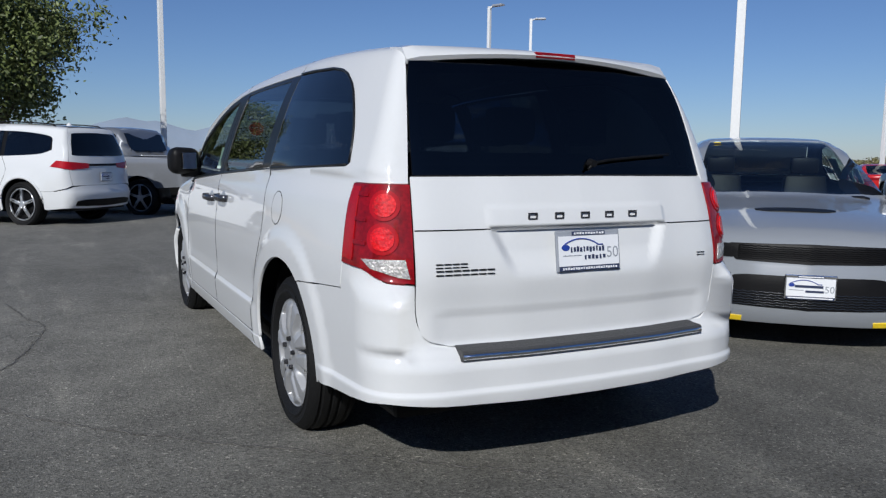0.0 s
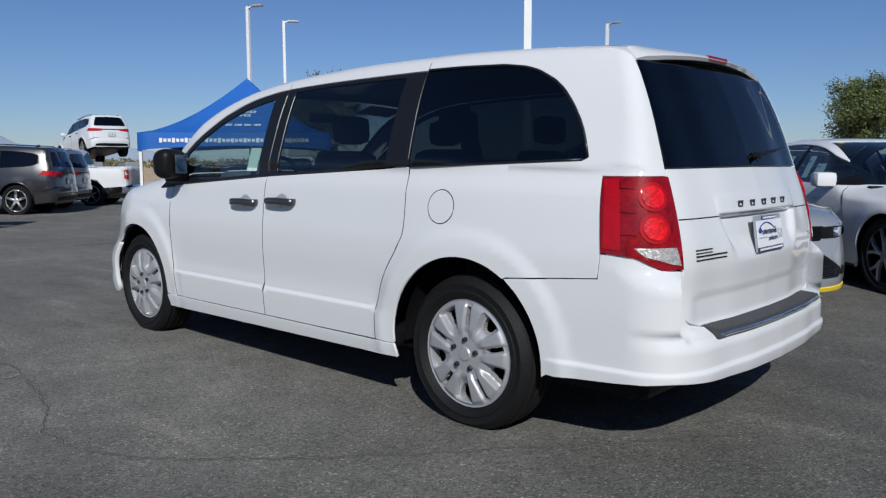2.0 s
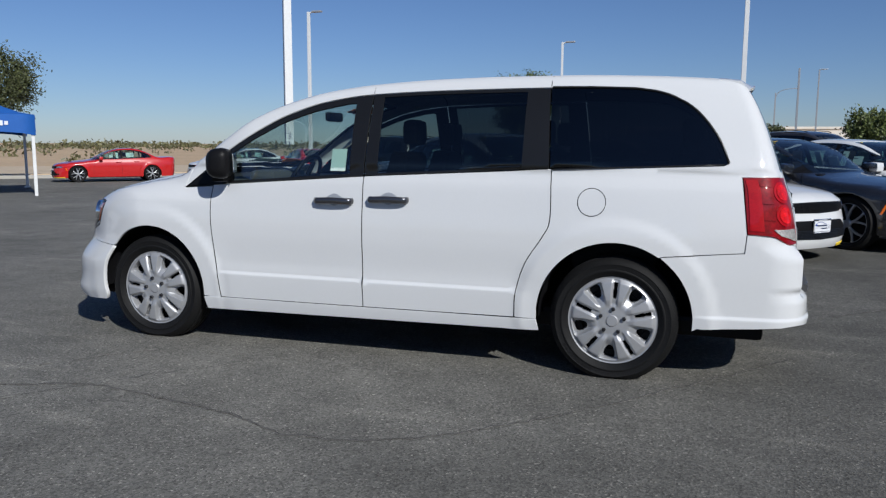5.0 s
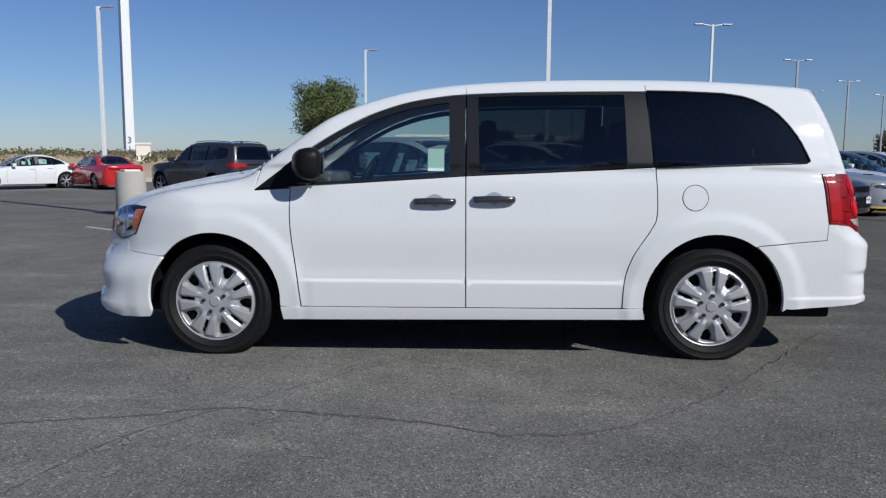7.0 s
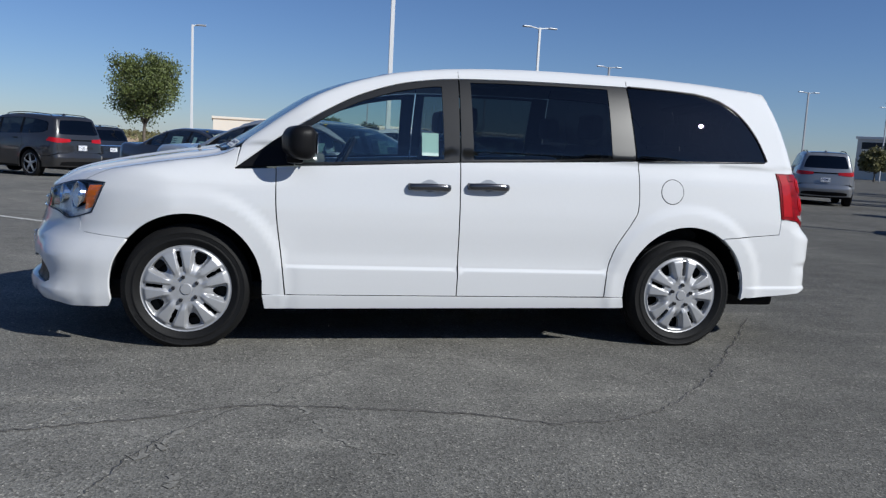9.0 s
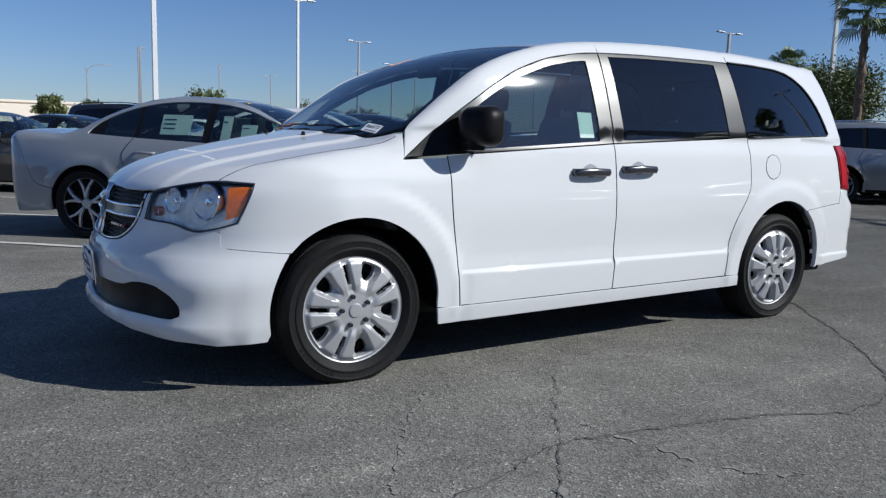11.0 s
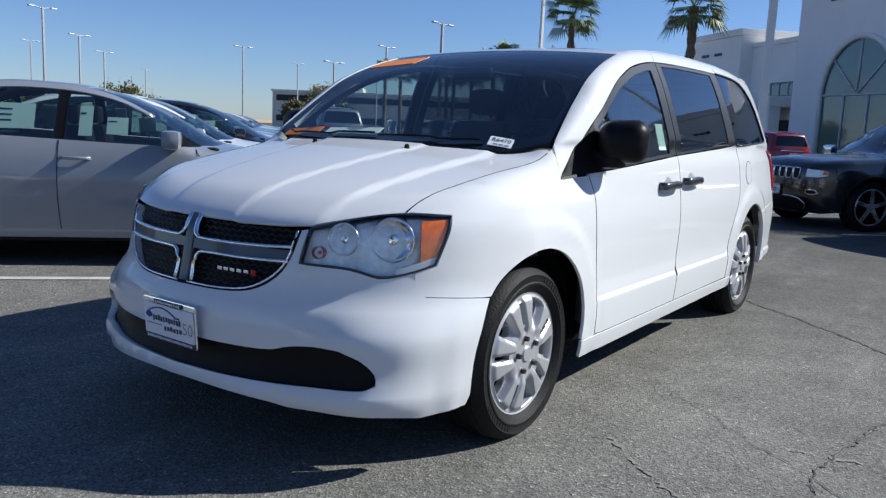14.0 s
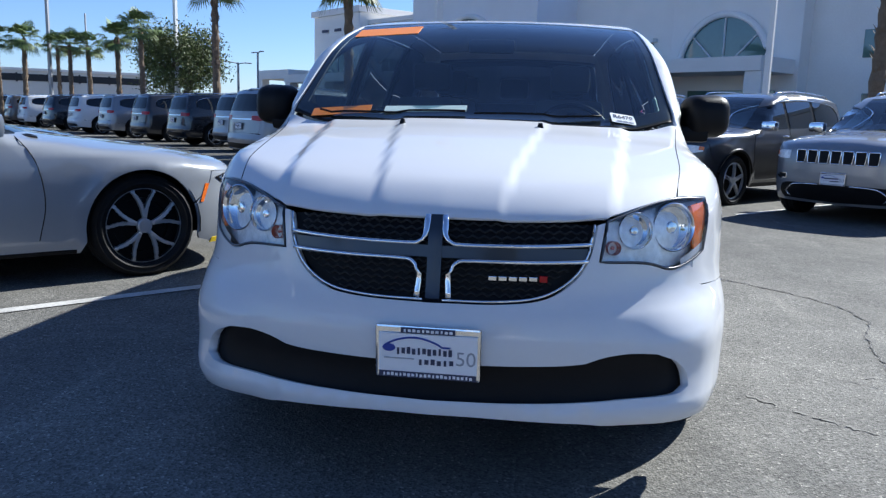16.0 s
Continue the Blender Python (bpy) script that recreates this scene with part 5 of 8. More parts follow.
def holes_of(panes, top, bot, inset=0.012):
    out = []
    for a, b in panes:
        xs, zs = zip(*sorted(top))
        xb, zb = zip(*sorted(bot))
        x = np.linspace(a + inset, b - inset, 9)
        up = [(k, float(np.interp(k, xs, zs)) - inset) for k in x]
        lo = [(k, float(np.interp(k, xb, zb)) + inset) for k in x]
        pair = [(u, l) for u, l in zip(up, lo) if u[1] - l[1] > 0.02]
        up, lo = [u for u, _ in pair], [l for _, l in pair]
        out.append([("side", up), ("side", [up[-1], lo[-1]]), ("side", lo[::-1]), ("side", [lo[0], up[0]])])
    return out


def sedan_spec():
    S = Shape(
        sec=[(0.05, 0.84), (0.2, 0.90), (0.35, 0.925), (0.55, 0.945), (0.7, 0.945), (0.85, 0.925), (0.95, 0.895), (1.02, 0.865), (1.15, 0.79), (1.3, 0.70), (1.42, 0.60), (1.5, 0.5), (1.7, 0.3)],
        plan=[(-2.7, 0.14), (-2.2, 0.07), (-1.8, 0.01), (-1.3, 0.0), (0, 0.012), (1.2, 0.0), (1.8, 0.012), (2.3, 0.06), (2.7, 0.12)],
        top=[(-2.7, 0.62), (-2.45, 0.745), (-2.3, 0.80), (-1.9, 0.875), (-1.4, 0.93), (-1.0, 0.98), (-0.86, 1.03), (-0.44, 1.262), (-0.07, 1.40), (0.3, 1.465), (0.65, 1.475), (1.0, 1.43), (1.35, 1.30), (1.75, 1.12), (1.95, 1.085), (2.3, 1.10), (2.5, 1.09), (2.7, 1.05)],
        crown=0.03, bow=0.10,
        nose=[(0.05, -2.36), (0.2, -2.47), (0.3, -2.5), (0.45, -2.49), (0.6, -2.455), (0.7, -2.44), (0.8, -2.34), (1.0, -1.9), (1.6, -1.0)],
        nosec=[(0, 0), (0.3, 0.025), (0.5, 0.075), (0.65, 0.15), (0.78, 0.28), (0.88, 0.46), (1.0, 0.9), (1.2, 1.5)],
        tail=[(0.05, 2.44), (0.25, 2.56), (0.5, 2.61), (0.8, 2.62), (1.0, 2.61), (1.08, 2.58), (1.2, 2.43), (1.6, 1.88)],
        tailc=[(0, 0), (0.3, 0.01), (0.55, 0.05), (0.72, 0.11), (0.84, 0.2), (0.92, 0.33), (1.0, 0.6), (1.2, 1.2)],
        k=0.06, arches=((-1.525, 0.355), (1.525, 0.355)), ar=0.40, flare=0.02, z0=0.7)
    top = [(-0.85, 0.985), (-0.66, 1.088), (-0.43, 1.21), (-0.17, 1.317), (0.1, 1.378), (0.4, 1.402), (0.7, 1.398), (0.98, 1.355), (1.25, 1.27), (1.45, 1.165), (1.54, 1.07)]
    bot = [(-0.85, 0.972), (-0.2, 0.985), (0.5, 1.01), (1.1, 1.035), (1.54, 1.06)]
    panes = [(-0.62, 0.225), (0.295, 0.98), (1.02, 1.36)]
    lip = [("front", [(0, 0.725), (0.3, 0.722), (0.55, 0.715), (0.72, 0.71)])]
    body = lip + [("side", [(-2.2, 0.715), (-2.05, 0.72)]), ("side", [(-2.05, 0.72), (-2.0, 0.6), (-1.89, 0.5)]), ("side", arc(-1.525, 0.355, 0.39, 158, -12)), ("side", [(-1.14, 0.27), (-1.1, 0.2)]), ("side", [(-1.1, 0.2), (1.1, 0.2)]), ("side", [(1.1, 0.2), (1.14, 0.27)]),
        ("side", arc(1.525, 0.355, 0.39, 192, 22)), ("side", [(1.89, 0.5), (2.1, 0.55), (2.2, 0.7)]), ("side", [(2.2, 0.7), (2.27, 0.85), (2.28, 0.98)]), ("rear", [(0.80, 0.99), (0.6, 1.04), (0.3, 1.055), (0, 1.06)]),
        ("top", [(2.49, 0), (1.93, 0)]), ("top", [(1.93, 0), (1.9, 0.35), (1.78, 0.60)]), ("top", [(1.78, 0.60), (1.4, 0.585), (1.02, 0.53)]), ("top", [(1.02, 0.53), (0.96, 0)]), ("top", [(0.96, 0), (0.08, 0)]),
        ("top", [(0.08, 0), (0.12, 0.5)]), ("top", [(0.12, 0.5), (-0.33, 0.575), (-0.81, 0.66)]), ("top", [(-0.81, 0.66), (-0.92, 0.4), (-0.96, 0)]), ("top", [(-0.96, 0), (-2.40, 0)])]
    front = lip + [("side", [(-2.2, 0.71), (-2.06, 0.715)]), ("side", [(-2.06, 0.715), (-2.01, 0.6), (-1.9, 0.495)]), ("side", arc(-1.525, 0.355, 0.393, 160, 192, 5)), ("side", [(-1.912, 0.27), (-1.93, 0.2)]), ("front", [(0.84, 0.19), (0.5, 0.18), (0, 0.18)])]
    rear = [("rear", [(0, 1.056), (0.3, 1.05), (0.6, 1.035), (0.80, 0.985)]), ("side", [(2.285, 0.975), (2.275, 0.85), (2.205, 0.7)]), ("side", [(2.205, 0.7), (2.105, 0.545), (1.9, 0.495)]), ("side", arc(1.525, 0.355, 0.393, 20, -12, 5)), ("side", [(1.912, 0.27), (1.95, 0.22)]), ("rear", [(0.84, 0.24), (0.5, 0.23), (0, 0.23)])]
    def more(c, S, P):
        for k in range(7):
            z = 0.606 + 0.0135 * k
            pts = S.on("front", [(y, z + 0.005 * (i % 2)) for i, y in enumerate(np.arange(-0.46, 0.461, 0.025))]) - (0.008, 0, 0)
            v, f = sweep(pts, 0.0028, 4)
            mesh_ob("grille_bar", v, f, M_BLACKP, c)
        for k in range(6):
            z = 0.302 + 0.017 * k
            w = 0.62 if k < 4 else 0.58
            pts = S.on("front", [(y, z + 0.006 * (i % 2)) for i, y in enumerate(np.arange(-w, w, 0.028))]) - (0.008, 0, 0)
            v, f = sweep(pts, 0.003, 4)
            mesh_ob("grille_bar", v, f, M_TRIM, c)
        # price sheets inside the side glass, a tab at the screen's corner
        for s in (-1, 1):
            for x, z, w, hh, m in ((0.62, 1.17, 0.32, 0.22, M_PAPER), (0.08, 1.15, 0.1, 0.26, M_PAPER), (-0.16, 1.12, 0.16, 0.15, M_PAPER)):
                y = float(S.on("side", [(x, z)])[0][1]) - 0.03
                bm = bmesh.new()
                box(bm, (0, 0, 0), (w, 0.003, hh))
                o = part("price_sheet", bm, m, c, "pale green price sheet inside the glass")
                o.matrix_basis = pose(x, s * y, z, 26 * s, 0, 0)
                for k in range(3 if w > 0.2 else 1):
                    bm = bmesh.new()
                    box(bm, (w * 0.22, -0.003 * -s, hh * (0.25 - 0.22 * k)), (w * 0.4, 0.003, hh * 0.06))
                    q = part("print_bar", bm, M_NAVY, o)
        p = S.on("top", [(0.02, 0.44)])[0]
        bm = bmesh.new()
        box(bm, (p[0] - 0.02, p[1], p[2] + 0.002), (0.03, 0.06, 0.006))
        part("yellow_tab", bm, M_YELLOW, c)
    return dict(shape=S, h=0.07, dlo=(top, bot[::-1]), dlo_top=top, dlo_bot=bot, panes=panes, pane_holes=holes_of(panes, top, bot), pane=M_DOORGLASS, body=body,
                screen=[("top", [(-0.965, 0), (-0.925, 0.4), (-0.815, 0.655)]), ("top", [(-0.815, 0.655), (-0.33, 0.57), (0.11, 0.495)]), ("top", [(0.11, 0.495), (0.07, 0)])],
                faces=[("front_bumper", "cylf", front), ("rear_bumper", "cylr", rear)],
                mids=[("rear_window", "top", [("top", [(1.925, 0), (1.895, 0.35), (1.775, 0.595)]), ("top", [(1.775, 0.595), (1.4, 0.58), (1.025, 0.525)]), ("top", [(1.025, 0.525), (0.965, 0)])], M_TINT, -0.004),
                      ("upper_grille", "front", [("front", [(0, 0.71), (0.49, 0.70)]), ("front", [(0.49, 0.70), (0.50, 0.65), (0.45, 0.59)]), ("front", [(0.45, 0.59), (0, 0.58)])], M_BLACKP, 0.004),
                      ("lower_grille", "front", [("front", [(0, 0.50), (0.4, 0.50), (0.50, 0.47)]), ("front", [(0.50, 0.47), (0.68, 0.36), (0.64, 0.30)]), ("front", [(0.62, 0.30), (0, 0.285)])], M_BLACKP, 0.004),
                      ("hood_scoop", "top", [("top", [(-1.84, 0), (-1.82, 0.18), (-1.76, 0.27)]), ("top", [(-1.76, 0.27), (-1.70, 0.25), (-1.68, 0)])], M_BLACKP, 0.006),
                      ("tail_strip", "rear", [("rear", [(0, 0.94), (0.72, 0.945)]), ("rear", [(0.72, 0.945), (0.74, 0.90), (0.70, 0.86)]), ("rear", [(0.70, 0.86), (0, 0.85)])], M_REDD, 0.005)],
                patches=[("headlamp", "cylf", [tuple(q) for q in S.back("cylf", S.on("front", [(0.49, 0.695), (0.60, 0.697), (0.76, 0.694), (0.83, 0.672), (0.80, 0.628), (0.62, 0.605), (0.47, 0.605)]))], M_BLACKP, 0.005),
                         ("headlamp_lens", "cylf", [tuple(q) for q in S.back("cylf", S.on("front", [(0.60, 0.687), (0.75, 0.685), (0.815, 0.668), (0.79, 0.636), (0.70, 0.619), (0.60, 0.616)]))], M_CHROME, 0.008),
                         ("fog_pocket", "cylf", [tuple(q) for q in S.back("cylf", S.on("front", [(0.69, 0.385), (0.735, 0.385), (0.76, 0.35), (0.735, 0.315), (0.69, 0.315)]))], M_BLACKP, 0.004),
                         ("side_marker", "side", [(-2.02, 0.63), (-1.985, 0.63), (-1.935, 0.50), (-1.96, 0.50)], M_AMBER, 0.005),
                         ("lip_guard", "cylf", [tuple(q) for q in S.back("cylf", S.on("front", [(0.40, 0.218), (0.6, 0.22), (0.74, 0.224), (0.86, 0.23), (0.86, 0.195), (0.72, 0.188), (0.40, 0.185)]))], M_YELLOW, 0.006),
                         ("sill_trim", "side", [(-1.08, 0.225), (1.08, 0.225), (1.08, 0.2), (-1.08, 0.2)], M_BLACKP, 0.004)],
                handles=[(0.13, 0.86), (0.87, 0.885)], cuts=[[(-0.77, 0.96), (-0.86, 0.8), (-0.9, 0.55), (-0.86, 0.3)], [(0.26, 0.995), (0.265, 0.6), (0.25, 0.3)], [(1.02, 1.03), (1.12, 0.85), (1.02, 0.6), (0.98, 0.3)]],
                mirror=(-0.60, 0.98, 1.03), hubs=(-1.525, 1.525), hub_z=0.355, rad=0.362, wid=0.245, style="wye", rim=M_ALLOY, track=0.815, arch=0.39, pan=(-2.3, 2.35), dash=-0.7, belt=0.98, seat=0.1,
                plates=[((-2.505, 0, 0.44), -90), ((2.63, 0, 0.72), 90)], more=more)


def suv_spec(kind):
    S = Shape(
        sec=[(0.1, 0.86), (0.3, 0.925), (0.5, 0.955), (0.75, 0.968), (0.95, 0.955), (1.1, 0.93), (1.2, 0.90), (1.35, 0.855), (1.5, 0.805), (1.62, 0.76), (1.75, 0.685), (1.95, 0.5)],
        plan=[(-2.6, 0.12), (-2.2, 0.06), (-1.8, 0.01), (-1.0, 0.0), (1.3, 0.0), (1.9, 0.025), (2.3, 0.065), (2.7, 0.12)],
        top=[(-2.7, 0.8), (-2.42, 0.98), (-2.3, 1.04), (-1.9, 1.105), (-1.3, 1.15), (-1.02, 1.185), (-0.85, 1.26), (-0.45, 1.50), (-0.1, 1.66), (0.3, 1.735), (0.9, 1.76), (1.6, 1.74), (2.1, 1.705), (2.4, 1.67), (2.7, 1.6)],
        crown=0.03, bow=0.10,
        nose=[(0.1, -2.22), (0.3, -2.36), (0.5, -2.42), (0.7, -2.42), (0.9, -2.40), (1.0, -2.34), (1.15, -2.1), (1.9, -1.2)],
        nosec=[(0, 0), (0.3, 0.015), (0.5, 0.04), (0.68, 0.095), (0.8, 0.185), (0.9, 0.35), (1.0, 0.8), (1.2, 1.5)],
        tail=[(0.1, 2.35), (0.35, 2.5), (0.55, 2.55), (0.68, 2.52), (1.0, 2.485), (1.2, 2.445), (1.5, 2.335), (1.7, 2.255), (1.95, 2.09)],
        tailc=[(0, 0), (0.3, 0.01), (0.5, 0.03), (0.66, 0.06), (0.78, 0.1), (0.86, 0.16), (0.93, 0.28), (1.0, 0.5), (1.2, 1.2)],
        k=0.06, kt=0.045, arches=((-1.48, 0.38), (1.48, 0.38)), ar=0.44, flare=0.022)
    top = [(-1.0, 1.165), (-0.8, 1.275), (-0.55, 1.405), (-0.3, 1.51), (0.0, 1.578), (0.4, 1.61), (0.9, 1.62), (1.4, 1.605), (1.8, 1.565), (2.0, 1.52), (2.06, 1.44)]
    bot = [(-1.0, 1.125), (0, 1.155), (1.0, 1.185), (1.8, 1.225), (2.06, 1.30)]
    panes = [(-0.82, 0.08), (0.17, 1.0), (1.09, 2.02)]
    lip = [("front", [(0, 0.975), (0.3, 0.97), (0.55, 0.955), (0.72, 0.93)])]
    corner = [("rear", [(0.86, 0.66), (0.765, 0.705)]), ("rear", [(0.765, 0.705), (0.787, 0.9), (0.777, 1.12)]), ("rear", [(0.777, 1.12), (0.73, 1.3), (0.665, 1.5), (0.59, 1.66)]), ("rear", [(0.59, 1.66), (0.3, 1.685), (0, 1.69)])]
    body = lip + [("side", [(-2.16, 0.92), (-2.08, 0.92)]), ("side", [(-2.08, 0.92), (-2.03, 0.72), (-1.88, 0.6)]), ("side", arc(-1.48, 0.38, 0.445, 150, -12)), ("side", [(-1.04, 0.28), (-1.0, 0.26)]), ("side", [(-1.0, 0.26), (1.0, 0.26)]), ("side", [(1.0, 0.26), (1.04, 0.28)]),
        ("side", arc(1.48, 0.38, 0.445, 192, 30)), ("side", [(1.87, 0.6), (2.2, 0.61)])] + corner + [("top", [(2.2, 0), (-0.13, 0)]), ("top", [(-0.13, 0), (-0.1, 0.57)]), ("top", [(-0.1, 0.57), (-0.5, 0.63), (-0.92, 0.70)]), ("top", [(-0.92, 0.70), (-1.02, 0.4), (-1.06, 0)]), ("top", [(-1.06, 0), (-2.36, 0)])]
    front = lip + [("side", [(-2.16, 0.915), (-2.09, 0.915)]), ("side", [(-2.09, 0.915), (-2.04, 0.72), (-1.89, 0.6)]), ("side", arc(-1.48, 0.38, 0.448, 152, 190, 5)), ("side", [(-1.922, 0.31), (-1.95, 0.27)]), ("front", [(0.82, 0.25), (0.5, 0.235), (0, 0.23)])]
    rearb = [("rear", [(0, 0.70), (0.5, 0.70), (0.74, 0.68)]), ("side", [(2.24, 0.66), (2.2, 0.605)]), ("side", [(2.2, 0.605), (1.88, 0.595)]), ("side", arc(1.48, 0.38, 0.448, 28, -10, 5)), ("side", [(1.922, 0.30), (1.97, 0.29)]), ("rear", [(0.84, 0.33), (0.5, 0.31), (0, 0.31)])]
    gate = [("rear", [(0, 1.685), (0.3, 1.68), (0.585, 1.655)]), ("rear", [(0.585, 1.655), (0.66, 1.5), (0.725, 1.3), (0.77, 1.12)]), ("rear", [(0.77, 1.12), (0.78, 0.9), (0.755, 0.705)]), ("rear", [(0.755, 0.705), (0, 0.705)])]
    mids = [("rear_window", "rear", [("rear", [(0, 1.60), (0.50, 1.585), (0.57, 1.56)]), ("rear", [(0.57, 1.56), (0.64, 1.4), (0.69, 1.23)]), ("rear", [(0.69, 1.23), (0.6, 1.205), (0, 1.20)])], M_REARGLASS, 0.003),
            ("lower_grille", "front", [("front", [(0, 0.49), (0.55, 0.485), (0.68, 0.46)]), ("front", [(0.68, 0.46), (0.72, 0.36), (0.66, 0.28)]), ("front", [(0.66, 0.28), (0, 0.26)])], M_BLACKP, 0.004),
            ("valance", "cylr", [("rear", [(0, 0.46), (0.5, 0.46), (0.7, 0.44)]), ("rear", [(0.7, 0.44), (0.72, 0.36)]), ("rear", [(0.72, 0.36), (0, 0.335)])], M_BLACKP, 0.004),
            ("roof_spoiler", "top", [("top", [(2.06, 0), (2.05, 0.52)]), ("top", [(2.05, 0.52), (2.19, 0.5)]), ("top", [(2.19, 0.5), (2.235, 0)])], M_BLACKP if kind == "utility" else M_TINT, 0.006)]
    fr = lambda pts: [tuple(q) for q in S.back("cylf", S.on("front", pts))]
    rr = lambda pts: [tuple(q) for q in S.back("cylr", S.on("rear", pts))]
    patches = [("headlamp", "cylf", fr([(0.60, 0.90), (0.76, 0.895), (0.845, 0.875), (0.84, 0.81), (0.76, 0.79), (0.60, 0.79)]), M_REFLECT, 0.005),
               ("turn_lens", "cylf", fr([(0.80, 0.885), (0.848, 0.875), (0.845, 0.83), (0.80, 0.83)]), M_AMBER, 0.009),
               ("fog_pocket", "cylf", fr([(0.62, 0.60), (0.75, 0.60), (0.79, 0.55), (0.72, 0.52), (0.62, 0.53)]), M_CHROME if kind == "utility" else M_BLACKP, 0.004),
               ("fog_lamp", "cylf", fr([(0.64, 0.588), (0.74, 0.588), (0.765, 0.555), (0.715, 0.535), (0.64, 0.54)]), M_BLACKP, 0.008),
               ("sill_trim", "side", [(-0.98, 0.32), (0.98, 0.32), (0.98, 0.262), (-0.98, 0.262)], M_BLACKP, 0.004)]
    if kind == "utility":
        patches += [("tail_lamp", "cylr", rr([(0.50, 1.10), (0.74, 1.10), (0.845, 1.09), (0.85, 1.0), (0.74, 0.985), (0.50, 1.0)]), M_RED, 0.008)]
        mids += [("gate_trim", "rear", [("rear", [(0, 1.03), (0.49, 1.035)]), ("rear", [(0.49, 1.035), (0.49, 1.01)]), ("rear", [(0.49, 1.01), (0, 1.005)])], M_CHROME, 0.004)]
    else:
        patches += [("tail_lamp", "cylr", rr([(0.38, 1.075), (0.6, 1.09), (0.86, 1.12), (0.90, 1.02), (0.76, 0.97), (0.5, 0.985), (0.38, 1.0)]), M_RED, 0.008)]
        mids += [("light_bar", "rear", [("rear", [(0, 1.068), (0.42, 1.07)]), ("rear", [(0.42, 1.07), (0.42, 1.03)]), ("rear", [(0.42, 1.03), (0, 1.03)])], M_BLACKP, 0.007),
                 ("upper_grille", "front", [("front", [(0, 0.90), (0.55, 0.89)]), ("front", [(0.55, 0.89), (0.5, 0.72)]), ("front", [(0.5, 0.72), (0, 0.70)])], M_BLACKP, 0.004)]
    def more(c, S, P):
        if kind == "utility":
            for k in range(7):
                y = (k - 3) * 0.145
                q = [(y - 0.046, 0.752), (y + 0.046, 0.752), (y + 0.057, 0.765), (y + 0.062, 0.90), (y + 0.052, 0.915), (y - 0.052, 0.915), (y - 0.062, 0.90), (y - 0.057, 0.765)]
                loop = outline(S, "front", [("front", [q[i], q[(i + 1) % 8]]) for i in range(8)], 0.04)
                skin("grille_slot", S, "front", [loop], 0.04, M_BLACKP, c, thick=0.006, off=0.008)
                v, f = sweep(S.on("front", q) - (0.012, 0, 0), 0.0085, 5, True)
                mesh_ob("slot_rim", v, f, M_CHROME, c)
            p = S.on("side", [(-1.0, 1.165), (-0.55, 1.415), (0.0, 1.588), (0.9, 1.63), (1.8, 1.575), (2.06, 1.44)])
            for s in (-1, 1):
                v, f = sweep(catmull(p * (1, s, 1), 0.1), 0.008, 5)
                mesh_ob("window_trim", v, f, M_CHROME, c)
        # flared black arch lips and a sill cladding line
        for s in (-1, 1):
            for ax in (-1.48, 1.48):
                pts = S.on("side", arc(ax, 0.38, 0.455, 168, 12, 16)) * (1, s, 1) + (0, s * 0.006, 0)
                v, f = sweep(pts, (0.012, 0.024), 6)
                mesh_ob("arch_lip", v, f, P if kind == "crossover" else M_BLACKP, c)
        for s in (-1, 1):
            v, f = lathe([(0.03, 0.0), (0.045, 0.004), (0.045, 0.09), (0.036, 0.09), (0.034, 0.02)], 14)
            o = mesh_ob("tailpipe", v, f, M_CHROME, c)
            o.matrix_basis = pose(2.40, s * 0.58, 0.36, 0, 0, 90)
        if kind == "utility":
            p = S.on("front", [(-0.56, 0.30), (-0.62, 0.36), (-0.56, 0.43), (-0.40, 0.475), (0.40, 0.475), (0.56, 0.43), (0.62, 0.36), (0.56, 0.30)]) - (0.01, 0, 0)
            v, f = sweep(catmull(p, 0.08), (0.008, 0.010), 5)
            mesh_ob("lower_chrome", v, f, M_CHROME, c)
        for s in (-1, 1):
            pts = S.on("top", [(x, 0.60) for x in np.linspace(0.2, 1.9, 12)]) * (1, s, 1) + (0, 0, 0.035)
            pts = np.vstack([pts[0] + (-0.08, 0, -0.035), pts, pts[-1] + (0.08, 0, -0.035)])
            v, f = sweep(pts, (0.016, 0.012), 6)
            mesh_ob("roof_rail", v, f, M_CHROME if kind == "utility" else M_BLACKP, c)
        bm = bmesh.new()
        cyl(bm, (1.75, 0, 1.73), 0.06, 0.01, 0.05, 8)
        part("roof_aerial", bm, P, c, smooth=True)
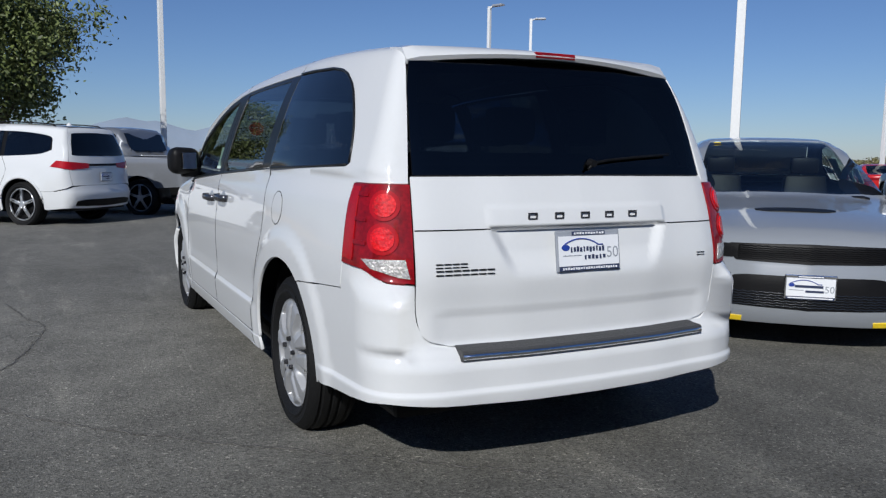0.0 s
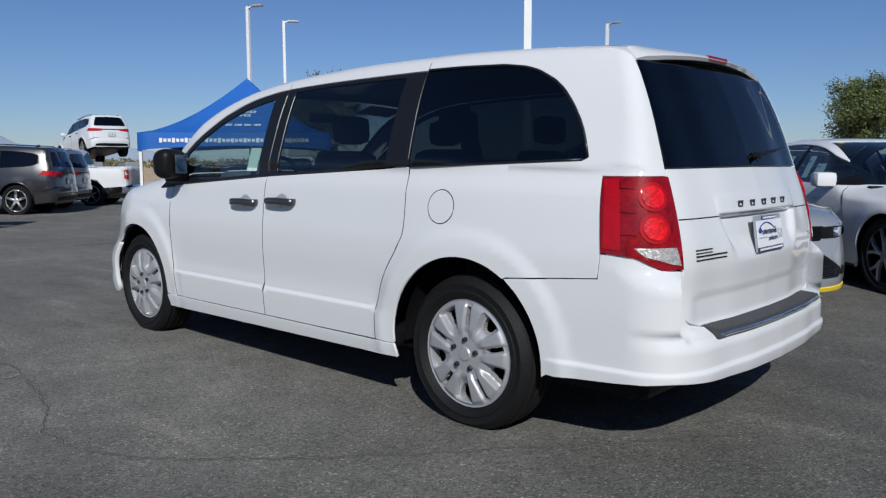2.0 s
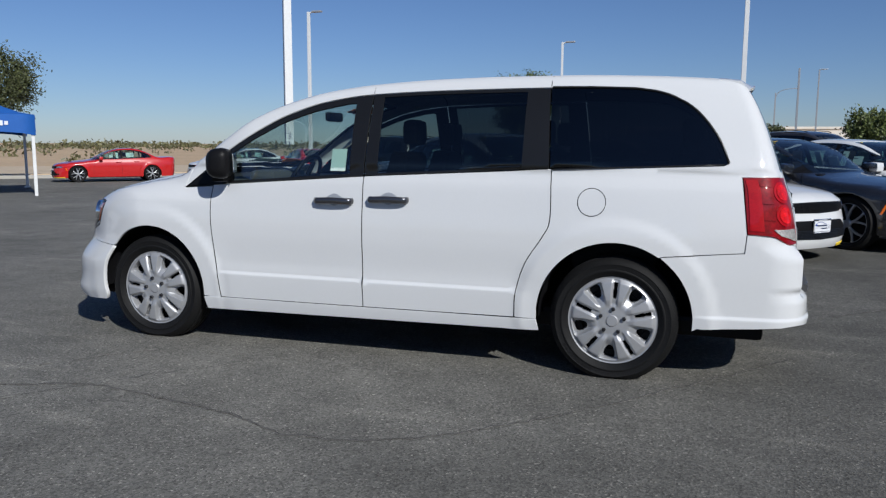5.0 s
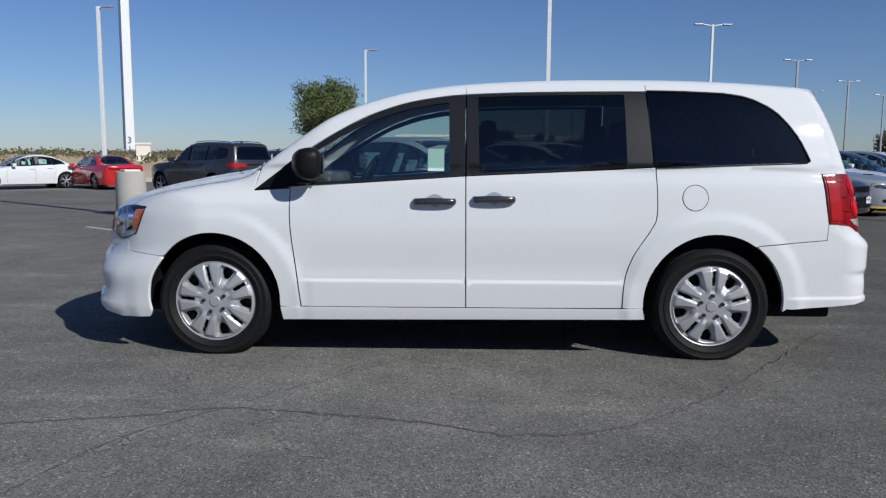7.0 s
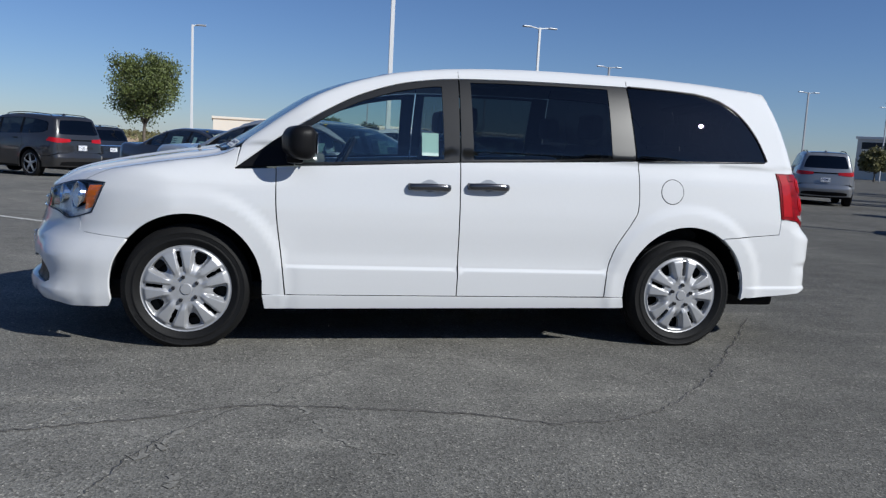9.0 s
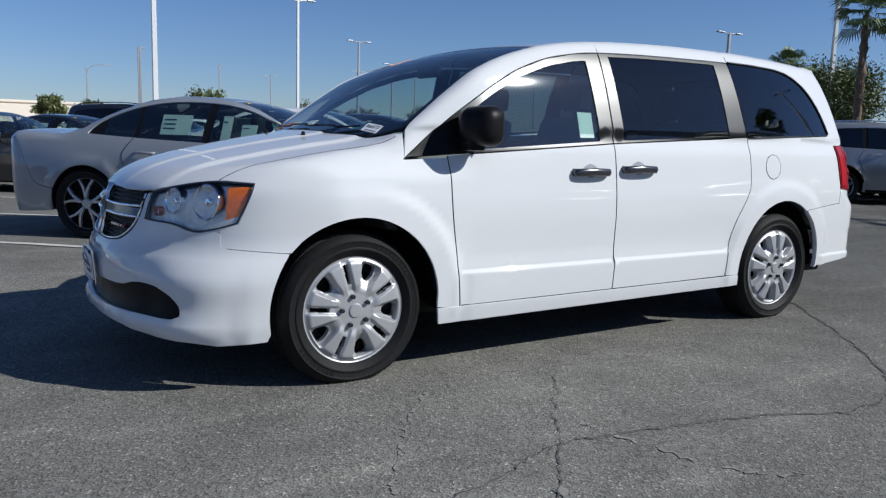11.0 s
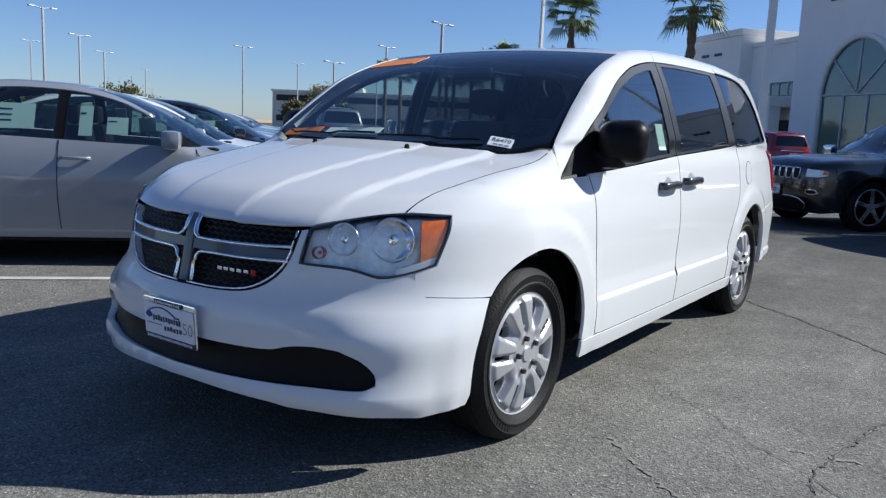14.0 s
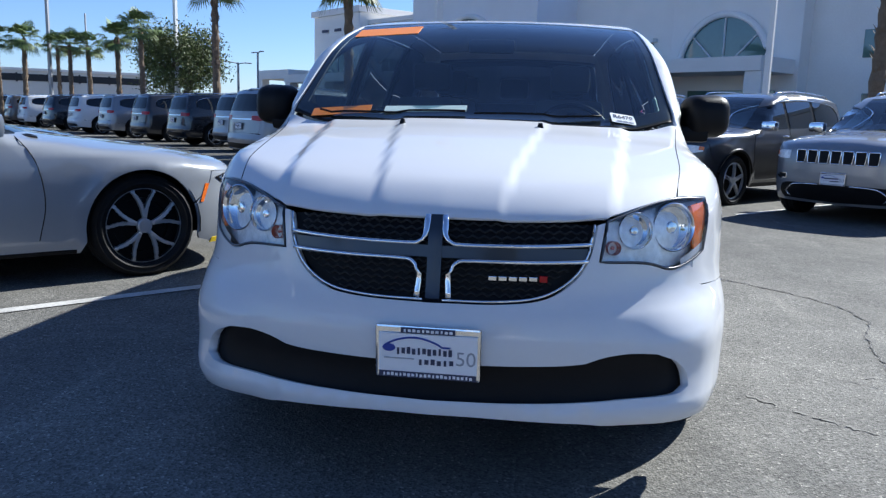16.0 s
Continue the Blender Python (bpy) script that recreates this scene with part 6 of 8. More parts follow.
    return dict(shape=S, h=0.09, dlo=(top, bot[::-1]), dlo_top=top, dlo_bot=bot, panes=panes, pane_holes=holes_of(panes, top, bot), pane=M_TINT, body=body,
                screen=[("top", [(-1.065, 0), (-1.025, 0.4), (-0.925, 0.695)]), ("top", [(-0.925, 0.695), (-0.5, 0.625), (-0.105, 0.565)]), ("top", [(-0.105, 0.565), (-0.14, 0)])],
                faces=[("front_bumper", "cylf", front), ("rear_bumper", "cylr", rearb), ("liftgate", "rear", gate)], mids=mids, patches=patches,
                handles=[(-0.03, 1.04), (0.85, 1.06)], cuts=[[(-0.95, 1.12), (-0.99, 0.8), (-0.93, 0.33)], [(0.125, 1.155), (0.12, 0.33)], [(1.05, 1.19), (1.16, 0.95), (1.0, 0.62), (0.96, 0.33)]],
                handle=M_CHROME if kind == "utility" else None or M_BLACKP, mirror=(-0.72, 1.03, 1.20), mirror_mat=M_CHROME if kind == "utility" else None, hubs=(-1.48, 1.48), hub_z=0.375, rad=0.385, wid=0.26, style="five", rim=M_ALLOY, track=0.835, arch=0.445, pan=(-2.2, 2.35),
                dash=-0.85, belt=1.14, seat=0.0, plates=[((-2.44, 0, 0.56), -90), ((2.53, 0, 0.86), 90)] if kind == "utility" else [((2.53, 0, 0.84), 90)], more=more)


def pickup_spec():
    S = Shape(
        sec=[(0.1, 0.9), (0.35, 0.96), (0.6, 0.99), (0.95, 1.0), (1.2, 0.975), (1.32, 0.945), (1.5, 0.875), (1.7, 0.80), (1.88, 0.72), (2.0, 0.62), (2.2, 0.4)],
        plan=[(-3.0, 0.12), (-2.5, 0.04), (-2.0, 0.0), (2.6, 0.0), (3.0, 0.02), (3.3, 0.06)],
        top=[(-3.0, 1.0), (-2.75, 1.16), (-2.4, 1.22), (-1.5, 1.28), (-1.25, 1.32), (-1.0, 1.45), (-0.6, 1.7), (-0.25, 1.87), (0.2, 1.94), (0.8, 1.94), (1.12, 1.90), (1.28, 1.6), (1.36, 1.34), (1.5, 1.325), (2.2, 1.325), (3.0, 1.325), (3.3, 1.32)],
        crown=0.025, bow=0.08,
        nose=[(0.1, -2.6), (0.4, -2.8), (0.8, -2.82), (1.1, -2.76), (1.3, -2.5), (2.2, -1.6)], nosec=[(0, 0), (0.5, 0.05), (0.75, 0.13), (0.88, 0.26), (1.0, 0.6), (1.2, 1.5)],
        tail=[(0.1, 2.9), (0.4, 3.0), (0.62, 3.06), (0.70, 3.0), (1.3, 2.99), (1.4, 2.95), (2.2, 2.7)], tailc=[(0, 0), (0.6, 0.01), (0.8, 0.03), (0.9, 0.07), (0.98, 0.2), (1.2, 1.0)],
        k=0.05, arches=((-1.85, 0.4), (1.78, 0.4)), ar=0.48, flare=0.02)
    top = [(-1.1, 1.335), (-0.9, 1.45), (-0.6, 1.62), (-0.35, 1.74), (0.0, 1.80), (0.5, 1.815), (1.0, 1.79), (1.12, 1.68)]
    bot = [(-1.1, 1.29), (0, 1.29), (1.12, 1.30)]
    panes = [(-0.85, 0.1), (0.2, 1.08)]
    lip = [("front", [(0, 1.10), (0.5, 1.09), (0.78, 1.06)])]
    body = lip + [("side", [(-2.6, 1.05), (-2.5, 1.04)]), ("side", [(-2.5, 1.04), (-2.4, 0.8), (-2.31, 0.6)]), ("side", arc(-1.85, 0.4, 0.48, 155, -10)), ("side", [(-1.36, 0.34), (1.29, 0.34)]), ("side", arc(1.78, 0.4, 0.48, 188, 25)), ("side", [(2.215, 0.62), (2.92, 0.66)]), ("side", [(2.92, 0.66), (2.93, 1.28)]),
        ("rear", [(0.93, 1.295), (0.5, 1.315), (0, 1.318)]), ("top", [(2.97, 0), (-0.22, 0)]), ("top", [(-0.22, 0), (-0.2, 0.6)]), ("top", [(-0.2, 0.6), (-0.7, 0.68), (-1.1, 0.74)]), ("top", [(-1.1, 0.74), (-1.22, 0)]), ("top", [(-1.22, 0), (-2.76, 0)])]
    front = lip + [("side", [(-2.6, 1.045), (-2.51, 1.035)]), ("side", [(-2.51, 1.035), (-2.41, 0.8), (-2.32, 0.6)]), ("side", arc(-1.85, 0.4, 0.484, 156, 190, 5)), ("front", [(0.9, 0.32), (0.5, 0.3), (0, 0.3)])]
    gate = [("rear", [(0, 1.31), (0.5, 1.308), (0.76, 1.295)]), ("rear", [(0.76, 1.295), (0.77, 0.72)]), ("rear", [(0.77, 0.72), (0, 0.72)])]
    rb = [("rear", [(0, 0.69), (0.8, 0.685)]), ("side", [(2.95, 0.66), (2.8, 0.64)]), ("side", [(2.8, 0.64), (2.78, 0.45)]), ("rear", [(0.88, 0.44), (0.5, 0.42), (0, 0.42)])]
    rr = lambda pts: [tuple(q) for q in S.back("cylr", S.on("rear", pts))]
    post = [("rear", [(0.775, 1.29), (0.925, 1.28)]), ("rear", [(0.925, 1.28), (0.925, 0.69)]), ("rear", [(0.925, 0.69), (0.775, 0.70)]), ("rear", [(0.775, 0.70), (0.775, 1.29)])]
    def more(c, S, P):
        for s in (-1, 1):
            skin("bed_corner", S, "rear", [outline(S, "rear", post, 0.08)], 0.08, P, c, thick=0.02, mirror=s < 0)
        bm = bmesh.new()
        box(bm, (0, 0, 0), (0.02, 1.3, 0.42))
        o = part("rear_window", bm, M_TINT, c)
        o.matrix_basis = pose(1.272, 0, 1.60, 0, -25, 0)
    return dict(shape=S, h=0.1, dlo=(top, bot[::-1]), dlo_top=top, dlo_bot=bot, panes=panes, pane_holes=holes_of(panes, top, bot), pane=M_TINT, body=body,
                screen=[("top", [(-1.225, 0), (-1.2, 0.4), (-1.105, 0.735)]), ("top", [(-1.105, 0.735), (-0.7, 0.675), (-0.205, 0.595)]), ("top", [(-0.205, 0.595), (-0.225, 0)])],
                faces=[("front_bumper", "cylf", front), ("tailgate", "rear", gate)],
                mids=[("rear_bumper", "cylr", rb, M_CHROME, 0.02), ("grille", "front", [("front", [(0, 1.04), (0.5, 1.03)]), ("front", [(0.5, 1.03), (0.45, 0.75)]), ("front", [(0.45, 0.75), (0, 0.73)])], M_BLACKP, 0.004)],
                patches=[("tail_lamp", "cylr", rr([(0.79, 1.22), (0.90, 1.22), (0.94, 1.2), (0.94, 0.92), (0.90, 0.9), (0.79, 0.9)]), M_RED, 0.01)],
                handles=[(0.0, 1.17), (0.95, 1.17)], cuts=[[(-1.05, 1.29), (-1.1, 0.9), (-1.05, 0.4)], [(0.15, 1.29), (0.15, 0.4)], [(1.15, 1.29), (1.2, 0.8), (1.1, 0.4)], [(1.33, 1.3), (1.33, 0.45)]], handle=M_BLACKP,
                mirror=(-0.75, 1.1, 1.33), mirror_mat=M_BLACKP, hubs=(-1.85, 1.78), hub_z=0.40, rad=0.41, wid=0.27, style="five", rim=M_ALLOY, track=0.86, arch=0.48, pan=(-2.6, 2.9), dash=-0.95, belt=1.28, seat=0.0, plates=[], more=more)


SPECS = {"sedan": sedan_spec(), "utility": suv_spec("utility"), "crossover": suv_spec("crossover"), "pickup": pickup_spec()}
CAT = {"sedan": ("sedan", "four-door sedan", "sedan"), "utility": ("sport_utility", "SUV with slotted grille", "SUV"), "crossover": ("sport_utility", "three-row SUV", "SUV"), "pickup": ("pickup_truck", "crew-cab pickup truck", "pickup truck")}
COLOUR = {"grey": "pale blue-grey", "white": "white", "black": "black", "dark": "dark granite-grey", "silver": "silver-grey", "blue": "slate-blue", "red": "bright red", "maroon": "maroon", "brown": "brown-grey"}
FIRST = {}


def park(model, paint, h, p, face, where, z=None, group=""):
    """Parks a car with its middle at (h, p) of the lot, its front towards the world angle face."""
    x, y = lot(h, p)
    m = pose(x, y, ground_z(x, y) if z is None else z, 0, 0, face + 180)
    if model in ("utility", "crossover"):
        m = m @ Matrix.Diagonal((1, 1, 0.985 if model == "utility" else 1.03, 1))
    nm, kind, cat = CAT[model]
    label = f"{COLOUR[paint]} {kind} parked {where}"
    if model not in FIRST:
        FIRST[model] = base_car(SPECS[model], nm, label, cat, paint)
        FIRST[model].matrix_basis = m
        if group:
            FIRST[model]["group"] = group
        return FIRST[model]
    src = FIRST[model]
    c = copy_thing(src, m)
    tagged(c, label, cat, group or "parked cars")
    old, fresh = PAINT_SLOT[src.name], M_PAINTS[paint]
    for o in c.children_recursive:
        for sl in o.material_slots:
            if sl.material == old and fresh != old:
                sl.link = "OBJECT"
                sl.material = fresh
    return c


# ---------- ground, lines, cracks ----------
def asphalt_mat():
    m = bpy.data.materials.new("worn_asphalt")
    m.use_nodes = True
    nt = m.node_tree
    N, L = nt.nodes, nt.links
    b = N["Principled BSDF"]
    tc = N.new("ShaderNodeTexCoord")
    def noise_n(scale, detail=4, rough=0.6):
        n = N.new("ShaderNodeTexNoise")
        n.inputs["Scale"].default_value, n.inputs["Detail"].default_value, n.inputs["Roughness"].default_value = scale, detail, rough
        L.new(tc.outputs["Object"], n.inputs["Vector"])
        return n
    def ramp(src, rows):
        r = N.new("ShaderNodeValToRGB")
        while len(r.color_ramp.elements) < len(rows):
            r.color_ramp.elements.new(0.5)
        for e, (p, v) in zip(r.color_ramp.elements, rows):
            e.position, e.color = p, (v[0], v[1], v[2], 1)
        L.new(src, r.inputs[0])
        return r
    def mult(a, c):
        x = N.new("ShaderNodeMix")
        x.data_type, x.blend_type = "RGBA", "MULTIPLY"
        x.inputs[0].default_value = 1
        L.new(a, x.inputs[6])
        L.new(c, x.inputs[7])
        return x.outputs[2]
    big = ramp(noise_n(0.35, 6, 0.65).outputs["Fac"], [(0.3, (0.13, 0.126, 0.114)), (0.5, (0.166, 0.161, 0.146)), (0.7, (0.215, 0.208, 0.187))])
    mid = ramp(noise_n(3.0, 6, 0.7).outputs["Fac"], [(0.3, (0.82, 0.82, 0.82)), (0.7, (1.16, 1.16, 1.15))])
    vor = N.new("ShaderNodeTexVoronoi")
    vor.inputs["Scale"].default_value = 115
    L.new(tc.outputs["Object"], vor.inputs["Vector"])
    sp = ramp(vor.outputs["Color"], [(0.0, (0.38, 0.38, 0.38)), (0.5, (0.9, 0.9, 0.9)), (0.82, (1.12, 1.12, 1.12)), (1.0, (2.4, 2.36, 2.28))])
    fine = ramp(noise_n(420, 2, 0.6).outputs["Fac"], [(0.3, (0.75, 0.75, 0.75)), (0.7, (1.25, 1.25, 1.25))])
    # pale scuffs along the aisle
    sc = N.new("ShaderNodeMapping")
    sc.inputs["Rotation"].default_value, sc.inputs["Scale"].default_value = (0, 0, radians(-20)), (0.25, 1.6, 1)
    L.new(tc.outputs["Object"], sc.inputs["Vector"])
    ns = N.new("ShaderNodeTexNoise")
    ns.inputs["Scale"].default_value, ns.inputs["Detail"].default_value = 2.2, 8
    L.new(sc.outputs[0], ns.inputs["Vector"])
    scuff = ramp(ns.outputs["Fac"], [(0.35, (0.92, 0.92, 0.92)), (0.6, (1.0, 1.0, 1.0)), (0.72, (1.3, 1.29, 1.26))])
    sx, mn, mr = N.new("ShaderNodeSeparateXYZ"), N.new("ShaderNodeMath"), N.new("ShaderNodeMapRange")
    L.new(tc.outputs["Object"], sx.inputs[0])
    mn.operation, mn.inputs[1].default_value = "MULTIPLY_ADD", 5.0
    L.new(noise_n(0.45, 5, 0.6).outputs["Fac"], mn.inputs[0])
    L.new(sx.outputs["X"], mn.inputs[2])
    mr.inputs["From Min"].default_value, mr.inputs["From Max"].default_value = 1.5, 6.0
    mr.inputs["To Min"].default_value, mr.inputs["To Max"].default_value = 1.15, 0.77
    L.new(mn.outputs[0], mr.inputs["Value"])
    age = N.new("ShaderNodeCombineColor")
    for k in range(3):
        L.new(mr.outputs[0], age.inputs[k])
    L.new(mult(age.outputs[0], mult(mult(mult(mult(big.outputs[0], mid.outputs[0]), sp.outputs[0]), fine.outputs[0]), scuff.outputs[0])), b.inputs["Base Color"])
    b.inputs["Roughness"].default_value = 0.85
    b.inputs["Specular IOR Level"].default_value = 0.2
    bp, bp2 = N.new("ShaderNodeBump"), N.new("ShaderNodeBump")
    bp.inputs["Strength"].default_value, bp.inputs["Distance"].default_value = 0.5, 0.006
    bp2.inputs["Strength"].default_value, bp2.inputs["Distance"].default_value = 0.25, 0.02
    L.new(vor.outputs["Distance"], bp.inputs["Height"])
    L.new(noise_n(22, 4).outputs["Fac"], bp2.inputs["Height"])
    L.new(bp2.outputs[0], bp.inputs["Normal"])
    L.new(bp.outputs[0], b.inputs["Normal"])
    return m


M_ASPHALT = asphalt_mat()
M_DIRT = pbr("dry_sand", (0.50, 0.36, 0.22), 0.95, var=0.22, scale=0.06, fine=1.5, bump=0.3, bscale=3)
M_KERB = pbr("pale_concrete", (0.42, 0.40, 0.36), 0.85, var=0.15, scale=1.5, fine=40, bump=0.2)
M_LINE = pbr("worn_white_line", (0.5, 0.49, 0.46), 0.8, var=0.35, scale=3, fine=60)
M_CRACK = pbr("crack_filler", (0.07, 0.068, 0.065), 0.9, var=0.4, scale=8, fine=90)
M_CRACKL = pbr("crumbled_crack_edge", (0.21, 0.2, 0.185), 0.9, var=0.5, scale=14, fine=120)

ticks = sorted({*np.arange(-420, -60, 60), *np.arange(-60, -16, 4), *np.arange(-16, 16, 1), *np.arange(16, 60, 4), *np.arange(60, 420, 60)})
ps = [float(t) for t in ticks if -120 <= t <= 300]
hs = [-37.0] + [float(t) for t in ticks if -36 <= t <= 90]
v = [(*lot(h, p), ground_z(*lot(h, p))) for h in hs for p in ps]
n = len(ps)
f = [(i * n + j, (i + 1) * n + j, (i + 1) * n + j + 1, i * n + j + 1) for i in range(len(hs) - 1) for j in range(n - 1)]
f = [q[::-1] for q in f]
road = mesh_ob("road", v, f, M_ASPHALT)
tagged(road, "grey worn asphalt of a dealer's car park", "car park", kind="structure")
bm = bmesh.new()
bmesh.ops.create_circle(bm, cap_ends=True, radius=3000, segments=64)
gr = part("ground", bm, M_DIRT)
gr.location = (0, 0, -0.47)
tagged(gr, "flat dry sandy desert ground reaching the horizon", "ground", kind="structure")
for c0, c1, hgt in (((-37.35, -110), (-37.35, 250), 0.14),):
    bm = bmesh.new()
    (x0, y0), (x1, y1) = lot(*c0), lot(*c1)
    d = Vector((x1 - x0, y1 - y0, 0))
    box(bm, (0, 0, 0), (d.length, 0.5, hgt + 0.3))
    o = part("kerb", bm, M_KERB, bevel=0.03)
    o.matrix_basis = Matrix.Translation(((x0 + x1) / 2, (y0 + y1) / 2, -0.38 + hgt - (hgt + 0.3) / 2)) @ Matrix.Rotation(math.atan2(d.y, d.x), 4, "Z")
    tagged(o, "pale concrete kerb between the asphalt and the sand", "kerb", kind="structure")
# a paler road strip past the kerb
bm = bmesh.new()
for k, (hh, ww, mat_) in enumerate(((-52, 16, 0),)):
    x, y = lot(hh, 60)
    box(bm, (0, 0, 0), (ww, 330, 0.05))
    o = part("verge", bm, pbr("pale_dirt_shoulder", (0.54, 0.43, 0.30), 0.95, var=0.15, scale=0.2, fine=3))
    o.matrix_basis = pose(x, y, -0.44, 0, 0, -42)
    tagged(o, "pale bare earth strip along the kerb", "ground", kind="structure")


def strip(name, pts, width, mat, label, cat, lift=0.004, jag=0.0, parent=None):
    rng = random.Random(len(pts) * 7 + int(abs(pts[0][0]) * 100))
    v, f = [], []
    for i, (x, y) in enumerate(pts):
        a, b = pts[max(i - 1, 0)], pts[min(i + 1, len(pts) - 1)]
        d = Vector((b[0] - a[0], b[1] - a[1])).normalized()
        w0, w1 = (width * (1 + jag * rng.uniform(-1, 1)) / 2 for _ in range(2))
        for s in (-w0, w1):
            q = (x - d.y * s, y + d.x * s)
            v.append((*q, ground_z(*q) + lift))
    f = [(2 * i, 2 * i + 2, 2 * i + 3, 2 * i + 1) for i in range(len(pts) - 1)]
    return tagged(mesh_ob(name, v, f, mat, parent, smooth=False), label, cat, kind="structure")


def stall(p, h0, h1):
    strip("parking_line", [lot(h0 + (h1 - h0) * i / 12, p) for i in range(13)], 0.1, M_LINE, "worn white painted stall line on asphalt", "road marking", lift=0.006)


stall(1.48, -10.3, -0.7)
for k in range(1, 14):
    stall(1.48 + 2.4 * k, -10.3, -1.3)
for k in range(-4, 18):
    stall(1.85 + 2.9 * k, 6.2, 11.6)
for k in range(1, 9):
    stall_h = -7.0 - 2.9 * k
    strip("parking_line", [lot(stall_h, -14.0 + 4.2 * i / 10) for i in range(11)], 0.1, M_LINE, "worn white painted stall line on asphalt", "road marking", lift=0.006)


def crack(ctrl, width, seed, pale=True):
    rng = random.Random(seed)
    line = catmull(ctrl, 0.022)
    amp, off, pts = 0.012, 0.0, []
    for i, (x, y) in enumerate(line):
        off = 0.72 * off + rng.uniform(-amp, amp)
        a, b = line[max(i - 1, 0)], line[min(i + 1, len(line) - 1)]
        d = (b - a) / (np.linalg.norm(b - a) + 1e-9)
        pts.append((x - d[1] * off, y + d[0] * off))
    if pale:
        strip("crack_edge", pts, width * 2.0, M_CRACKL, "crumbled pale edge of a crack in the asphalt", "crack", lift=0.003, jag=1.0)
    strip("crack", pts, width, M_CRACK, "thin dark crack in the asphalt", "crack", lift=0.0045, jag=1.0)


crack([(-2.2, -2.25), (-1.653, -2.117), (-1.15, -1.98), (-0.59, -2.05), (-0.1, -2.17), (0.277, -2.29), (0.75, -2.155), (1.233, -1.767), (1.609, -1.348), (2.15, -0.69), (2.6, -0.1)], 0.006, 1)
crack([(-0.6, -1.2), (-0.729, -1.425), (-1.101, -1.868), (-1.514, -2.401), (-1.7, -3.0)], 0.005, 2, False)
crack([(3.0, 1.3), (3.6, 1.9), (4.0, 2.9), (4.9, 3.3), (5.6, 4.3)], 0.008, 4)
crack([(3.2, -4.6), (3.9, -3.7), (4.8, -3.2), (6.2, -2.9), (7.4, -2.0)], 0.007, 6)

M_SCUFF = pbr("pale_scuffed_asphalt", (0.205, 0.198, 0.177), 0.9, var=0.6, scale=18, fine=140)
for k, (line, wd) in enumerate((([(-1.98, -2.14), (-1.81, -1.86), (-1.53, -1.46), (-1.25, -1.17)], 0.014), ([(-1.56, -2.55), (-1.46, -2.41), (-1.42, -2.26)], 0.03), ([(-1.39, -2.82), (-1.39, -2.55)], 0.025),
                                ([(-0.94, -1.86), (-0.82, -2.31), (-0.7, -2.52), (-0.58, -2.59)], 0.016), ([(-1.0, -1.1), (-0.46, -1.16), (0.45, -1.21)], 0.008))):
    dots, rs = catmull(line, 0.02), random.Random(40 + k)
    i = 0
    while i < len(dots) - 4:
        n = rs.randint(3, 9)
        seg = [(p[0] + rs.gauss(0, wd * 0.5), p[1] + rs.gauss(0, wd * 0.5)) for p in dots[i:i + n]]
        if len(seg) > 2:
            strip("scuff", seg, wd, M_SCUFF, "pale scratched scuff on the grey asphalt", "scuff", lift=0.0035, jag=1.0)
        i += n + rs.randint(0, 3)


# ---------- street furniture ----------
M_POLE = pbr("white_painted_steel", (0.74, 0.74, 0.73), 0.45, var=0.06, scale=1.5, fine=20)
M_GALV = pbr("grey_steel", (0.33, 0.34, 0.36), 0.5, 0.4, var=0.1)
M_LAMP = pbr("grey_lamp_head", (0.4, 0.41, 0.43), 0.45, 0.3)


def light_pole(x, y, hgt, arm, w=0.16, base=True, turn=0.0, mat=None):
    """arm: '' none in view, 'one' a short arm, 'two' a double arm, 'bow' a long curved arm."""
    mat = mat or M_POLE
    c = tagged(new("light_pole"), ("tall white steel car-park light pole on a round concrete base" if base else "tall slim steel light pole far across the lot"), "light pole", "light poles")
    bm = bmesh.new()
    box(bm, (0, 0, hgt / 2 + (0.95 if base else 0)), (w, w, hgt - (0.95 if base else 0)))
    for v in bm.verts:
        if v.co.z > hgt / 2:
            v.co.x *= 0.8
            v.co.y *= 0.8
    bm.verts.ensure_lookup_table()
    part("mast", bm, mat, c, bevel=0.01)
    if base:
        bm = bmesh.new()
        cyl(bm, (0, 0, -0.1), 0.33, 0.31, 1.05, 28)
        part("concrete_base", bm, M_KERB, c, smooth=True, bevel=0.02)
        bm = bmesh.new()
        box(bm, (0, 0, 0.97), (0.34, 0.34, 0.04))
        part("foot_plate", bm, mat, c, bevel=0.008)
    for s in {"one": (1,), "two": (1, -1), "bow": (1,)}.get(arm, ()):
        L = {"one": 0.25, "two": 0.6, "bow": 2.0}[arm]
        pts = [(0, 0, hgt - 0.1), (s * L * 0.4, 0, hgt - 0.04), (s * L, 0, hgt)] if arm != "bow" else [(0, 0, hgt - 0.6), (0.3, 0, hgt), (1.0, 0, hgt + 0.35), (L, 0, hgt + 0.45)]
        v, f = sweep(catmull(pts, 0.2), 0.04, 6)
        mesh_ob("arm", v, f, mat, c)
        bm = bmesh.new()
        box(bm, (s * (L + 0.2), 0, pts[-1][2]), (0.5, 0.24, 0.08))
        part("lamp_head", bm, M_LAMP, c, bevel=0.03)
    c.matrix_basis = pose(x, y, ground_z(x, y), 0, 0, turn)
    return c


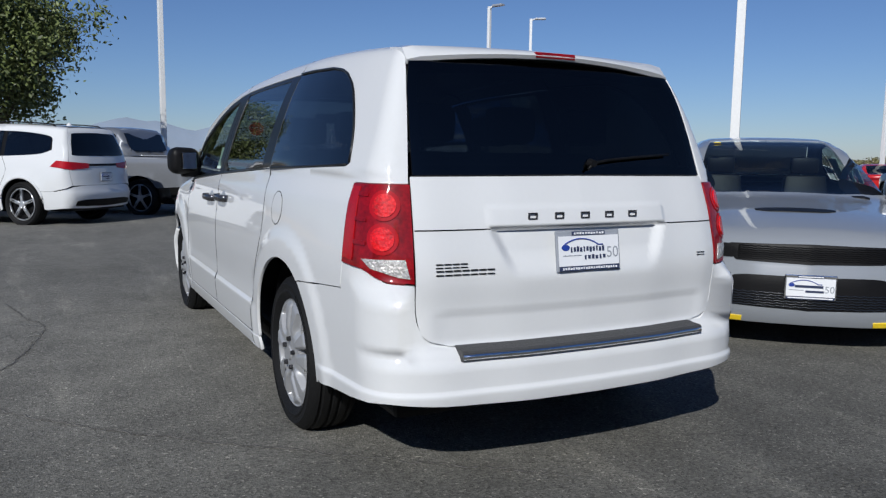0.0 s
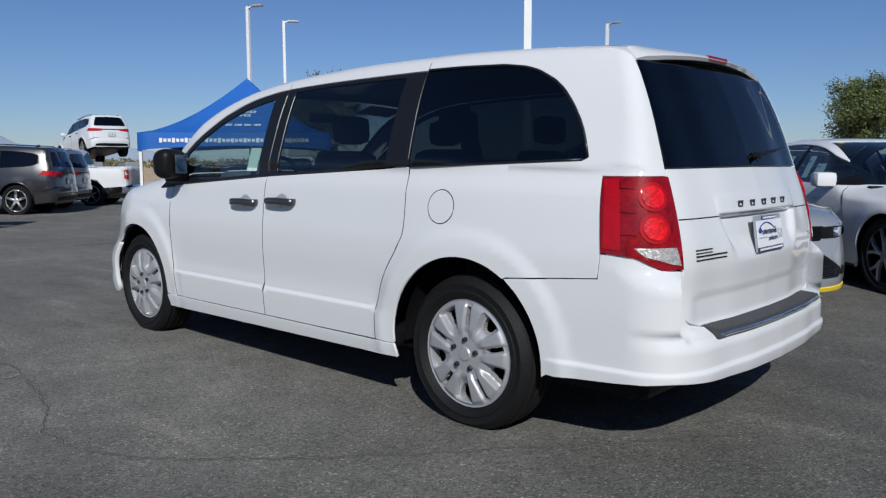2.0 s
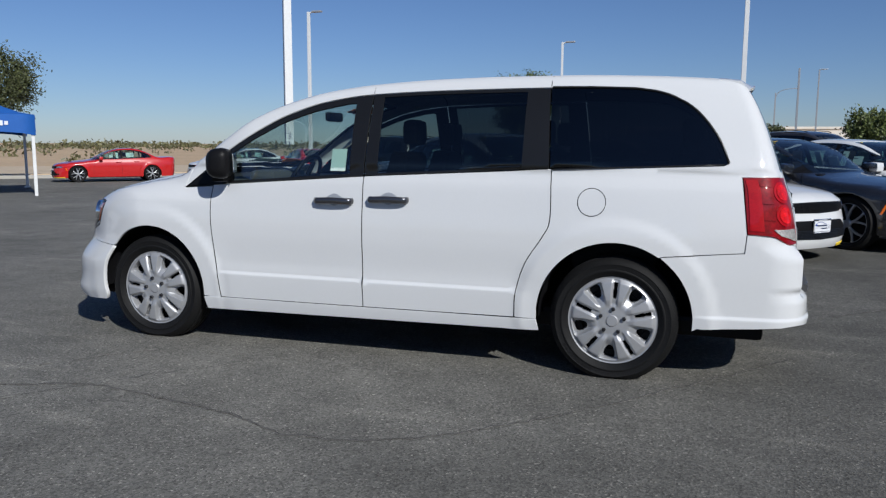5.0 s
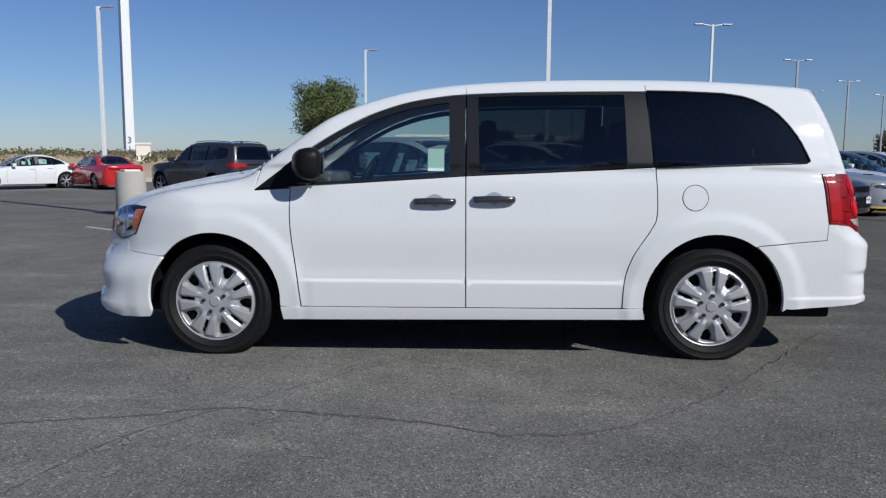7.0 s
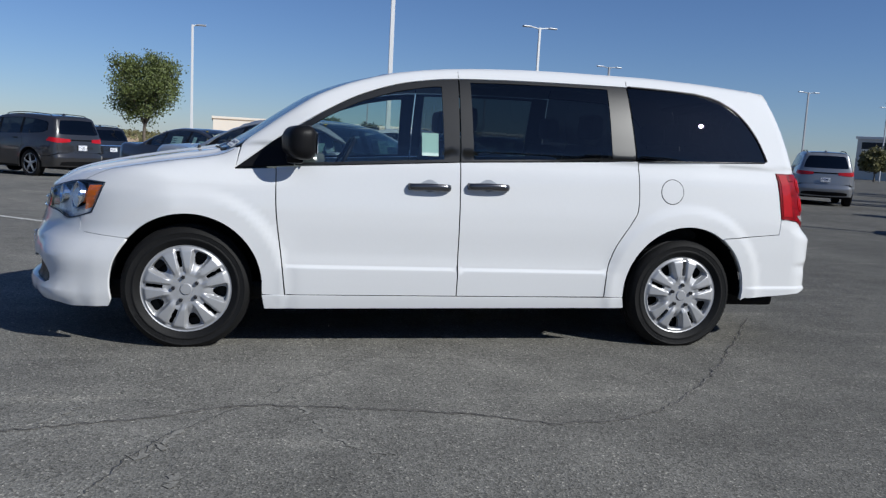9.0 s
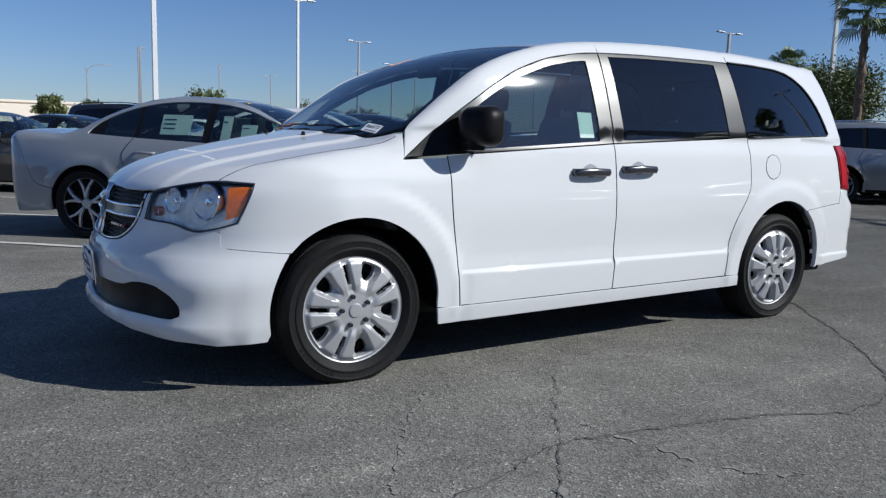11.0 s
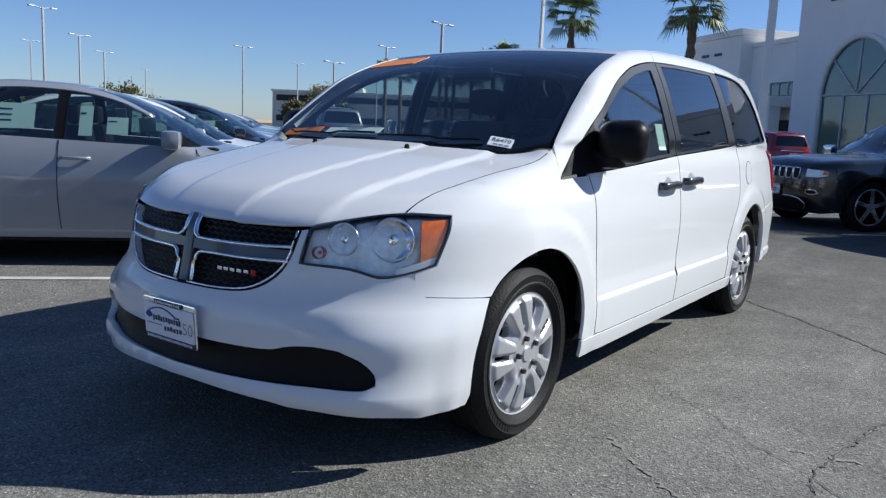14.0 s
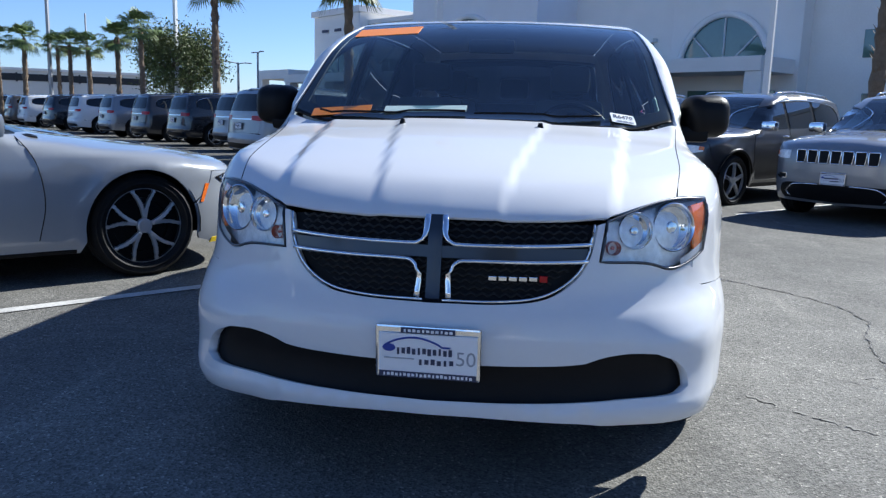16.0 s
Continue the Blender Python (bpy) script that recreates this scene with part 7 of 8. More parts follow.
numbered = light_pole(-7.25, 11.3, 10.5, "two", 0.19, True, 40)
for i, ch in enumerate("31"):
    cu = bpy.data.curves.new("lettering", "FONT")
    cu.body, cu.size, cu.align_x, cu.align_y = ch, 0.2, "CENTER", "CENTER"
    cu.materials.append(M_NAVY)
    t = new("lettering", cu)
    t.parent = numbered
    t.matrix_basis = pose(-0.02, -0.105, 1.62 - 0.2 * i, 90, 0, 0)
for x, y, hg, arm, w, b, tn in ((-23, 1.7, 9.5, "two", 0.17, True, 10), (-23.2, 14.4, 7.55, "one", 0.15, False, 20), (-27.2, 19.0, 8.1, "one", 0.15, False, 60), (-16.2, 29.6, 8.0, "one", 0.16, False, 0), (-5.5, 39.3, 7.4, "one", 0.14, False, 0),
                               (3.48, 26.94, 9.5, "two", 0.18, True, 0), (13.6, 38.4, 8.4, "two", 0.15, False, 5), (24.2, 52.6, 8.2, "two", 0.16, False, 5), (34.6, 66.5, 8.0, "two", 0.17, False, 5), (44, 78.3, 7.7, "two", 0.17, False, 5), (26.8, 99.5, 9.3, "one", 0.18, False, 0), (8.44, 55.2, 6.8, "", 0.15, False, 0),
                               (10.3, 95, 7.6, "bow", 0.17, False, 0), (30.6, 17.2, 11.5, "two", 0.17, False, -20), (16.4, 2.8, 10.2, "two", 0.18, True, 30), (36.2, 27.4, 7.65, "two", 0.18, False, 0), (19.5, -6.4, 9.8, "two", 0.17, True, 60),
                               (50.8, 22.5, 4.6, "two", 0.15, False, -40), (51.3, 21.2, 5.4, "two", 0.14, False, 40), (46, 58, 8, "two", 0.14, False, 0), (47.3, 41.3, 7.75, "two", 0.16, False, 0), (72, 78, 9, "two", 0.15, False, 0), (60, 40, 9, "", 0.14, False, 0), (85, 75, 9.5, "two", 0.16, False, 0),
                               (38.5, 113, 9.3, "two", 0.18, False, 0), (39.4, 39.7, 5.75, "two", 0.14, False, 0), (42, 90, 9, "two", 0.15, False, 0), (85, 133, 9.6, "two", 0.22, False, 0), (100, 161, 9.6, "two", 0.24, False, 0), (128, 198, 9.6, "two", 0.28, False, 0), (152, 231, 9.6, "two", 0.3, False, 0), (12.5, 77, 8.6, "one", 0.15, False, 0)):
    light_pole(x, y, hg, arm, w, b, tn, None if math.hypot(x, y) < 45 else M_GALV)


# stop sign with two street-name blades
def stop_sign(x, y, face):
    c = tagged(new("stop_sign"), "red octagonal stop sign under two blue street-name blades", "stop sign")
    bm = bmesh.new()
    cyl(bm, (0, 0, -0.75), 0.035, 0.035, 4.3, 10)
    part("post", bm, M_GALV, c)
    for nm, r, m, yy in (("sign_edge", 0.42, M_PLATE, -0.045), ("sign_face", 0.39, pbr("sign_red", (0.5, 0.015, 0.02), 0.4, var=0.04), -0.052)):
        bm = bmesh.new()
        cyl(bm, (0, 0, 0), r, r, 0.008, 8, Matrix.Translation((0, yy, 2.55)) @ Matrix.Rotation(math.pi / 2, 4, "X") @ Matrix.Rotation(math.pi / 8, 4, "Z"))
        part(nm, bm, m, c)
    cu = bpy.data.curves.new("lettering", "FONT")
    cu.body, cu.size, cu.align_x, cu.align_y = "STOP", 0.27, "CENTER", "CENTER"
    cu.materials.append(M_PLATE)
    t = new("lettering", cu)
    t.parent = c
    t.matrix_basis = pose(0, -0.064, 2.55, 90, 0, 0)
    for z, r in ((3.15, 0), (3.42, 0)):
        bm = bmesh.new()
        box(bm, (0.02, -0.02 + 0.0, z), (0.95, 0.02, 0.23))
        b = part("street_blade", bm, pbr("blade_blue", (0.02, 0.1, 0.42), 0.4, var=0.05), c, bevel=0.005)
        for k in range(4):
            bm = bmesh.new()
            box(bm, (-0.3 + 0.2 * k, -0.034, z), (0.15, 0.006, 0.1))
            part("name_bar", bm, M_PLATE, b)
    c.matrix_basis = pose(x, y, ground_z(x, y), 0, 0, face)
    return c


sign = stop_sign(-32, 7.0, 75)
sign.scale, sign.location.z = (0.84, 0.84, 0.84), ground_z(-32, 7.0) + 0.6


# ---------- plants ----------
M_BARK = pbr("grey_bark", (0.14, 0.115, 0.09), 0.95, var=0.3, scale=8, fine=40, bump=0.6, bscale=30)
M_PALMBARK = pbr("palm_bark", (0.17, 0.125, 0.085), 0.95, var=0.35, scale=10, fine=50, bump=0.7, bscale=25)


def leaf_mat(name, col, rand=0.5):
    m = pbr(name, col, 0.55, var=0.35, scale=1.2, fine=9)
    nt = m.node_tree
    info = nt.nodes.new("ShaderNodeNewGeometry")
    mr = nt.nodes.new("ShaderNodeMapRange")
    mr.inputs["To Min"].default_value, mr.inputs["To Max"].default_value = 1 - rand, 1 + rand
    nt.links.new(info.outputs["Random Per Island"], mr.inputs["Value"])
    sc = next(n for n in nt.nodes if n.bl_idname == "ShaderNodeVectorMath")
    mu = nt.nodes.new("ShaderNodeVectorMath")
    mu.operation = "SCALE"
    nt.links.new(sc.outputs[0], mu.inputs[0])
    nt.links.new(mr.outputs[0], mu.inputs["Scale"])
    nt.links.new(mu.outputs[0], nt.nodes["Principled BSDF"].inputs["Base Color"])
    return m


M_LEAF = leaf_mat("green_leaves", (0.105, 0.13, 0.036))
M_LEAFD = leaf_mat("olive_leaves", (0.075, 0.085, 0.03))
M_LEAFY = leaf_mat("dusty_leaves", (0.14, 0.13, 0.045))
M_FROND = leaf_mat("palm_fronds", (0.12, 0.17, 0.05), 0.4)


def tree(x, y, hgt, rad, bole, seed, leaves=2600, mat=None, squash=1.0, size=0.13, open_=0.25):
    leaves, size = int(leaves * 3.2), size * 0.72
    rng = random.Random(seed)
    nrng = np.random.default_rng(seed)
    c = tagged(new("tree"), "small leafy street tree with an uneven green crown", "tree", "trees")
    V, Fc = [], []
    def limb(p0, p1, r0, r1):
        mid = [p0 + (p1 - p0) * t + Vector((rng.uniform(-1, 1), rng.uniform(-1, 1), 0)) * 0.08 * (p1 - p0).length * math.sin(math.pi * t) for t in (0, 0.35, 0.7, 1)]
        k = len(V)
        v, f = sweep(mid, 1.0, 6)
        for i in range(4):
            rr = r0 + (r1 - r0) * i / 3
            for q in range(6):
                V.append(mid[i] + (v[i * 6 + q] - mid[i]) * rr)
        Fc.extend(tuple(a + k for a in g) for g in f)
    top = Vector((rng.uniform(-0.15, 0.15), rng.uniform(-0.15, 0.15), bole))
    limb(Vector((0, 0, -0.1)), top, rad * 0.06, rad * 0.045)
    cz = bole + (hgt - bole) * 0.5
    ends = []
    for i in range(9):
        a = 2 * math.pi * (i + rng.random() * 0.6) / 9
        e = Vector((math.cos(a) * rad * rng.uniform(0.45, 0.75), math.sin(a) * rad * rng.uniform(0.45, 0.75), bole + (hgt - bole) * rng.uniform(0.3, 0.85)))
        limb(top * rng.uniform(0.75, 1), e, rad * 0.03, rad * 0.008)
        ends.append(e)
        for _ in range(3):
            e2 = e + Vector((rng.uniform(-1, 1), rng.uniform(-1, 1), rng.uniform(-0.3, 1))) * rad * 0.35
            limb(e * 0.7 + top * 0.3, e2, rad * 0.012, rad * 0.004)
            ends.append(e2)
    mesh_ob("trunk", V, Fc, M_BARK, c)
    # clumps of small folded leaves, crowded towards the outside, with gaps between
    clumps = [Vector((math.cos(a) * math.cos(b) * rad, math.sin(a) * math.cos(b) * rad, math.sin(b) * (hgt - bole) / 2 * squash)) * rng.uniform(0.45, 1.0) + Vector((0, 0, cz)) for a, b in ((rng.uniform(0, 6.283), math.asin(rng.uniform(-1, 1))) for _ in range(110))] + ends
    cl = np.array([tuple(k) for k in clumps])
    pick = nrng.integers(0, len(cl), leaves)
    pos = cl[pick] + nrng.normal(0, 1, (leaves, 3)) * np.array([0.13, 0.13, 0.12]) * rad
    d = nrng.normal(0, 1, (leaves, 3))
    d /= np.linalg.norm(d, axis=1, keepdims=True)
    e = np.cross(d, nrng.normal(0, 1, (leaves, 3)))
    e /= np.linalg.norm(e, axis=1, keepdims=True)
    s = size * nrng.uniform(0.6, 1.3, (leaves, 1))
    quad = np.stack([pos - d * s, pos + e * s * 0.45, pos + d * s, pos - e * s * 0.45], 1).reshape(-1, 3)
    mesh_ob("crown", quad, [(4 * i, 4 * i + 1, 4 * i + 2, 4 * i + 3) for i in range(leaves)], mat or M_LEAF, c, smooth=False)
    c.matrix_basis = pose(x, y, ground_z(x, y), 0, 0, rng.uniform(0, 360))
    return c


tree(-19.8, -3.1, 6.5, 2.25, 2.3, 3, 10500, M_LEAF, size=0.1)
tree(53, 90.5, 4.6, 3.0, 0.8, 21, 2600, M_LEAFY, size=0.26)
tree(60, 95, 3.2, 2.4, 0.6, 22, 1600, M_LEAFY, size=0.26)
tree(-8.7, 44.9, 6.4, 2.0, 2.2, 5, 8000, M_LEAF, size=0.11)
tree(-28.5, 22.3, 5.8, 2.0, 2.0, 8, 6000, M_LEAFD, size=0.1)
tree(31.3, 17.4, 5.2, 2.1, 1.4, 11, 6500, M_LEAF, size=0.1)
tree(25, 62, 3.5, 1.7, 0.9, 12, 2600, M_LEAFY, size=0.2)
tree(31, 66, 3.4, 1.8, 0.9, 13, 2600, M_LEAFY, size=0.2)
tree(4.0, 70, 3.6, 1.2, 1.0, 14, 1600, M_LEAF, size=0.18)
tree(9.0, 84, 3.8, 1.5, 1.0, 19, 1400, M_LEAFD, size=0.2)
tree(13, 55, 3.9, 1.5, 1.2, 15, 2000, M_LEAF, size=0.16)
tree(66, 72, 3.6, 1.7, 1.0, 16, 2400, M_LEAFY, size=0.24)
tree(84, 84, 6.5, 3.6, 1.6, 17, 2400, M_LEAFY, size=0.26)


def palm_parts(hgt, seed, crown=1.15):
    rng = random.Random(seed)
    c = tagged(new("palm_tree"), "slender fan palm with a shaggy trunk and green fronds", "palm tree", "palm trees")
    n, V, Fc, seg = 26, [], [], 12
    lean = rng.uniform(-0.02, 0.02)
    for i in range(n + 1):
        z = hgt * i / n
        r = 0.14 - 0.03 * (i / n) + (0.025 if i % 2 else 0) * (0.5 + rng.random())
        for k in range(seg):
            a = 2 * math.pi * k / seg
            q = r * (1 + 0.12 * rng.uniform(-1, 1))
            V.append((lean * z + q * math.cos(a), q * math.sin(a), z))
    Fc = [(i * seg + k, i * seg + (k + 1) % seg, (i + 1) * seg + (k + 1) % seg, (i + 1) * seg + k) for i in range(n) for k in range(seg)]
    mesh_ob("trunk", V, Fc, M_PALMBARK, c, smooth=False)
    # leaf-base stubs
    SV, SF = [], []
    for _ in range(70):
        z, a = hgt * rng.uniform(0.35, 0.99), rng.uniform(0, 6.283)
        p = Vector((lean * z + 0.14 * math.cos(a), 0.14 * math.sin(a), z))
        d = Vector((math.cos(a) * 0.11, math.sin(a) * 0.11, 0.13))
        k = len(SV)
        t = Vector((-math.sin(a), math.cos(a), 0)) * 0.035
        SV += [p - t, p + t, p + d]
        SF.append((k, k + 1, k + 2))
    tagged(mesh_ob("trunk_skirt", SV, SF, M_PALMBARK, c, smooth=False), kind="stuff")
    V, Fc = [], []
    for i in range(38):
        a, el = rng.uniform(0, 6.283), rng.uniform(-0.7, 1.35)
        L = crown * rng.uniform(0.8, 1.15)
        d = Vector((math.cos(a) * math.cos(el), math.sin(a) * math.cos(el), math.sin(el)))
        base = Vector((lean * hgt, 0, hgt))
        tip = base + d * L * 0.55
        side = d.cross(Vector((0, 0, 1))).normalized()
        up = side.cross(d).normalized()
        k = len(V)
        V += [base - side * 0.012, base + side * 0.012, tip + side * 0.012, tip - side * 0.012]
        Fc.append((k, k + 1, k + 2, k + 3))
        for j in range(15):
            t = (j / 14 - 0.5) * 2.6
            w = d * math.cos(t) + side * math.sin(t)
            e = tip + w * L * 0.62 * (1 - 0.1 * abs(t)) - Vector((0, 0, 0.22 * L * rng.uniform(0.4, 1.2)))
            m = tip + w * L * 0.36
            sp = up.cross(w) * 0.032
            k = len(V)
            V += [tip, m - sp, e, m + sp]
            Fc.append((k, k + 1, k + 2, k + 3))
    mesh_ob("crown", V, Fc, M_FROND, c, smooth=False)
    return c


PALMS = [palm_parts(5.7, 1), palm_parts(5.0, 2, 1.0)]
spots = [(27.0, 13.65, 1.1, 0), (22.2, 6.7, 1.13, 1), (15.9, -8.05, 1.2, 0), (35.8, 31.6, 0.83, 0), (34.9, 29.5, 0.82, 0), (34.0, 27.4, 0.93, 1), (33.6, 24.5, 0.76, 0), (37.5, 25.8, 0.91, 1), (34.8, 22.5, 0.97, 1), (28.4, 17.7, 0.82, 0), (36.3, 26.9, 0.78, 0)]
used = set()
for i, (x, y, s, k) in enumerate(spots):
    m = pose(x, y, ground_z(x, y) - 0.05, 0, 0, 67 * i)
    if k not in used:
        used.add(k)
        PALMS[k].matrix_basis = m @ Matrix.Diagonal((s, s, s, 1))
    else:
        o = copy_thing(PALMS[k], m)
        o.scale = (s, s, s)

# scrub along the horizon and dry bushes on the sand: countless, one object
rng = np.random.default_rng(4)
V, Fc = [], []
for i in range(1300):
    a = rng.uniform(radians(70), radians(200))
    r = 60 + 420 * rng.random() ** 0.8 if i % 3 else 180 + 300 * rng.random()
    x, y = r * math.cos(a), r * math.sin(a)
    if x * HX + y * HY > -60 and r < 90:
        continue
    s = rng.uniform(0.4, 1.2) * (0.8 + r / 170)
    for j in range(26):
        k = len(V)
        o = rng.normal(0, 1, 3) * (s * 0.55, s * 0.55, s * 0.2)
        d, e = rng.normal(0, 1, 3), rng.normal(0, 1, 3)
        d, e = d / np.linalg.norm(d) * s * 0.2, e / np.linalg.norm(e) * s * 0.2
        q = np.array((x, y, -0.4 + s * 0.35)) + o
        V += [q - d, q + e, q + d, q - e]
        Fc.append((k, k + 1, k + 2, k + 3))
tagged(mesh_ob("scrub", V, Fc, leaf_mat("scrub_leaves", (0.12, 0.115, 0.05), 0.4), smooth=False), "dry grey-green desert bushes along the horizon", "bushes", kind="stuff")

# a far line of hills, the haze of distance mixed into their colour
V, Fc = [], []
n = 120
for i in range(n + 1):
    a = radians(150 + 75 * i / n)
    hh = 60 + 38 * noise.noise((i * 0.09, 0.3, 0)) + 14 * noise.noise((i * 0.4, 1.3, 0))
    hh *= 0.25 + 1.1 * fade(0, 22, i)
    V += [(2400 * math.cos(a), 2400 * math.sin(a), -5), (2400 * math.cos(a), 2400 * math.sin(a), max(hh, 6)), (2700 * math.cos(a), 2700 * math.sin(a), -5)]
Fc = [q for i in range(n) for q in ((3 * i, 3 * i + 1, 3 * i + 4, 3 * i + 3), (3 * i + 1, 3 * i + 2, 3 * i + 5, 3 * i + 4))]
tagged(mesh_ob("backdrop", V, Fc, pbr("haze_tinted_hills", (0.22, 0.27, 0.35), 1.0, var=0.08, scale=0.004, fine=0.02)), "hills far beyond the desert, coloured pale blue-grey with distance haze", "hills", kind="structure")


# ---------- the parked cars ----------
H1 = -2.75
for k, paint in enumerate(("grey", "white", "black", "white", "dark", "grey", "white", "black", "silver", "white", "dark", "white", "black", "white", "silver", "dark", "white")):
    park("sedan", paint, H1 + ((-0.17, -0.2, 0.15, 0.0)[k] if k < 4 else -0.5 + 0.1 * (k % 3)), (2.94 if k == 0 else 3.1 + 2.38 * k), -42, "nose-out beside the white minivan", group="row of sedans")
for k, (model, paint, p) in enumerate((("sedan", "dark", 8.2), ("sedan", "black", 10.8), ("crossover", "black", 14.0), ("sedan", "white", 17.0), ("crossover", "dark", 20))):
    park(model, paint, -10.4, p, -42, "in the row behind the sedans")
for k, paint in enumerate(("silver", "silver", "dark", "black")):
    park("utility", paint, (8.7, 9.0, 8.75, 8.4)[k], (-2.0, 0.85, 3.5, 6.05)[k], 138, "facing the white minivan's aisle", group="row of facing SUVs")
for k, paint in enumerate(("dark", "silver", "black", "dark", "silver", "white", "black", "white", "brown", "black", "silver", "white")):
    park("utility", paint, 9.0, (15.2, 18.1, 21.7, 25.2, 29.0, 33.3, 37.6, 42.7, 46.0, 49.5, 53.0, 56.5)[k], -42, "tail-out before the palms", group="row of SUVs tail-out")
for model, paint, h, p in (("crossover", "white", -7.5, -10.5), ("pickup", "silver", -10.6, -10.6), ("crossover", "dark", -17.3, -10.9), ("crossover", "silver", -19.95, -11.4), ("pickup", "white", -22.9, -11.2)):
    park(model, paint, h, p, 228, "tail-out along the lot's far side", group="row along the far side")
raised = park("crossover", "white", -33.2, -13.1, 176, "up on a display ramp", z=1.25)
raised.matrix_basis = raised.matrix_basis @ pose(0, 0, 0, 0, -6, 0)
park("crossover", "white", -35.0, -3.55, 138, "under the blue canopy's edge")
park("sedan", "red", -33.0, 2.2, 228, "beside the kerb before the sand")
park("sedan", "white", -33.0, 8.0, 228, "beside the kerb before the sand")
park("sedan", "red", -31.3, 10.7, 138, "nose to the kerb before the sand")
park("crossover", "dark", -20.6, 9.9, 144, "tail-out beyond the numbered pole")
park("utility", "black", -24.5, 14.2, 138, "tail-out beyond the numbered pole")
park("utility", "silver", 7.2, 13.2, -42, "across the aisle beside the palms")
park("utility", "maroon", 17.5, 24.1, 48, "before the showroom")
park("utility", "white", 18.2, 30.8, 48, "before the showroom")
for h, p, paint in ((24, 62, "silver"), (24, 66, "white"), (20, 75, "dark"), (30, 70, "silver"), (9.6, 52, "silver"), (9.6, 55, "white"), (9.6, 58, "dark")):
    park("utility", paint, h, p, -42, "far down the lot")

park("crossover", "silver", 0.46, 27.0, 58, "in the aisle far down the lot")

# the ramp under the raised car
bm = bmesh.new()
x, y = lot(-33.2, -13.1)
for dx in (-0.8, 0.8):
    box(bm, (0, dx, 0.62 - 0.2), (5.4, 0.6, 1.24))
o = part("display_ramp", bm, M_GALV, bevel=0.03)
o.matrix_basis = pose(x, y, -0.3, 0, 0, -4) @ pose(0, 0, 0, 0, -6, 0)
o.data.transform(Matrix.Diagonal((1, 1, 1.15, 1)))
tagged(o, "grey steel display ramp holding up a white car", "ramp")


# ---------- the blue canopy ----------
M_CANVAS = pbr("blue_canvas", (0.015, 0.11, 0.42), 0.7, var=0.12, scale=1.5, fine=30)
M_PRINT = pbr("white_print", (0.7, 0.72, 0.75), 0.6, var=0.06)


def canopy(x, y, turn):
    c = tagged(new("canopy_tent"), "blue peaked canopy tent with white printed bars on white legs", "canopy tent")
    R, zt, zb, pk = 3.7, 2.92, 2.2, 5.4
    V, Fc, n, m = [], [], 16, 8
    rim = [(-R + 2 * R * i / n, -R) for i in range(n)] + [(R, -R + 2 * R * i / n) for i in range(n)] + [(R - 2 * R * i / n, R) for i in range(n)] + [(-R, R - 2 * R * i / n) for i in range(n)]
    for j in range(m + 1):
        t = j / m
        for a, b in rim:
            sag = 1 - t
            V.append((a * sag, b * sag, zt + (pk - zt) * t ** 1.55))
    k = len(rim)
    Fc = [(j * k + i, j * k + (i + 1) % k, (j + 1) * k + (i + 1) % k, (j + 1) * k + i) for j in range(m) for i in range(k)]
    mesh_ob("roof_canvas", V, Fc, M_CANVAS, c)
    V = []
    for a, b in rim:
        e = 1 - abs((a if abs(b) == R else b) / R)
        arch_ = 0.0 if e < 0.05 else 0.22 * e ** 0.5
        V += [(a * 1.004, b * 1.004, zt + 0.004), (a * 1.006, b * 1.006, zb + arch_)]
    Fc = [(2 * i, 2 * i + 1, (2 * i + 3) % (2 * k), (2 * i + 2) % (2 * k)) for i in range(k)]
    mesh_ob("valance", V, Fc, M_CANVAS, c)
    for a in (-R, R):
        for b in (-R, R):
            bm = bmesh.new()
            box(bm, (a * 0.98, b * 0.98, zt / 2), (0.11, 0.11, zt))
            box(bm, (a * 0.98, b * 0.98, 0.02), (0.25, 0.25, 0.04))
            part("leg", bm, M_POLE, c, bevel=0.008)
    # printed bars on each face
    for q in range(4):
        rot = Matrix.Rotation(q * math.pi / 2, 4, "Z")
        for u0, u1, t0, t1, nm in ((-1.15, 1.15, 0.02, 0.14, "word_bar"), (-2.9, -1.6, 0.02, 0.10, "word_bar"), (1.6, 2.9, 0.02, 0.10, "word_bar")):
            bm = bmesh.new()
            nn = max(3, int((u1 - u0) / 0.16))
            for i in range(nn):
                w = (u1 - u0) / nn
                box(bm, (u0 + w * (i + 0.5), -R * 1.012, zt - 0.3), (w * 0.72, 0.01, 0.13 if i % 3 else 0.18), rot)
            tagged(part(nm, bm, M_PRINT, c), kind="stuff")
        for t, hw, cnt in ((0.27, 0.95, 5), (0.52, 0.62, 8), (0.46, 0.42, 5)):
            bm = bmesh.new()
            sag, z = 1 - t, zt + (pk - zt) * t ** 1.55
            ang = math.atan2((pk - zt) * 1.55 * t ** 0.55, R)
            for i in range(cnt):
                w = 2 * hw / cnt
                box(bm, (0, 0, 0), (w * 0.75, 0.16, 0.01), rot @ Matrix.Translation((-hw + w * (i + 0.5), -R * sag - 0.012, z + 0.02)) @ Matrix.Rotation(ang, 4, "X"))
            tagged(part("word_bar", bm, M_PRINT, c), kind="stuff")
    c.matrix_basis = pose(x, y, ground_z(x, y), 0, 0, turn)
    return c


tent = canopy(-20.65, 12.6, 48)
tent.scale = (0.82, 0.82, 0.82)
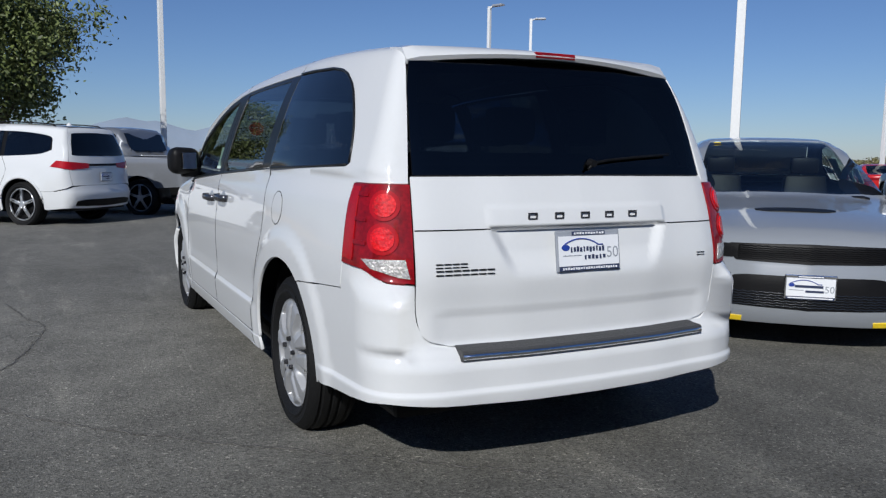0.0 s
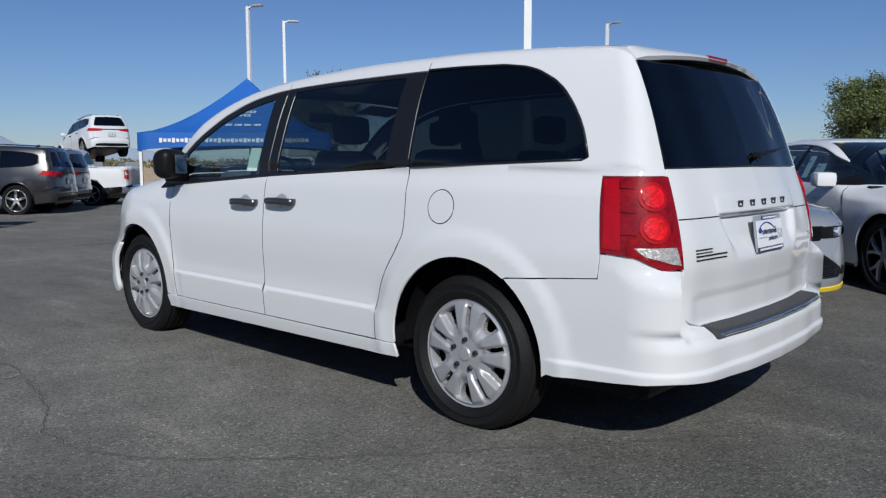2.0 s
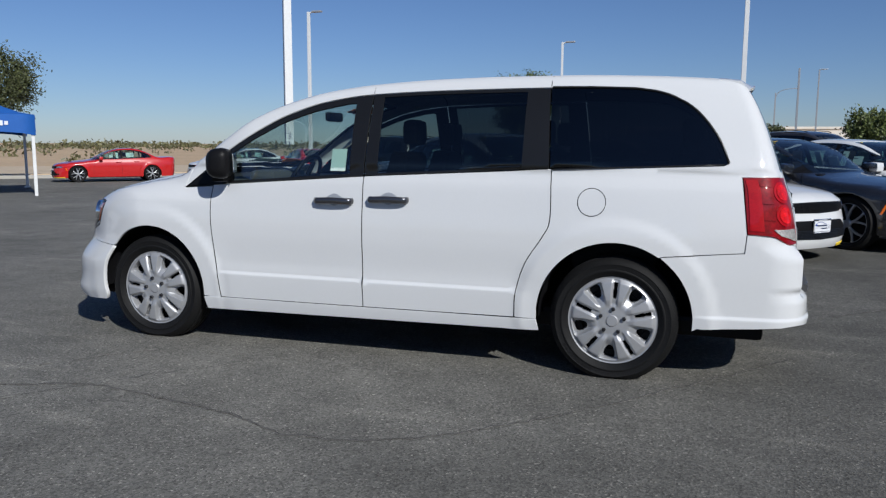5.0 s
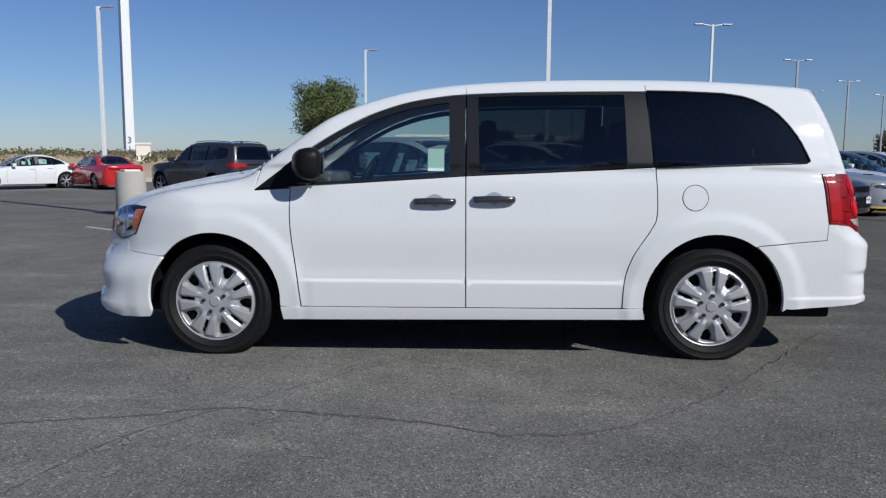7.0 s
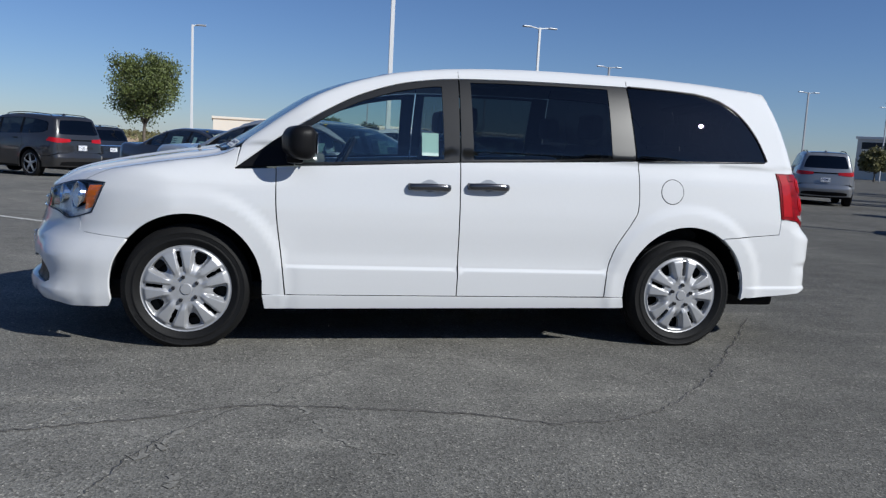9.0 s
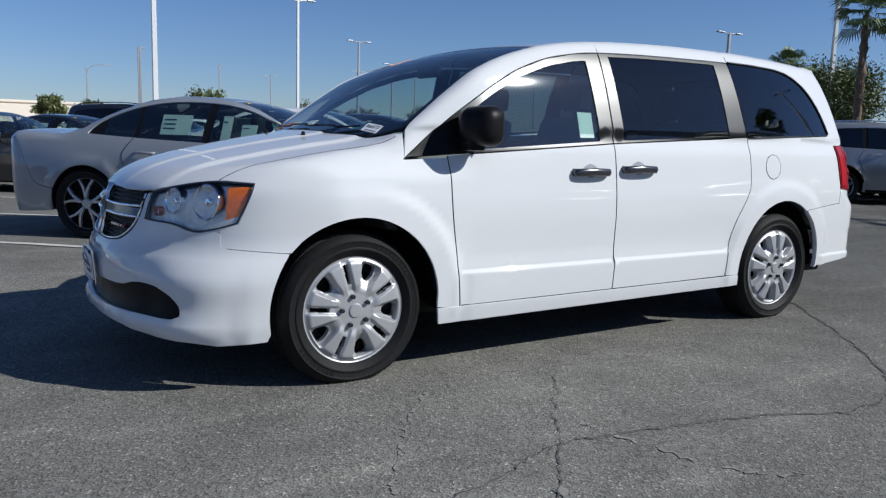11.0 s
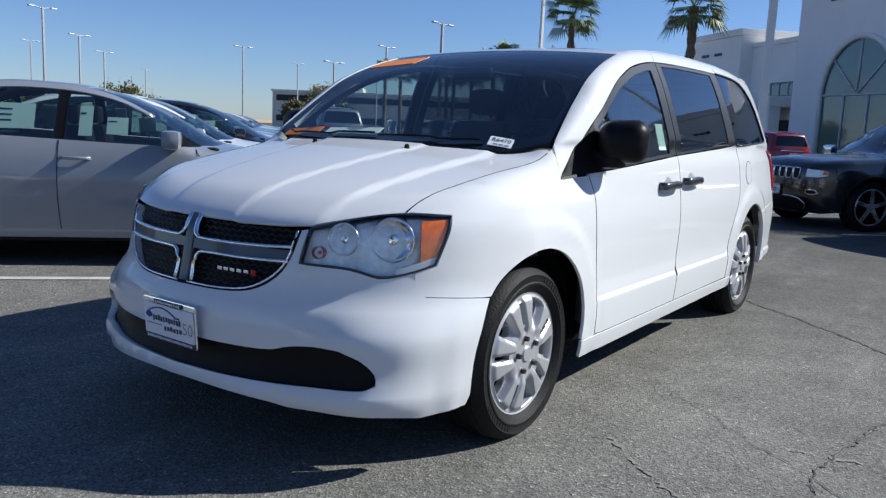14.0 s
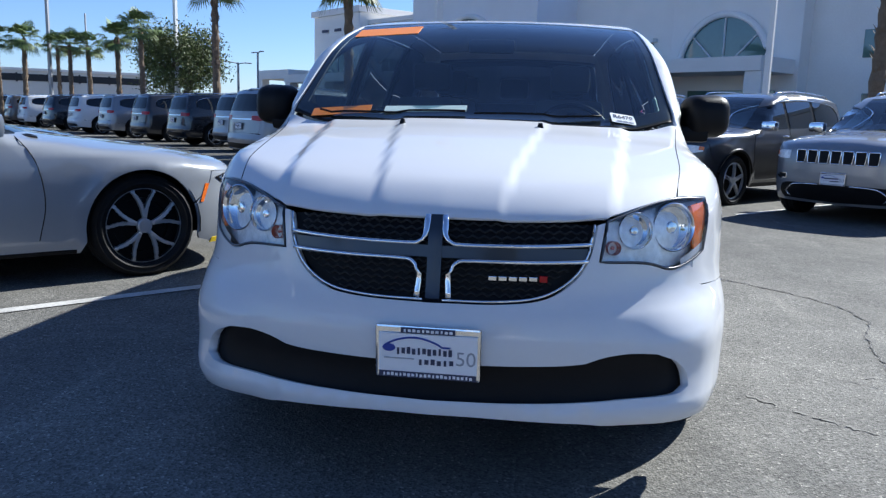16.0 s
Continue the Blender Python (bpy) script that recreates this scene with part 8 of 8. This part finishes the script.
# dark boulder by the canopy
bm = bmesh.new()
bmesh.ops.create_icosphere(bm, subdivisions=3, radius=0.75)
for v in bm.verts:
    v.co *= 1 + 0.25 * noise.noise(v.co * 1.6)
    v.co.z *= 0.75
o = part("boulder", bm, pbr("dark_rock", (0.09, 0.08, 0.075), 0.9, var=0.3, bump=0.5, bscale=8), smooth=True)
o.location = (-31, 17.5, -0.05)
tagged(o, "dark rough boulder on the lot's edge", "boulder")


# ---------- buildings ----------
M_STUCCO = pbr("cream_stucco", (0.8, 0.785, 0.75), 0.9, var=0.06, scale=0.7, fine=25, bump=0.15, bscale=40)
M_STUCCOD = pbr("grey_stucco", (0.79, 0.8, 0.82), 0.9, var=0.06, scale=0.7, fine=25, bump=0.15, bscale=40)
M_TAN = pbr("tan_panel_wall", (0.72, 0.67, 0.59), 0.9, var=0.08, scale=0.3, fine=10)
M_PANE = pbr("teal_window_glass", (0.06, 0.13, 0.135), 0.04, var=0.1, coat=1.0)
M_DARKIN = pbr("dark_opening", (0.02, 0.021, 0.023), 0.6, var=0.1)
M_FRAMEW = pbr("pale_window_frame", (0.6, 0.61, 0.62), 0.5, var=0.04)


def wall_block(name, c, s, mat, parent, bevel=0.03):
    bm = bmesh.new()
    box(bm, c, s)
    return part(name, bm, mat, parent, bevel=bevel)


def arch_window(parent, u, w, z0, zs, yf, deep=True):
    """A round-headed window of width w at u along the facade, springing at zs, in the plane y = yf."""
    r = w / 2
    pts = [(u - r, z0), (u + r, z0)] + [(u + r * math.cos(a), zs + r * math.sin(a)) for a in np.linspace(0, math.pi, 25)]
    V = [(a, yf - 0.02, b) for a, b in pts] + [(a, yf + 0.25, b) for a, b in pts]
    n = len(pts)
    win = mesh_ob("window", V, [tuple(range(n))] + [(i, (i + 1) % n, n + (i + 1) % n, n + i) for i in range(n)], M_PANE, parent, smooth=False)
    rim = [(u - r, yf - 0.1, z0)] + [(u + (r + 0.08) * math.cos(a), yf - 0.1, zs + (r + 0.08) * math.sin(a)) for a in np.linspace(math.pi, 0, 25)] + [(u + r, yf - 0.1, z0)]
    v, f = sweep(rim, (0.16, 0.16), 6)
    mesh_ob("arch_moulding", v, f, M_STUCCO, win)
    v, f = sweep([(u + r * math.cos(a), yf - 0.05, zs + r * math.sin(a)) for a in np.linspace(math.pi, 0, 25)], 0.06, 6)
    mesh_ob("window_frame", v, f, M_FRAMEW, win)
    bars = [((u - r, zs), (u + r, zs)), ((u, zs), (u, zs + r)), ((u, zs), (u - r * 0.75, zs + r * 0.66)), ((u, zs), (u + r * 0.75, zs + r * 0.66))]
    if zs - z0 > 1:
        bars += [((u - r / 3, z0), (u - r / 3, zs)), ((u + r / 3, z0), (u + r / 3, zs)), ((u - r, z0), (u - r, zs)), ((u + r, z0), (u + r, zs))]
    for (a, b), (c_, d) in bars:
        v, f = sweep([(a, yf - 0.05, b), (c_, yf - 0.05, d)], (0.05, 0.05), 5)
        mesh_ob("glazing_bar", v, f, M_FRAMEW, win)
    return win


def showroom():
    """Facade along +x of its own frame, seen from -y. u runs from the near arch to the far end."""
    c = tagged(new("showroom"), "pale stucco car showroom with arched windows and a taller entrance tower", "building")
    B = lambda u0, u1, y0, y1, z0, z1, nm="wall", mat=None: wall_block(nm, ((u0 + u1) / 2, (y0 + y1) / 2, (z0 + z1) / 2), (u1 - u0, y1 - y0, z1 - z0), mat or M_STUCCO, c)
    for s in (0, 1):
        R = (lambda u: u) if s == 0 else (lambda u: 35.4 - u)
        def b2(u0, u1, *k, **kw):
            return B(min(R(u0), R(u1)), max(R(u0), R(u1)), *k, **kw)
        b2(-3.4, 3.4, 0.0, 16, -0.5, 8.3)                  # arched wing
        b2(-3.6, 3.6, -0.2, 16, 8.3, 8.75, nm="parapet")
        b2(3.4, 12.3, 1.0, 16, -0.5, 7.5)                  # link to the tower
        b2(3.4, 12.3, 0.85, 16, 7.5, 7.8, nm="parapet")
        arch_window(c, R(0.4), 4.7, 3.45, 3.5, 0.0)
        w = b2(5.2, 10.2, 0.9, 1.3, 4.15, 4.95, nm="window", mat=M_PANE)
        for k in range(1, 5):
            wall_block("glazing_bar", (R(5.2 + k), 0.87, 4.55), (0.07, 0.08, 0.8), M_FRAMEW, w, 0)
        wall_block("window_hood", (R(7.7), 0.8, 5.08), (5.5, 0.5, 0.18), M_STUCCO, w, 0.02)
        # one portico along the wing and the link
        b2(-3.2, 12.0, -3.0, 1.1, 3.25, 3.85, nm="portico_roof")
        for u in (-2.8, 2.6, 7.2, 11.5):
            b2(u - 0.4, u + 0.4, -2.9, -2.1, -0.5, 3.25, nm="column")
        b2(-2.4, 2.2, -0.08, 0.1, 0.0, 2.6, nm="shop_glass", mat=M_PANE)
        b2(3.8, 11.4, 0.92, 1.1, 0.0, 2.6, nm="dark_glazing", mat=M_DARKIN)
        b2(4.2, 7.0, 0.86, 1.0, 0.4, 2.3, nm="shop_glass", mat=M_PANE)
        for k in range(6):
            wall_block("sign_bar", (R(-1.9 + 0.34 * k + (0.9 if k > 2 else 0)), -0.06, 7.2), (0.26, 0.1, 0.2), M_NAVY, c, 0.02)
    B(10.7, 22.1, -2.4, 14, -0.5, 11.4, "tower", M_STUCCOD)
    B(10.5, 22.3, -2.6, 14.2, 11.4, 11.9, "parapet", M_STUCCOD)
    arch_window(c, 16.4, 5.7, 0.1, 3.75, -2.4)
    for k in range(11):
        wall_block("sign_bar", (13.7 + 0.54 * k, -2.46, 8.9), (0.4, 0.12, 0.55 if k in (0, 6) else 0.4), M_NAVY, c, 0.02)
    # plainer wing past the near arch, and a small porch at the far end
    B(-42, -3.4, 0.9, 16, -0.5, 8.0)
    B(-42, -3.4, 0.75, 16, 8.0, 8.35, "parapet")
    for u, z, w, hh in ((-6.2, 3.9, 0.9, 1.1), (-9.2, 3.9, 2.2, 1.1), (-6.4, 1.0, 1.0, 1.5), (-9.5, 0.4, 2.2, 2.1), (-14, 3.9, 2.2, 1.1), (-14, 0.6, 2.2, 1.9)):
        B(u - w / 2, u + w / 2, 0.84, 1.2, z, z + hh, "window", M_PANE)
    B(-11.2, -7.6, -0.6, 1.0, 2.75, 3.2, "porch_roof")
    for u in (-10.9, -7.9):
        B(u - 0.3, u + 0.3, -0.55, 0.05, -0.5, 2.75, "column")
    B(38.8, 44.5, -2.5, 2.0, 3.6, 4.3, "porch_roof")
    for u in (39.2, 44.0):
        B(u - 0.35, u + 0.35, -2.4, -1.7, -0.5, 3.6, "column")
    return c


sr = showroom()
# the facade looks towards the lot
sr.matrix_basis = Matrix.Translation((35.7, -8.7, -0.08)) @ Matrix.Rotation(radians(48), 4, "Z") @ Matrix.Diagonal((1, -1, 1.09, 1))


def office(x, y, turn, w, d, h, floors, label, band_mat=None):
    c = tagged(new("office_building"), label, "building")
    wall_block("wall", (0, 0, h / 2 - 0.4), (w, d, h), M_TAN, c, 0.05)
    wall_block("roof", (0, 0, h - 0.3), (w + 0.4, d + 0.4, 0.35), M_STUCCO if floors else M_TAN, c, 0.03)
    for i in range(floors):
        z = (i + 0.55) * h / floors
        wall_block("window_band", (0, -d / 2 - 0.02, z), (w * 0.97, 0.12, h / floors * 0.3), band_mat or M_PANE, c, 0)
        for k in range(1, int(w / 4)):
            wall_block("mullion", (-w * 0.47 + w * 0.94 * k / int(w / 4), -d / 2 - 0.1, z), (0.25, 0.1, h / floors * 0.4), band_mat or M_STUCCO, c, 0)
    c.matrix_basis = pose(x, y, -0.1, 0, 0, turn)
    return c


office(97.6, 79.3, -51.7, 41, 16, 6.1, 2, "two-storey tan office block far beyond the lot", M_DARKIN)
wall_block("plant_room", (-11, 0, 6.2), (8, 8, 1.5), M_TAN, bpy.data.objects["office_building"], 0.05)
office(14, 130, 4, 50, 20, 4.4, 0, "long low tan warehouse beyond the lot")
office(-57, 134, 20, 2.4, 3, 3.0, 0, "small pale shed far off on the sand")
build_van()
